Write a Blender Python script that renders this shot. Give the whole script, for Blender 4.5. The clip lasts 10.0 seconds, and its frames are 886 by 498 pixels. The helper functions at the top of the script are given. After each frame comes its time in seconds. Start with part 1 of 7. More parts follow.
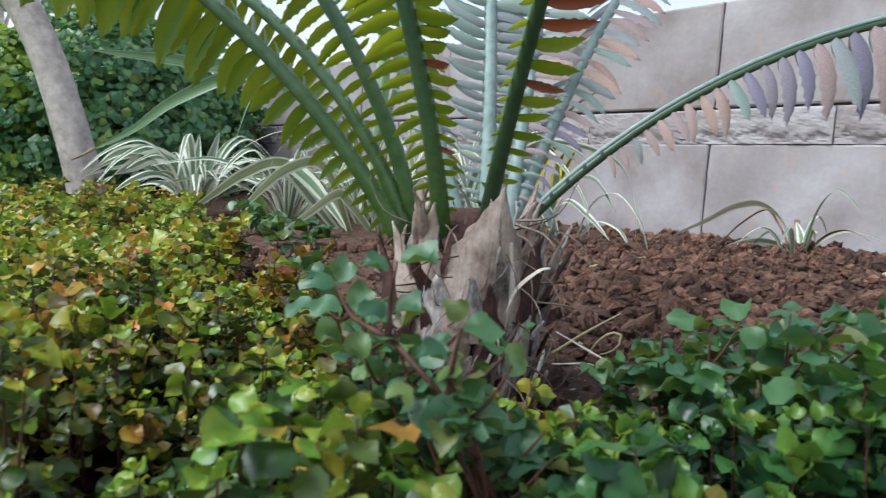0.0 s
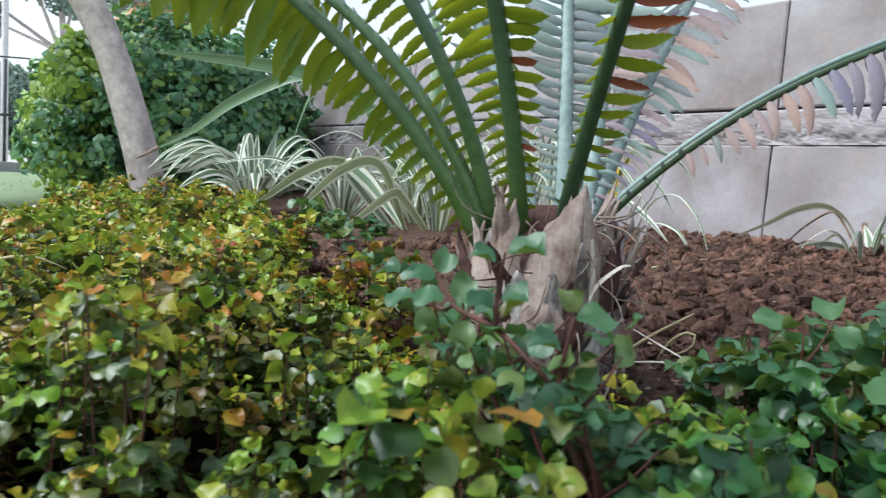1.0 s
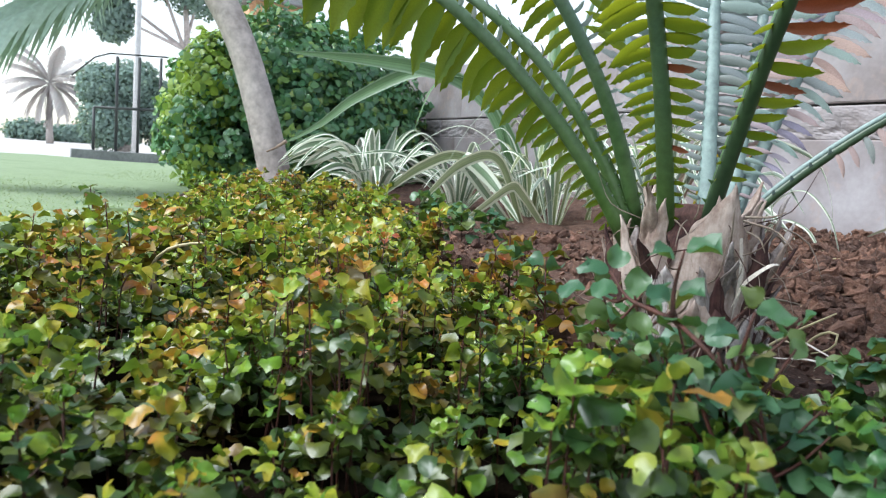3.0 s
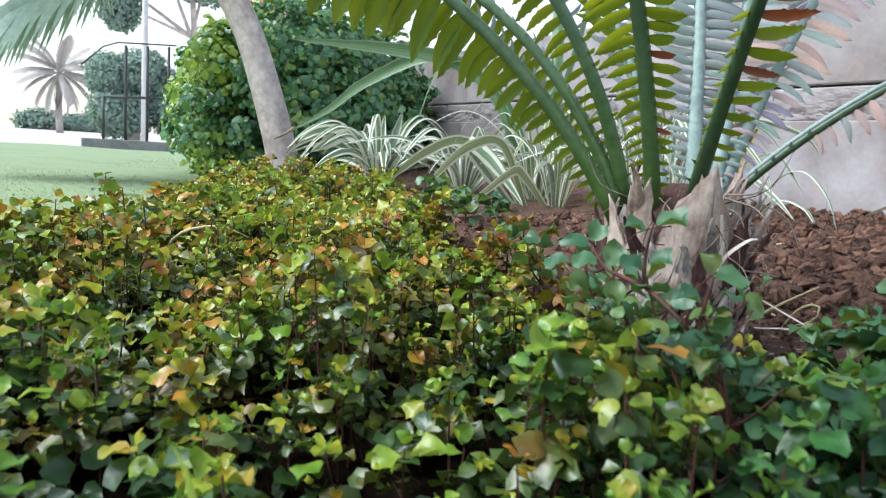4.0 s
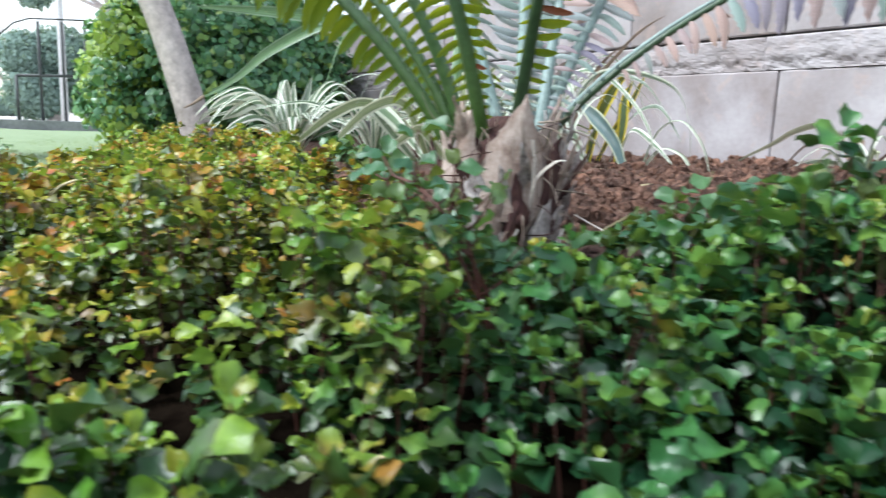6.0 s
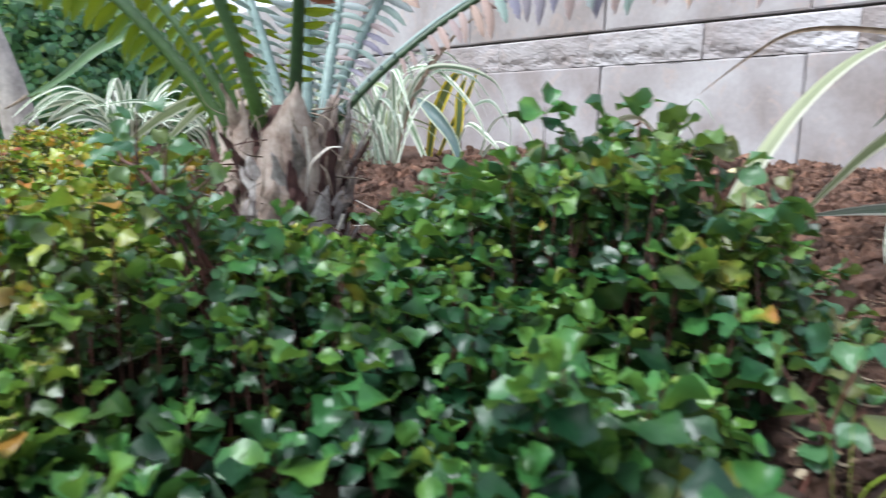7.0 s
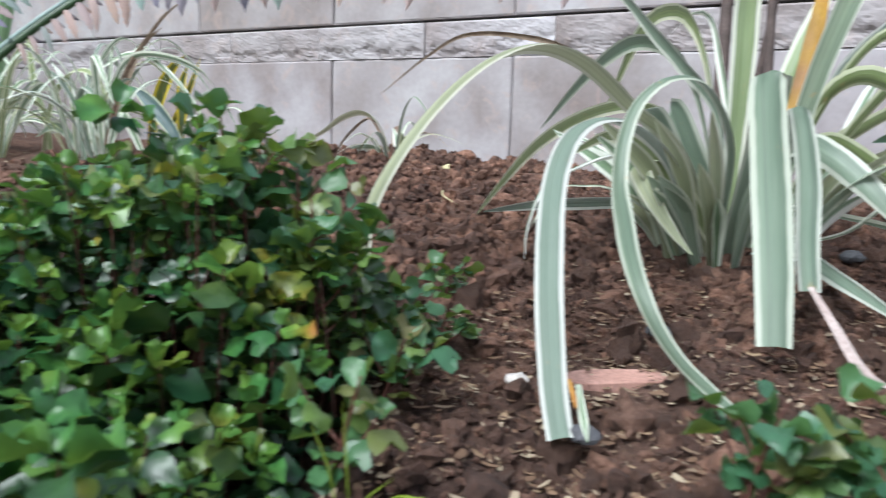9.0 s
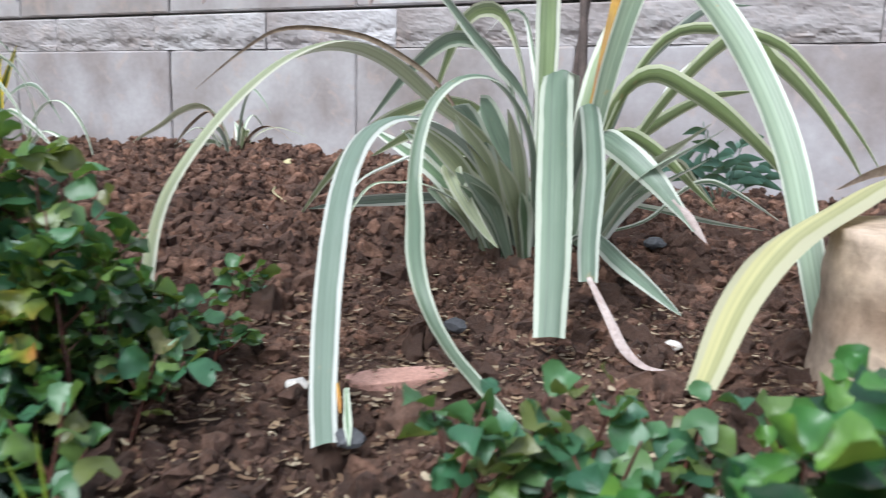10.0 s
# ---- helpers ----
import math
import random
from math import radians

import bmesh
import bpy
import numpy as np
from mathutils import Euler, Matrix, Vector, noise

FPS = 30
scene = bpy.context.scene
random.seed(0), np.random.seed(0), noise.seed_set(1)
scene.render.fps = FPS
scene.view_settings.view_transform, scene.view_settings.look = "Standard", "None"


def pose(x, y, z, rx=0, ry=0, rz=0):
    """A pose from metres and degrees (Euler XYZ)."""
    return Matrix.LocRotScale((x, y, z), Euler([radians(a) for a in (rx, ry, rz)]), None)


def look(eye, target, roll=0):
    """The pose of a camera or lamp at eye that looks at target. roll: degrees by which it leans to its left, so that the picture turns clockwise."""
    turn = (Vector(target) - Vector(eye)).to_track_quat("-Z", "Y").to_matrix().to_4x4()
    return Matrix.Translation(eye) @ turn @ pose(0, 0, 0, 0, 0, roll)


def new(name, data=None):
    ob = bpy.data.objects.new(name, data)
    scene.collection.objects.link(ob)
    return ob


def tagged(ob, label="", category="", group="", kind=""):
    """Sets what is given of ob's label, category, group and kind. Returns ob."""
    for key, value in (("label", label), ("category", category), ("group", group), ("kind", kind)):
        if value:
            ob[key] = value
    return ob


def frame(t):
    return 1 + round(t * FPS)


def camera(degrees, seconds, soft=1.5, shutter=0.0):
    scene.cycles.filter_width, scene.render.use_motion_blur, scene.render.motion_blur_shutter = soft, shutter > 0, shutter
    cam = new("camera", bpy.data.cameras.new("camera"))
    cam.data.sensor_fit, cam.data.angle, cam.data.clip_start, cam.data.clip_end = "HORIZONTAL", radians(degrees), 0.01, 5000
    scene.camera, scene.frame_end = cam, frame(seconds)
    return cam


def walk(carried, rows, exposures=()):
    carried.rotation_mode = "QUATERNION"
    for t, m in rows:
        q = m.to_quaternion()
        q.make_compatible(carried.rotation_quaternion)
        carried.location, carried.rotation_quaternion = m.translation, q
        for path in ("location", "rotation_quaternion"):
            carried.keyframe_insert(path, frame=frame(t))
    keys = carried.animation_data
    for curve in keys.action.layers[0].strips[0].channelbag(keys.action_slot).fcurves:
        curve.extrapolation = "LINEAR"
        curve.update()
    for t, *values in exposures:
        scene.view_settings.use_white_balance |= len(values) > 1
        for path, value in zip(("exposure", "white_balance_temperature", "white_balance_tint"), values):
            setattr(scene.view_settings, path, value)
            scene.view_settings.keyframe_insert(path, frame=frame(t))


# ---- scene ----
cam = camera(63.7, 10.0, soft=1.0, shutter=0.5)
cam.data.dof.use_dof, cam.data.dof.focus_distance, cam.data.dof.aperture_fstop = True, 0.95, 14.0
PATH = [
    (0, (0.251, 0.127, 0.248), (-1.255, 1.431, 0.064), 3.7),
    (0.5, (0.244, 0.111, 0.244), (-1.307, 1.358, 0.052), 3.8),
    (1, (0.236, 0.096, 0.241), (-1.345, 1.307, 0.053), 4.1),
    (1.5, (0.235, 0.069, 0.243), (-1.405, 1.2, 0.061), 3.7),
    (2, (0.239, 0.051, 0.249), (-1.45, 1.106, 0.067), 3.8),
    (2.5, (0.243, 0.036, 0.246), (-1.472, 1.044, 0.038), 4.3),
    (4, (0.293, 0.013, 0.244), (-1.44, 0.971, -0.03), 3.8),
    (4.5, (0.33, 0.012, 0.237), (-1.39, 0.983, -0.083), 3.8),
    (5, (0.345, 0.019, 0.23), (-1.375, 0.981, -0.11), 3.0),
    (5.2, (0.355, 0.018, 0.226), (-1.365, 0.977, -0.118), 2.7),
    (6.3, (0.451, 0.094, 0.207), (-1.143, 1.256, -0.121), 1.9),
    (6.5, (0.465, 0.112, 0.206), (-1.094, 1.323, -0.115), 1.7),
    (7, (0.512, 0.149, 0.197), (-0.934, 1.492, -0.127), 1.2),
    (7.5, (0.54, 0.179, 0.193), (-0.813, 1.612, -0.146), 1.5),
    (8, (0.542, 0.201, 0.191), (-0.765, 1.672, -0.17), 1.9),
    (8.5, (0.572, 0.237, 0.201), (-0.571, 1.844, -0.131), 2.1),
    (9, (0.606, 0.271, 0.209), (-0.378, 1.98, -0.12), 1.9),
    (9.5, (0.65, 0.283, 0.215), (-0.167, 2.078, -0.117), 2.1),
    (10, (0.678, 0.311, 0.221), (-0.004, 2.159, -0.127), 1.6),
]
walk(cam, [(t, look(eye, target, roll)) for t, eye, target, roll in PATH], [(0.0, 0.84), (1.5, 1.02), (2.5, 1.12), (5.0, 1.22), (6.5, 1.40), (7.5, 1.23), (8.5, 1.18), (10.0, 1.1)])

# ---- light ----
world = bpy.data.worlds.new("sky")
scene.world = world
world.use_nodes = True
wn = world.node_tree
sky = wn.nodes.new("ShaderNodeTexSky")
sky.sky_type = "NISHITA"
sky.sun_disc = False
sky.sun_elevation, sky.sun_rotation = radians(53.5), radians(-165)
sky.air_density, sky.dust_density, sky.ozone_density = 1.0, 0.9, 1.0
pale = wn.nodes.new("ShaderNodeHueSaturation")
pale.inputs["Saturation"].default_value = 0.5
wn.links.new(sky.outputs[0], pale.inputs["Color"])
wn.links.new(pale.outputs[0], wn.nodes["Background"].inputs[0])
wn.nodes["Background"].inputs[1].default_value = 0.135
sun = new("sun", bpy.data.lights.new("sun", "SUN"))
sun.data.energy, sun.data.angle, sun.data.color = 2.4, radians(32), (0.87, 0.945, 1.0)
sun.matrix_world = look((-0.8, -3.0, 4.2), (0, 0, 0))

# ---- materials ----


def nodes_of(name):
    m = bpy.data.materials.new(name)
    m.use_nodes = True
    nt = m.node_tree
    return m, nt, nt.nodes["Principled BSDF"]


def noise_node(nt, scale, detail=4.0, rough=0.55, coord="Object", dist=0.0):
    tc = nt.nodes.new("ShaderNodeTexCoord")
    n = nt.nodes.new("ShaderNodeTexNoise")
    n.inputs["Scale"].default_value, n.inputs["Detail"].default_value = scale, detail
    n.inputs["Roughness"].default_value, n.inputs["Distortion"].default_value = rough, dist
    nt.links.new(tc.outputs[coord], n.inputs["Vector"])
    return n


def ramp(nt, src, stops):
    r = nt.nodes.new("ShaderNodeValToRGB")
    el = r.color_ramp.elements
    while len(el) < len(stops):
        el.new(0.5)
    for e, (p, c) in zip(el, stops):
        e.position, e.color = p, (*c, 1) if len(c) == 3 else c
    nt.links.new(src, r.inputs[0])
    return r.outputs[0]


def mix(nt, a, b, fac, mode="MIX"):
    m = nt.nodes.new("ShaderNodeMix")
    m.data_type, m.blend_type = "RGBA", mode
    for sock, v in ((m.inputs[0], fac), (m.inputs[6], a), (m.inputs[7], b)):
        if isinstance(v, (int, float)):
            sock.default_value = v
        elif isinstance(v, tuple):
            sock.default_value = (*v, 1)
        else:
            nt.links.new(v, sock)
    return m.outputs[2]


def bump(nt, bsdf, height, strength, distance):
    b = nt.nodes.new("ShaderNodeBump")
    b.inputs["Strength"].default_value, b.inputs["Distance"].default_value = strength, distance
    nt.links.new(height, b.inputs["Height"])
    nt.links.new(b.outputs[0], bsdf.inputs["Normal"])


def leafy(nt, bsdf, colour, share, tint):
    """Lets light through a thin leaf: mixes a translucent layer with the surface."""
    tr = nt.nodes.new("ShaderNodeBsdfTranslucent")
    ms = nt.nodes.new("ShaderNodeMixShader")
    ms.inputs[0].default_value = share
    nt.links.new(mix(nt, colour, tint, 0.5), tr.inputs[0])
    out = nt.nodes["Material Output"]
    nt.links.new(bsdf.outputs[0], ms.inputs[1])
    nt.links.new(tr.outputs[0], ms.inputs[2])
    nt.links.new(ms.outputs[0], out.inputs[0])


def plain(name, colours, scale, rough=0.8, bump_h=0.002, detail=5.0, spread=0.15, fine=8.0):
    """A surface with broad and fine variation between two or three colours, and a random tone for each object."""
    m, nt, b = nodes_of(name)
    n1, n2 = noise_node(nt, scale), noise_node(nt, scale * fine, detail, 0.65)
    stops = [(0.3 + 0.4 * i / (len(colours) - 1), c) for i, c in enumerate(colours)]
    c = ramp(nt, n1.outputs[0], stops)
    c = mix(nt, c, ramp(nt, n2.outputs[0], [(0.3, (0.55, 0.55, 0.55)), (0.7, (1.2, 1.2, 1.2))]), 0.6, "MULTIPLY")
    info = nt.nodes.new("ShaderNodeObjectInfo")
    lo, hi = 1 - spread, 1 + spread
    c = mix(nt, c, ramp(nt, info.outputs["Random"], [(0, (lo, lo, lo)), (1, (hi, hi, hi))]), 1.0, "MULTIPLY")
    nt.links.new(c, b.inputs["Base Color"])
    b.inputs["Roughness"].default_value = rough
    bump(nt, b, n2.outputs[0], 0.6, bump_h)
    return m


def stone_material(name, warm):
    m, nt, b = nodes_of(name)
    tc = nt.nodes.new("ShaderNodeTexCoord")
    info = nt.nodes.new("ShaderNodeObjectInfo")
    off = nt.nodes.new("ShaderNodeVectorMath")
    off.operation = "ADD"
    nt.links.new(tc.outputs["Object"], off.inputs[0])
    sc = nt.nodes.new("ShaderNodeVectorMath")
    sc.operation = "SCALE"
    sc.inputs[0].default_value = (7.1, 3.3, 5.7)
    nt.links.new(info.outputs["Random"], sc.inputs["Scale"])
    nt.links.new(sc.outputs[0], off.inputs[1])
    big, fine, streak = (nt.nodes.new("ShaderNodeTexNoise") for _ in range(3))
    for n, s, d in ((big, 5.0, 5), (fine, 70.0, 6), (streak, 14.0, 6)):
        n.inputs["Scale"].default_value, n.inputs["Detail"].default_value = s, d
        nt.links.new(off.outputs[0], n.inputs["Vector"])
    streak.inputs["Distortion"].default_value = 1.5
    c = ramp(nt, big.outputs[0], [(0.28, (0.205, 0.172, 0.165)), (0.47, (0.290, 0.268, 0.274)), (0.68, (0.385, 0.372, 0.385))])
    c = mix(nt, c, (0.38, 0.30, 0.27), ramp(nt, streak.outputs[0], [(0.56, (0, 0, 0)), (0.72, (warm, warm, warm))]))
    tone = ramp(nt, info.outputs["Random"], [(0, (0.86, 0.82, 0.80)), (0.5, (1, 0.98, 0.97)), (1, (1.06, 1.04, 1.05))])
    c = mix(nt, c, tone, 1.0, "MULTIPLY")
    c = mix(nt, c, ramp(nt, fine.outputs[0], [(0.35, (0.82, 0.82, 0.82)), (0.65, (1.08, 1.08, 1.08))]), 0.35, "MULTIPLY")
    nt.links.new(c, b.inputs["Base Color"])
    b.inputs["Roughness"].default_value = 0.85
    bump(nt, b, fine.outputs[0], 0.25, 0.002)
    return m


def cover_leaf_material(name, fresh, green, bronze, share):
    """Small round leaves: their colour runs from leaf to leaf and by patch, greener and darkened like shade round the
    shoots, and bronze along the lawn.
    """
    m, nt, b = nodes_of(name)
    geo = nt.nodes.new("ShaderNodeNewGeometry")
    patch = noise_node(nt, 4.5, 4)
    tc = nt.nodes.new("ShaderNodeTexCoord")
    sep = nt.nodes.new("ShaderNodeSeparateXYZ")
    nt.links.new(tc.outputs["Object"], sep.inputs[0])

    def plus_patch(low, high, source, weight):
        span = nt.nodes.new("ShaderNodeMapRange")
        span.inputs[1].default_value, span.inputs[2].default_value = low, high
        nt.links.new(source, span.inputs[0])
        add = nt.nodes.new("ShaderNodeMath")
        add.operation = "MULTIPLY_ADD"
        add.inputs[1].default_value = weight
        nt.links.new(patch.outputs[0], add.inputs[0])
        nt.links.new(span.outputs[0], add.inputs[2])
        return add.outputs[0]

    tuft = noise_node(nt, 15.0, 2)
    wide = nt.nodes.new("ShaderNodeMapRange")
    wide.inputs[1].default_value, wide.inputs[2].default_value = 0.32, 0.68
    nt.links.new(tuft.outputs[0], wide.inputs[0])
    hue = nt.nodes.new("ShaderNodeMix")
    hue.inputs[0].default_value = 0.42
    nt.links.new(wide.outputs[0], hue.inputs[2])
    nt.links.new(geo.outputs["Random Per Island"], hue.inputs[3])
    # Leaves near this point take a greener, darker ramp: shade put into their colour.
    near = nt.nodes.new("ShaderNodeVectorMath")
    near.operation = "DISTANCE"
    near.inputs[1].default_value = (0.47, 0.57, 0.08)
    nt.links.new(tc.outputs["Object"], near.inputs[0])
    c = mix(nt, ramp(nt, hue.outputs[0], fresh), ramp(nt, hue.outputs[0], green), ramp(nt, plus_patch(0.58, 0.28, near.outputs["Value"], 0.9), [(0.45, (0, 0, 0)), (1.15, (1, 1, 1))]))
    c = mix(nt, c, ramp(nt, hue.outputs[0], bronze), ramp(nt, plus_patch(0.05, -0.75, sep.outputs[0], 0.9), [(0.48, (0, 0, 0)), (0.98, (1, 1, 1))]))
    mott = noise_node(nt, 130.0, 4)
    c = mix(nt, c, ramp(nt, mott.outputs[0], [(0.3, (0.62, 0.66, 0.7)), (0.7, (1.25, 1.2, 1.1))]), 0.8, "MULTIPLY")
    nt.links.new(c, b.inputs["Base Color"])
    b.inputs["Roughness"].default_value = 0.35
    b.inputs["Specular IOR Level"].default_value = 0.5
    fine = noise_node(nt, 260.0, 3)
    bump(nt, b, fine.outputs[0], 0.25, 0.001)
    leafy(nt, b, c, share, (0.28, 0.44, 0.06))
    return m


def strap_material(name, centre, edge, margin, rough=0.42):
    """A long leaf with pale margins: the colour runs across the blade by its UV."""
    m, nt, b = nodes_of(name)
    uv = nt.nodes.new("ShaderNodeUVMap")
    sep = nt.nodes.new("ShaderNodeSeparateXYZ")
    nt.links.new(uv.outputs[0], sep.inputs[0])
    d = nt.nodes.new("ShaderNodeMath")
    d.operation = "SUBTRACT"
    d.inputs[1].default_value = 0.5
    nt.links.new(sep.outputs[0], d.inputs[0])
    a = nt.nodes.new("ShaderNodeMath")
    a.operation = "ABSOLUTE"
    nt.links.new(d.outputs[0], a.inputs[0])
    wob = noise_node(nt, 24.0, 3)
    w = nt.nodes.new("ShaderNodeMath")
    w.operation = "MULTIPLY_ADD"
    w.inputs[1].default_value, w.inputs[2].default_value = 0.10, -0.05
    nt.links.new(wob.outputs[0], w.inputs[0])
    s = nt.nodes.new("ShaderNodeMath")
    s.operation = "ADD"
    nt.links.new(a.outputs[0], s.inputs[0])
    nt.links.new(w.outputs[0], s.inputs[1])
    # fine veins along the blade
    comb = nt.nodes.new("ShaderNodeCombineXYZ")
    mu = nt.nodes.new("ShaderNodeMath")
    mu.operation = "MULTIPLY"
    mu.inputs[1].default_value = 26.0
    nt.links.new(sep.outputs[0], mu.inputs[0])
    nt.links.new(mu.outputs[0], comb.inputs[0])
    nt.links.new(sep.outputs[1], comb.inputs[1])
    vein = nt.nodes.new("ShaderNodeTexNoise")
    vein.inputs["Scale"].default_value, vein.inputs["Detail"].default_value = 1.0, 3
    nt.links.new(comb.outputs[0], vein.inputs["Vector"])
    tone = noise_node(nt, 7.0, 4)
    info = nt.nodes.new("ShaderNodeObjectInfo")
    across = nt.nodes.new("ShaderNodeCombineXYZ")
    times = nt.nodes.new("ShaderNodeMath")
    times.operation = "MULTIPLY"
    times.inputs[1].default_value = 6.5
    nt.links.new(sep.outputs[0], times.inputs[0])
    nt.links.new(times.outputs[0], across.inputs[0])
    nt.links.new(info.outputs["Random"], across.inputs[2])
    band = nt.nodes.new("ShaderNodeTexNoise")
    band.inputs["Scale"].default_value, band.inputs["Detail"].default_value = 1.0, 2
    nt.links.new(across.outputs[0], band.inputs["Vector"])
    mid = mix(nt, centre, tuple(min(1, v * 1.5 + 0.02) for v in centre), tone.outputs[0])
    mid = mix(nt, mid, ramp(nt, band.outputs[0], [(0.36, (0.62, 0.66, 0.62)), (0.5, (1, 1, 1)), (0.64, (1.35, 1.3, 1.3))]), 0.85, "MULTIPLY")
    mid = mix(nt, mid, edge, ramp(nt, vein.outputs[0], [(0.52, (0, 0, 0)), (0.75, (0.22, 0.22, 0.22))]))
    c = mix(nt, mid, edge, ramp(nt, s.outputs[0], [(margin - 0.02, (0, 0, 0)), (margin + 0.02, (1, 1, 1))]))
    c = mix(nt, c, ramp(nt, info.outputs["Random"], [(0, (0.8, 0.84, 0.75)), (1, (1.08, 1.06, 1.1))]), 1.0, "MULTIPLY")
    spots = noise_node(nt, 55.0, 5)
    c = mix(nt, c, (0.42, 0.27, 0.12), ramp(nt, spots.outputs[0], [(0.68, (0, 0, 0)), (0.76, (0.6, 0.6, 0.6))]))
    nt.links.new(c, b.inputs["Base Color"])
    b.inputs["Roughness"].default_value = rough
    bump(nt, b, vein.outputs[0], 0.3, 0.0015)
    leafy(nt, b, c, 0.22, edge)
    return m


def leaf_material(name, colours, rough=0.4, share=0.3, tint=(0.4, 0.5, 0.06), spec=0.5):
    m, nt, b = nodes_of(name)
    geo, info = nt.nodes.new("ShaderNodeNewGeometry"), nt.nodes.new("ShaderNodeObjectInfo")
    add = nt.nodes.new("ShaderNodeMath")
    add.operation = "ADD"
    nt.links.new(geo.outputs["Random Per Island"], add.inputs[0])
    nt.links.new(info.outputs["Random"], add.inputs[1])
    fr = nt.nodes.new("ShaderNodeMath")
    fr.operation = "FRACT"
    nt.links.new(add.outputs[0], fr.inputs[0])
    n = noise_node(nt, 40.0, 4)
    c = ramp(nt, fr.outputs[0], [(i / (len(colours) - 1), k) for i, k in enumerate(colours)])
    c = mix(nt, c, ramp(nt, n.outputs[0], [(0.3, (0.7, 0.7, 0.7)), (0.7, (1.15, 1.15, 1.15))]), 0.7, "MULTIPLY")
    nt.links.new(c, b.inputs["Base Color"])
    b.inputs["Roughness"].default_value, b.inputs["Specular IOR Level"].default_value = rough, spec
    bump(nt, b, n.outputs[0], 0.2, 0.001)
    leafy(nt, b, c, share, tint)
    return m


def soil_material(name, k=1.0):
    m, nt, b = nodes_of(name)
    n1, n2, n3 = noise_node(nt, 6.0, 5), noise_node(nt, 62.0, 8, 0.78), noise_node(nt, 260.0, 3)
    geo = nt.nodes.new("ShaderNodeNewGeometry")
    c = ramp(nt, n2.outputs[0], [(0.28, (0.026 * k, 0.015 * k, 0.011 * k)), (0.5, (0.115 * k, 0.066 * k, 0.048 * k)), (0.74, (0.235 * k, 0.150 * k, 0.118 * k))])
    c = mix(nt, c, ramp(nt, n1.outputs[0], [(0.3, (0.8, 0.72, 0.7)), (0.7, (1.25, 1.12, 1.02))]), 1.0, "MULTIPLY")
    c = mix(nt, c, ramp(nt, geo.outputs["Random Per Island"], [(0, (0.42, 0.38, 0.38)), (0.5, (0.95, 0.95, 0.95)), (0.85, (1.35, 1.3, 1.25)), (1, (1.9, 1.85, 1.8))]), 0.9, "MULTIPLY")
    c = mix(nt, c, (0.45, 0.36, 0.27), ramp(nt, n3.outputs[0], [(0.66, (0, 0, 0)), (0.72, (0.5, 0.5, 0.5))]))
    nt.links.new(c, b.inputs["Base Color"])
    b.inputs["Roughness"].default_value = 0.95
    bump(nt, b, n2.outputs[0], 1.0, 0.012)
    return m


def husk_material(name, dark, mid, pale, grain=0.85):
    """Dry papery husk: long upright fibres, dark stains and pale worn ribs."""
    m, nt, b = nodes_of(name)
    tc = nt.nodes.new("ShaderNodeTexCoord")
    mp = nt.nodes.new("ShaderNodeMapping")
    mp.inputs["Scale"].default_value = (1, 1, 0.12)
    nt.links.new(tc.outputs["Object"], mp.inputs["Vector"])
    fib = nt.nodes.new("ShaderNodeTexNoise")
    fib.inputs["Scale"].default_value, fib.inputs["Detail"].default_value, fib.inputs["Roughness"].default_value = 230.0, 6, 0.7
    nt.links.new(mp.outputs[0], fib.inputs["Vector"])
    stain = noise_node(nt, 34.0, 6, 0.7)
    c = ramp(nt, stain.outputs[0], [(0.25, dark), (0.42, mid), (0.62, pale)])
    c = mix(nt, c, ramp(nt, fib.outputs[0], [(0.34, (0.35, 0.32, 0.3)), (0.6, (1.15, 1.12, 1.1))]), grain, "MULTIPLY")
    info = nt.nodes.new("ShaderNodeObjectInfo")
    c = mix(nt, c, ramp(nt, info.outputs["Random"], [(0, (0.78, 0.74, 0.72)), (0.6, (1, 1, 1)), (1, (1.18, 1.16, 1.15))]), 1.0, "MULTIPLY")
    nt.links.new(c, b.inputs["Base Color"])
    b.inputs["Roughness"].default_value = 0.85
    bump(nt, b, fib.outputs[0], grain, 0.003)
    return m


M_STONE = stone_material("sandstone_ashlar", 0.55)
M_ROUGH = stone_material("rock_faced_sandstone", 0.35)
M_MORTAR = plain("dark_mortar", [(0.05, 0.045, 0.045), (0.12, 0.11, 0.10)], 20)
# Bed darker than its clods: shade in the gaps between them put into colour.
M_SOIL = soil_material("red_brown_soil", 0.96)
M_CLOD = soil_material("soil_clod", 1.32)
M_CHIP = leaf_material("dry_flake", [(0.34, 0.24, 0.15), (0.18, 0.11, 0.07), (0.14, 0.085, 0.055), (0.46, 0.37, 0.26), (0.12, 0.07, 0.045), (0.22, 0.14, 0.09)], 0.85, 0.05, (0.4, 0.3, 0.2), 0.2)
# Old-leaf greens, darkened further to paint in the shade between the tufts.
M_COVER = cover_leaf_material("mature_shaded_round_leaf", [(0.0, (0.005, 0.022, 0.010)), (0.4, (0.014, 0.056, 0.017)), (0.75, (0.046, 0.102, 0.020)), (1.0, (0.100, 0.094, 0.022))],
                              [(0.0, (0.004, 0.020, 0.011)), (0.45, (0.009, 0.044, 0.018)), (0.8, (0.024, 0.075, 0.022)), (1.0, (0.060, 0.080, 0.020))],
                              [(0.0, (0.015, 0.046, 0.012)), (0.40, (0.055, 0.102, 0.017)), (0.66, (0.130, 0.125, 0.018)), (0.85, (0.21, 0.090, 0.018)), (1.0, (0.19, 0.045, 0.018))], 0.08)
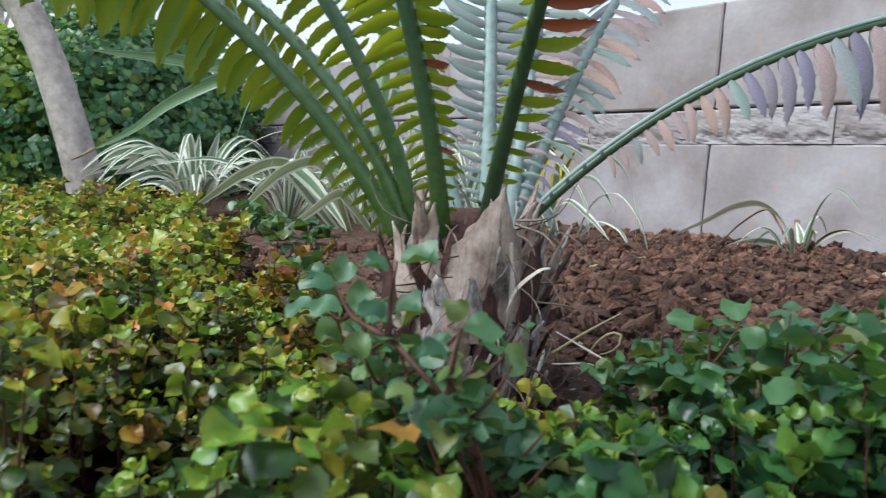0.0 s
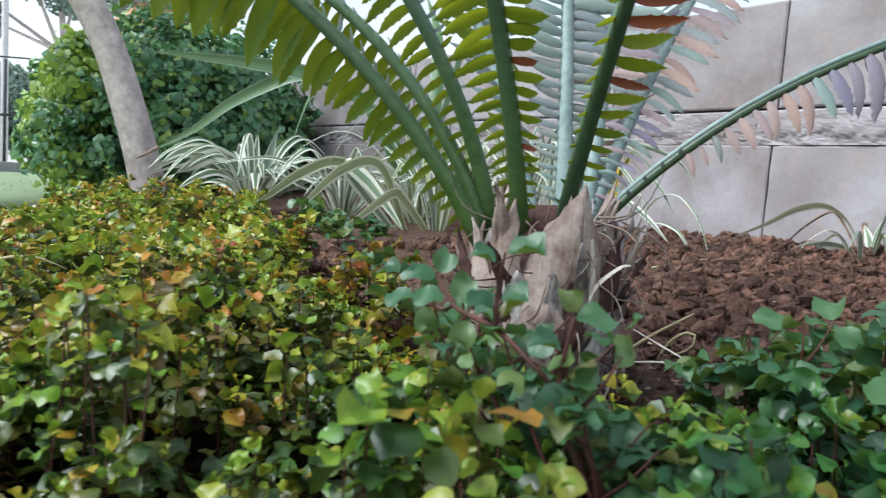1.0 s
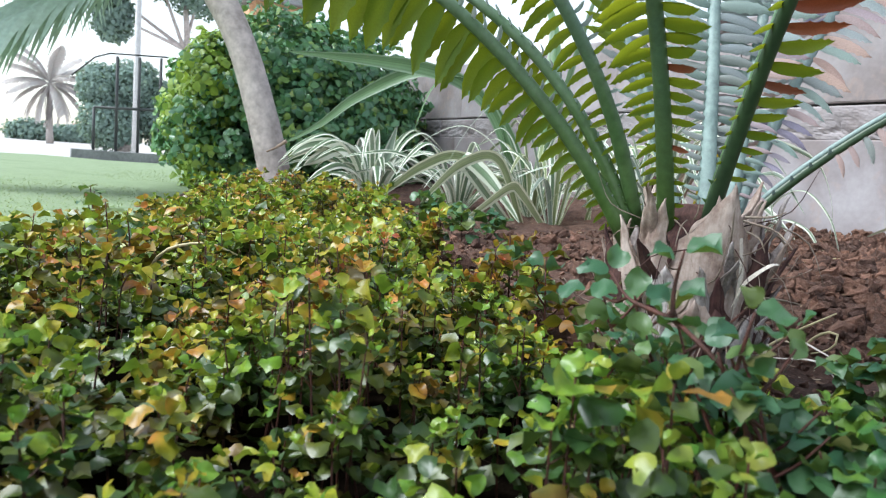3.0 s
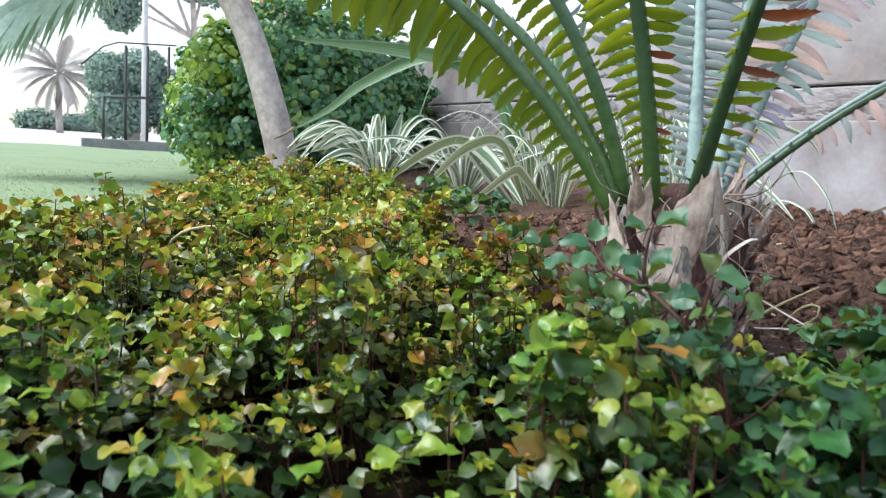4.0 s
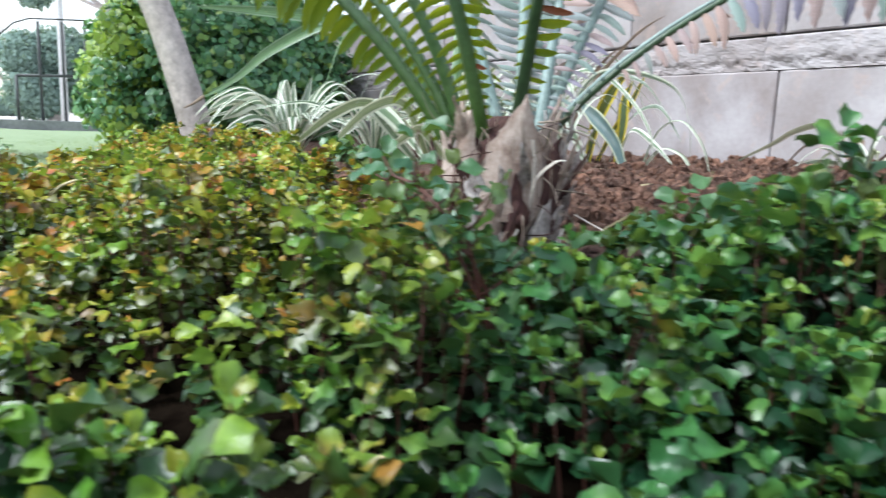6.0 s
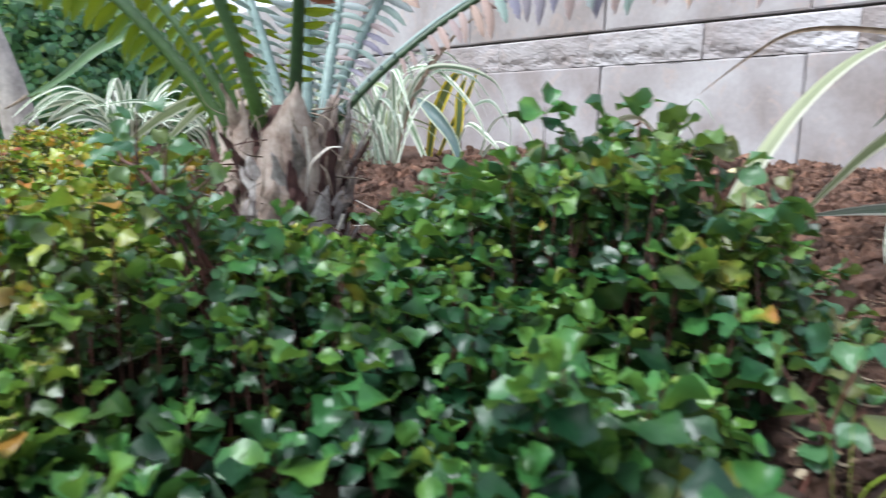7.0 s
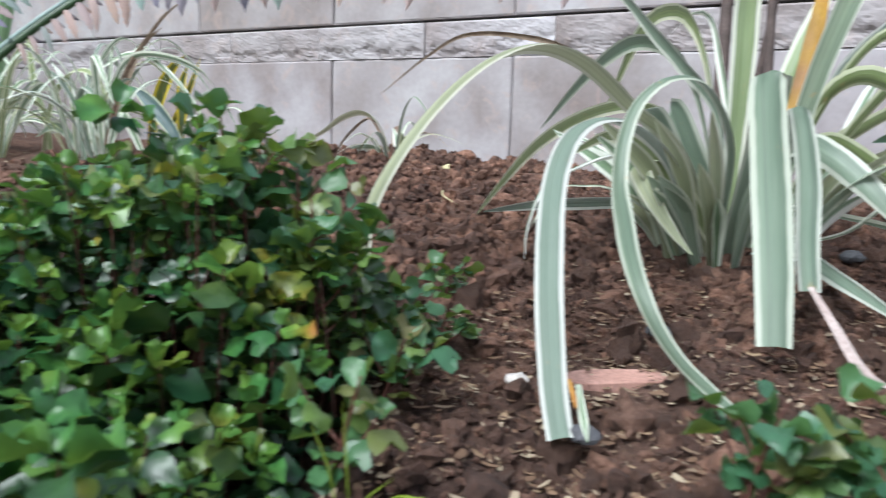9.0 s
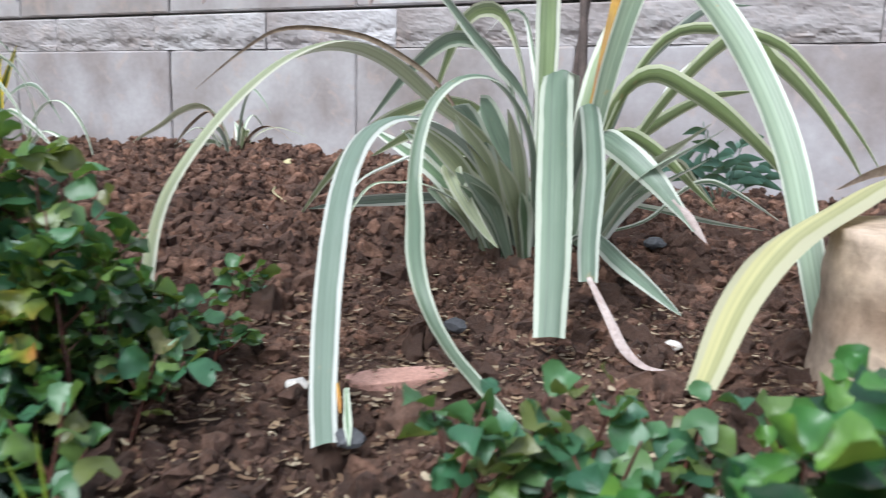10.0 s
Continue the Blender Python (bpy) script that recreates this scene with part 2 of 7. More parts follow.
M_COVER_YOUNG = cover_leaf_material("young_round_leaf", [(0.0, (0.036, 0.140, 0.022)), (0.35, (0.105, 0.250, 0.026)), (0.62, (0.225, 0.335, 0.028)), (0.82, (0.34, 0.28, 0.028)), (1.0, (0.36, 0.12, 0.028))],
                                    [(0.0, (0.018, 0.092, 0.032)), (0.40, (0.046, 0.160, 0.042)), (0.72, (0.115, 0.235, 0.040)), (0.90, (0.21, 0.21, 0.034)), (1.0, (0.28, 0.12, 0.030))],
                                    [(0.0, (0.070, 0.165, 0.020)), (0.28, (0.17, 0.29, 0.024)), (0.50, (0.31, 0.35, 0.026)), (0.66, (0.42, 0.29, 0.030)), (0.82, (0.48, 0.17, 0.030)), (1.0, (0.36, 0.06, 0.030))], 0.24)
M_SHOOT = leaf_material("shoot_leaf", [(0.03, 0.100, 0.055), (0.050, 0.150, 0.074), (0.078, 0.185, 0.070), (0.042, 0.128, 0.066), (0.12, 0.20, 0.055), (0.13, 0.12, 0.045)], 0.36, 0.24, (0.30, 0.45, 0.02), 0.65)
M_BRONZE = leaf_material("bronze_shoot_leaf", [(0.22, 0.20, 0.02), (0.28, 0.13, 0.02), (0.15, 0.20, 0.02), (0.22, 0.06, 0.02)], 0.45, 0.25, (0.4, 0.28, 0.02), 0.4)
M_TWIG = plain("red_brown_twig", [(0.05, 0.016, 0.010), (0.12, 0.035, 0.022)], 60, 0.6)
M_STRAP = strap_material("cream_edged_strap_leaf", (0.105, 0.152, 0.112), (0.50, 0.52, 0.46), 0.34)
M_STRAP_LIME = strap_material("lime_strap_leaf", (0.135, 0.18, 0.065), (0.62, 0.63, 0.47), 0.32)
M_STRAP_OLIVE = strap_material("olive_strap_leaf", (0.24, 0.26, 0.16), (0.52, 0.51, 0.42), 0.36)
M_STRAP_MID = strap_material("olive_centred_strap_leaf", (0.12, 0.17, 0.07), (0.58, 0.60, 0.50), 0.33)
M_STRAP_SOFT = strap_material("soft_grey_green_strap_leaf", (0.19, 0.25, 0.18), (0.60, 0.63, 0.54), 0.42)
M_STRAP_DARK = strap_material("white_edged_dark_leaf", (0.05, 0.11, 0.04), (0.84, 0.85, 0.74), 0.26)
M_STRAP_WHITE = strap_material("white_striped_leaf", (0.12, 0.20, 0.11), (0.80, 0.82, 0.74), 0.22)
M_YELLOW = strap_material("yellow_edged_blade", (0.03, 0.08, 0.04), (0.75, 0.58, 0.05), 0.30)
M_BLUE = strap_material("blue_green_blade", (0.05, 0.11, 0.13), (0.70, 0.72, 0.55), 0.40)
M_DRYLEAF = plain("dry_leaf", [(0.22, 0.145, 0.10), (0.38, 0.29, 0.22), (0.14, 0.085, 0.06)], 25, 0.8)
M_TIP = plain("pinkish_withered_tip", [(0.40, 0.30, 0.28), (0.52, 0.43, 0.40)], 30, 0.7)
M_ORANGE = plain("withered_orange_leaf", [(0.38, 0.15, 0.03), (0.44, 0.25, 0.035), (0.26, 0.13, 0.07)], 9, 0.5)
M_PALELEAF = strap_material("pale_yellow_leaf", (0.36, 0.34, 0.17), (0.50, 0.47, 0.32), 0.26)
M_RACHIS = plain("green_leaf_stalk", [(0.10, 0.19, 0.08), (0.17, 0.25, 0.14), (0.15, 0.24, 0.16)], 12, 0.38, 0.0005)
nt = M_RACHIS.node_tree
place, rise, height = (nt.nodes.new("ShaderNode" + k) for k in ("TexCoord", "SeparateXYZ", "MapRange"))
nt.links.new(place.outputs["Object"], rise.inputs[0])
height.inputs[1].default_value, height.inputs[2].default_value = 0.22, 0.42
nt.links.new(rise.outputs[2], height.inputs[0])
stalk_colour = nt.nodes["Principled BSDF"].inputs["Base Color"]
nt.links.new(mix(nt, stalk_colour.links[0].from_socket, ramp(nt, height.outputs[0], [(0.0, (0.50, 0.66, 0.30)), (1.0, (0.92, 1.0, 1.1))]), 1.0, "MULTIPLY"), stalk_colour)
M_RACHIS_BLUE = plain("glaucous_leaf_stalk", [(0.17, 0.25, 0.235), (0.27, 0.36, 0.34), (0.21, 0.30, 0.285)], 14, 0.5, 0.0005)
# Darker copy of the stalk green, with underside shade put into its colour.
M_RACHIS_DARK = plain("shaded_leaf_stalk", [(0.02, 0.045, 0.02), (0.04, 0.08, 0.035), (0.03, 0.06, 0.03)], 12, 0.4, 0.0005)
M_LEAFLET = leaf_material("green_leaflet", [(0.05, 0.14, 0.018), (0.10, 0.20, 0.022), (0.17, 0.25, 0.025), (0.08, 0.17, 0.02)], 0.42, 0.45, (0.56, 0.56, 0.02), 0.3)
M_LEAFLET_BLUE = leaf_material("glaucous_leaflet", [(0.22, 0.32, 0.29), (0.30, 0.39, 0.36), (0.30, 0.34, 0.36), (0.34, 0.37, 0.35)], 0.5, 0.34, (0.5, 0.6, 0.5))
M_LEAFLET_DRY = leaf_material("pinkish_dry_leaflet", [(0.45, 0.31, 0.27), (0.40, 0.30, 0.29), (0.31, 0.25, 0.28), (0.50, 0.35, 0.29)], 0.6, 0.25, (0.6, 0.35, 0.2))
M_LEAFLET_MAUVE = leaf_material("mauve_grey_leaflet", [(0.24, 0.21, 0.28), (0.18, 0.17, 0.24), (0.30, 0.26, 0.30)], 0.5, 0.2, (0.4, 0.35, 0.4))
M_LEAFLET_RED = leaf_material("rust_red_leaflet", [(0.30, 0.065, 0.03), (0.22, 0.08, 0.05), (0.33, 0.09, 0.035)], 0.5, 0.28, (0.45, 0.10, 0.03))
M_BASE = husk_material("papery_leaf_base", (0.10, 0.05, 0.045), (0.33, 0.245, 0.205), (0.54, 0.45, 0.40), 0.40)
M_BASE_GREY = husk_material("weathered_leaf_base", (0.045, 0.032, 0.034), (0.27, 0.235, 0.23), (0.60, 0.57, 0.56), 0.7)
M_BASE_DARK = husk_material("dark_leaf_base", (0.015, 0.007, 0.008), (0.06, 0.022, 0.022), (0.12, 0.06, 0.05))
M_FIBRE = plain("dry_fibre", [(0.16, 0.11, 0.08), (0.40, 0.33, 0.27)], 40, 0.9)
M_BARK = plain("pale_grey_bark", [(0.42, 0.36, 0.33), (0.55, 0.48, 0.45), (0.62, 0.55, 0.52)], 7, 0.85, 0.001, 2.0, fine=4)
M_STUMP = plain("banded_palm_bark", [(0.33, 0.23, 0.165), (0.48, 0.36, 0.27), (0.52, 0.41, 0.335)], 9, 0.9, 0.003)
nt = M_STUMP.node_tree
rings = nt.nodes.new("ShaderNodeTexWave")
rings.wave_type, rings.bands_direction = "BANDS", "Z"
for key, val in (("Scale", 3.6), ("Distortion", 3.5), ("Detail", 3.0), ("Detail Scale", 1.2)):
    rings.inputs[key].default_value = val
place = nt.nodes.new("ShaderNodeTexCoord")
nt.links.new(place.outputs["Object"], rings.inputs["Vector"])
bark = nt.nodes["Principled BSDF"].inputs["Base Color"]
was = bark.links[0].from_socket
nt.links.new(mix(nt, was, ramp(nt, rings.outputs[0], [(0.0, (0.62, 0.56, 0.52)), (0.4, (1.0, 1.0, 1.0))]), 0.8, "MULTIPLY"), bark)
M_BUSH = leaf_material("bush_leaf", [(0.05, 0.17, 0.08), (0.12, 0.30, 0.15), (0.08, 0.24, 0.11), (0.17, 0.36, 0.13), (0.10, 0.28, 0.12), (0.34, 0.48, 0.10)], 0.34, 0.2, (0.3, 0.45, 0.06), 0.75)
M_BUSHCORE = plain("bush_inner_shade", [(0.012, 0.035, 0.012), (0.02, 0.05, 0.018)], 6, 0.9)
M_GRASS = leaf_material("lawn_blade", [(0.20, 0.28, 0.12), (0.25, 0.33, 0.15), (0.28, 0.34, 0.18)], 0.5, 0.3)
M_LAWN = plain("mown_lawn", [(0.21, 0.29, 0.15), (0.26, 0.34, 0.19), (0.23, 0.31, 0.17)], 2.5, 0.9, 0.01, fine=40)
M_ROAD = plain("pale_paving", [(0.45, 0.43, 0.41), (0.55, 0.53, 0.5)], 0.6, 0.9)
M_KERB = plain("grey_concrete", [(0.2, 0.21, 0.21), (0.3, 0.31, 0.31)], 3, 0.9)
M_IRON = plain("dark_painted_iron", [(0.025, 0.03, 0.03), (0.04, 0.045, 0.045)], 8, 0.5)
M_POLE = plain("pale_painted_metal", [(0.5, 0.5, 0.5), (0.6, 0.6, 0.6)], 5, 0.5)
M_LONGLEAF = strap_material("grey_green_long_leaf", (0.10, 0.19, 0.08), (0.26, 0.36, 0.24), 0.40)
M_PALMLEAF = leaf_material("palm_leaf", [(0.34, 0.47, 0.43), (0.44, 0.56, 0.51), (0.38, 0.50, 0.44)], 0.45, 0.35, (0.5, 0.6, 0.3))
# Far leaves are washed pale: the haze of distance is put into their colour.
M_FARLEAF = leaf_material("far_tree_leaf", [(0.22, 0.32, 0.29), (0.26, 0.36, 0.33), (0.24, 0.34, 0.30)], 0.9, 0.25, (0.4, 0.5, 0.06), 0.05)
M_FARPALM = leaf_material("hazed_palm_leaf", [(0.62, 0.57, 0.55), (0.70, 0.67, 0.65), (0.60, 0.60, 0.58)], 0.6, 0.35, (0.7, 0.66, 0.6), 0.2)
M_PEACH = plain("peach_render", [(0.62, 0.36, 0.2), (0.68, 0.42, 0.25)], 1.5, 0.9)
M_RED = plain("red_paint", [(0.4, 0.1, 0.08), (0.5, 0.16, 0.12)], 2, 0.7)
M_CARPAINT = plain("grey_car_paint", [(0.3, 0.33, 0.37), (0.36, 0.39, 0.43)], 1, 0.3)
M_GLASSDARK = plain("dark_window_glass", [(0.02, 0.025, 0.03), (0.04, 0.05, 0.06)], 1, 0.1)
M_BRICK = plain("red_brick_fragment", [(0.36, 0.19, 0.15), (0.45, 0.26, 0.21)], 30, 0.9, 0.002)
M_PEBBLE = plain("pale_pebble", [(0.45, 0.42, 0.4), (0.65, 0.6, 0.55)], 40, 0.8)
M_DARKSTONE = plain("dark_grey_stone", [(0.05, 0.05, 0.055), (0.1, 0.1, 0.11)], 40, 0.8)
M_SEEDLING = leaf_material("blue_green_seedling_leaf", [(0.04, 0.10, 0.08), (0.07, 0.15, 0.12), (0.05, 0.12, 0.09)], 0.5, 0.2)
M_GRASSBLADE = leaf_material("yellow_green_grass", [(0.30, 0.42, 0.05), (0.36, 0.45, 0.07)], 0.4, 0.35)
M_STRAW = plain("straw", [(0.5, 0.42, 0.22), (0.62, 0.56, 0.33)], 30, 0.7)

# ---- building helpers ----
rng = np.random.default_rng(7)


def mesh_of(name, verts, faces, material, uvs=None, smooth=True):
    me = bpy.data.meshes.new(name)
    me.from_pydata([tuple(v) for v in verts], [], [tuple(f) for f in faces])
    if uvs is not None:
        layer = me.uv_layers.new(name="UVMap")
        idx = np.empty(len(me.loops), dtype=np.int32)
        me.loops.foreach_get("vertex_index", idx)
        layer.data.foreach_set("uv", np.asarray(uvs, dtype=np.float32)[idx].ravel())
    me.polygons.foreach_set("use_smooth", [smooth] * len(me.polygons))
    me.materials.append(material)
    me.update()
    return me


def bulk_mesh(name, verts, quads, material, smooth=True):
    """A large mesh of quads from arrays."""
    me = bpy.data.meshes.new(name)
    nv, nf = len(verts), len(quads)
    me.vertices.add(nv)
    me.vertices.foreach_set("co", np.asarray(verts, np.float32).ravel())
    me.loops.add(nf * 4)
    me.loops.foreach_set("vertex_index", np.asarray(quads, np.int32).ravel())
    me.polygons.add(nf)
    me.polygons.foreach_set("loop_start", np.arange(nf, dtype=np.int32) * 4)
    me.polygons.foreach_set("use_smooth", np.full(nf, smooth))
    me.materials.append(material)
    me.update(calc_edges=True)
    return me


STANDS = {}


def thing(name, label, category, at=(0, 0, 0), group="", kind=""):
    ob = new(name)
    ob.location = at
    STANDS[ob.name] = Matrix.Translation(at)
    return tagged(ob, label, category, group, kind)


def part(name, me, parent, label="", m=None):
    """One mesh as a part under a thing or a part; m is its pose in the world (none: its places are world places)."""
    ob = new(name, me)
    ob.parent = parent
    ob.matrix_parent_inverse = STANDS[parent.name].inverted()
    ob.matrix_basis = Matrix.Identity(4) if m is None else m
    STANDS[ob.name] = ob.matrix_basis.copy()
    return tagged(ob, label)


def spline(ctrl, n):
    """Points along a smooth curve through the control places."""
    p = np.array(ctrl, float)
    if len(p) == 2:
        return p[0] + (p[1] - p[0]) * np.linspace(0, 1, n)[:, None]
    p = np.vstack([2 * p[0] - p[1], p, 2 * p[-1] - p[-2]])
    seg = np.linalg.norm(np.diff(p[1:-1], axis=0), axis=1)
    cum = np.concatenate([[0], np.cumsum(seg)])
    out = []
    for s in np.linspace(0, cum[-1], n):
        i = min(np.searchsorted(cum, s, side="right") - 1, len(seg) - 1)
        t = (s - cum[i]) / seg[i]
        a, b, c, d = p[i], p[i + 1], p[i + 2], p[i + 3]
        out.append(0.5 * (2 * b + (c - a) * t + (2 * a - 5 * b + 4 * c - d) * t * t + (3 * b - a - 3 * c + d) * t ** 3))
    return np.array(out)


def unit(v):
    v = np.asarray(v, float)
    return v / max(1e-9, np.linalg.norm(v))


def tube(ctrl, radii, material, name="tube", n=12, sides=8, flat=1.0):
    """A round bar along a curve, with its radius given at even steps."""
    pts = spline(ctrl, n)
    tan = np.gradient(pts, axis=0)
    r = np.interp(np.linspace(0, 1, n), np.linspace(0, 1, len(radii)), radii)
    side = unit(np.cross(tan[0], (0.31, 0.2, 0.93) if abs(unit(tan[0])[2]) < 0.9 else (1, 0.1, 0)))
    verts = []
    for i in range(n):
        t = unit(tan[i])
        side = unit(side - t * np.dot(side, t))
        up = np.cross(t, side)
        for k in range(sides):
            a = 2 * math.pi * k / sides
            verts.append(pts[i] + r[i] * (math.cos(a) * side + flat * math.sin(a) * up))
    faces = [(i * sides + k, i * sides + (k + 1) % sides, (i + 1) * sides + (k + 1) % sides, (i + 1) * sides + k) for i in range(n - 1) for k in range(sides)]
    faces += [tuple(range(sides))[::-1], tuple((n - 1) * sides + k for k in range(sides))]
    return mesh_of(name, verts, faces, material)


def blade(ctrl, width, material, name="leaf", n=18, across=6, gutter=0.22, taper=0.35, blunt=0.0, face=None, turn=0.0, cut=False):
    """A strap leaf: a curved sheet along the control places, folded a little along its middle.
    face: the way across the blade, if not level. turn: degrees by which it twists to its tip."""
    pts = spline(ctrl, n)
    tan = np.gradient(pts, axis=0)
    span = pts[-1] - pts[0]
    if face is None:
        flat = np.array([span[0], span[1], 0.0])
        face = np.cross((0, 0, 1), flat if np.linalg.norm(flat) > 0.03 else (1, 0.3, 0))
    verts, uvs, faces = [], [], []
    prev = unit(face)
    for i in range(n):
        q = i / (n - 1)
        t = unit(tan[i])
        prev = unit(unit(face) * 0.6 + prev * 0.4)
        s = unit(prev - t * np.dot(prev, t))
        prev = s
        nor = np.cross(s, t)
        a = radians(turn * q)
        s, nor = s * math.cos(a) + nor * math.sin(a), nor * math.cos(a) - s * math.sin(a)
        w = width * min(1.0, 0.55 + 0.9 * q) * ((1.0 - cut * max(0.0, (q - 0.72) / 0.28) ** 1.5) if cut else min(1.0, ((1 - q) / taper) ** 0.7 if q > 1 - taper else 1.0))
        w = max(w, width * (0.03 + blunt))
        for k in range(across + 1):
            u = k / across * 2 - 1
            lift = gutter * w * (abs(u) ** 1.5 - 0.4) * (1 - 0.5 * q)
            ripple = 0.02 * w * math.sin(9 * q + 3 * u)
            verts.append(pts[i] + s * (u * w / 2) + nor * (lift + ripple))
            uvs.append((k / across, q * 6))
    for i in range(n - 1):
        for k in range(across):
            a = i * (across + 1) + k
            faces.append((a, a + 1, a + across + 2, a + across + 1))
    return mesh_of(name, verts, faces, material, uvs)


def vnoise(x, y, seed=0):
    """Smooth value noise over arrays, -1 to 1."""
    table = np.random.default_rng(seed).random((64, 64)) * 2 - 1
    xi, yi = np.floor(x).astype(int), np.floor(y).astype(int)
    fx, fy = x - xi, y - yi
    fx, fy = fx * fx * (3 - 2 * fx), fy * fy * (3 - 2 * fy)
    g = lambda i, j: table[(xi + i) % 64, (yi + j) % 64]
    return (g(0, 0) * (1 - fx) + g(1, 0) * fx) * (1 - fy) + (g(0, 1) * (1 - fx) + g(1, 1) * fx) * fy


def soil_z(x, y):
    """The bed's broad height: it rises to the wall and away to the left, and drops below the lawn past its edge."""
    x, y = np.asarray(x, float), np.asarray(y, float)
    z = 0.085 * np.clip((y - 0.65) / 1.35, 0, 1) + 0.05 * np.clip((0.45 - x) / 0.8, 0, 1)
    edge = np.interp(-x, [-3.0, 0.85, 0.95, 1.7, 2.45, 3.6, 5.0], [-3.0, -3.0, -0.08, 0.2, 0.5, 0.72, 0.9])
    return z - np.clip((edge - y) * 0.6, 0, 0.12)


def inside(x, y, poly):
    """Which of the places lie inside the outline."""
    x, y = np.asarray(x), np.asarray(y)
    hit = np.zeros(x.shape, bool)
    for (ax, ay), (bx, by) in zip(poly, poly[1:] + poly[:1]):
        cross = (ay > y) != (by > y)
        hit ^= cross & (x < (bx - ax) * (y - ay) / (by - ay + 1e-12) + ax)
    return hit


def rough_blob(name, material, seed, squash=(1, 1, 0.7), sub=2, amount=0.35):
    bm = bmesh.new()
    bmesh.ops.create_icosphere(bm, subdivisions=sub, radius=1)
    for v in bm.verts:
        p = v.co.normalized()
        k = 1 + amount * noise.noise(p * 1.4 + Vector((seed * 3.7, 0, 0))) + amount * 0.5 * noise.noise(p * 3.3 + Vector((0, seed * 2.1, 0)))
        v.co = Vector((p.x * squash[0], p.y * squash[1], p.z * squash[2])) * k
    me = bpy.data.meshes.new(name)
    bm.to_mesh(me)
    bm.free()
    me.materials.append(material)
    return me


# ---- ground, lawn, road ----
g = new("ground", mesh_of("ground", [(-400, -400, -0.06), (400, -400, -0.06), (400, 400, -0.06), (-400, 400, -0.06)], [(0, 1, 2, 3)], M_ROAD))
tagged(g, "pale paved ground reaching to the horizon", "ground", kind="structure")

LAWN = [(-8.7, -9.0), (1.5, -9.0), (1.5, -2.0), (-0.2, -1.0), (-0.8, 0.0), (-1.7, 0.35), (-2.45, 0.65), (-3.5, 0.9), (-8.7, 2.6)]
nx, ny = 60, 60
gx, gy = np.meshgrid(np.linspace(-8.7, 6.0, nx), np.linspace(-9.0, 2.6, ny), indexing="ij")
gz = 0.02 + 0.012 * vnoise(gx * 1.3, gy * 1.3, 3) - 0.045 * np.clip((gx + 0.9) / 1.5, 0, 1) - 0.12 * np.clip((gy + 0.9) / 0.5, 0, 1) * np.clip((gx + 0.6) / 0.8, 0, 1) - 0.1 * np.clip((gy - 0.9 + (gx + 3.5) * 0.3) / 0.8, 0, 1)
lv = np.stack([gx, gy, gz], -1).reshape(-1, 3)
ii, jj = np.meshgrid(np.arange(nx - 1), np.arange(ny - 1), indexing="ij")
lq = np.stack([ii * ny + jj, (ii + 1) * ny + jj, (ii + 1) * ny + jj + 1, ii * ny + jj + 1], -1).reshape(-1, 4)
lawn = new("lawn", bulk_mesh("lawn", lv, lq, M_LAWN))
tagged(lawn, "short green mown lawn beside the planting bed", "lawn", kind="structure")

# grass blades on the lawn's near side
n = 16000
bx, by = -6.5 + 5.6 * rng.random(n) ** 0.7, -1.6 + 2.6 * rng.random(n)
keep = inside(bx, by, LAWN)
bx, by = bx[keep], by[keep]
n = len(bx)
ang, hgt = rng.random(n) * 6.28, 0.003 + 0.004 * rng.random(n)
dx, dy = np.cos(ang) * 0.002, np.sin(ang) * 0.002
lx, ly = (rng.random(n) - 0.5) * 0.02, (rng.random(n) - 0.5) * 0.02
z0 = np.full(n, 0.02)
V = np.stack([np.stack([bx - dx, by - dy, z0], -1), np.stack([bx + dx, by + dy, z0], -1), np.stack([bx + dx * 0.3 + lx, by + dy * 0.3 + ly, z0 + hgt], -1), np.stack([bx - dx * 0.3 + lx, by - dy * 0.3 + ly, z0 + hgt], -1)], 1).reshape(-1, 3)
grass = new("lawn_grass", bulk_mesh("lawn_grass", V, np.arange(n * 4).reshape(-1, 4), M_GRASS))
tagged(grass, "short green grass blades of the mown lawn", "grass", kind="stuff")

# ---- soil of the bed ----


def bed_z(x, y):
    """The broken surface of the dug soil: lumps, pits and clods over its gentle slope."""
    pit = sum(d * np.exp(-((x - px) ** 2 + (y - py) ** 2) / (2 * w * w)) for px, py, w, d in ((0.455, 0.705, 0.035, 0.022), (0.524, 0.80, 0.03, 0.012), (0.565, 0.755, 0.03, 0.014)))
    return soil_z(x, y) - pit + 0.011 * vnoise(x * 7, y * 7, 1) + 0.009 * vnoise(x * 17, y * 17, 2) + 0.007 * vnoise(x * 37, y * 37, 4)


COVER = [(-2.45, 0.55), (-2.3, 0.93), (-1.75, 0.95), (-1.45, 0.86), (-1.12, 0.76), (-0.87, 0.655), (-0.70, 0.57), (-0.55, 0.54), (-0.43, 0.52), (-0.34, 0.50), (-0.24, 0.50), (-0.13, 0.50), (-0.08, 0.62), (0.02, 0.73), (0.10, 0.80), (0.20, 0.79), (0.29, 0.71),
         (0.345, 0.62), (0.37, 0.5), (0.42, 0.40), (0.57, 0.41), (0.60, 0.61), (0.70, 0.67), (0.98, 0.67), (1.04, 0.3), (1.0, -0.4), (-0.5, -0.5), (-0.85, -0.2), (-1.0, 0.0), (-1.7, 0.24)]
xs, ys = np.arange(-3.6, 2.3, 0.0155), np.arange(-1.0, 2.06, 0.0155)
gx, gy = np.meshgrid(xs, ys, indexing="ij")
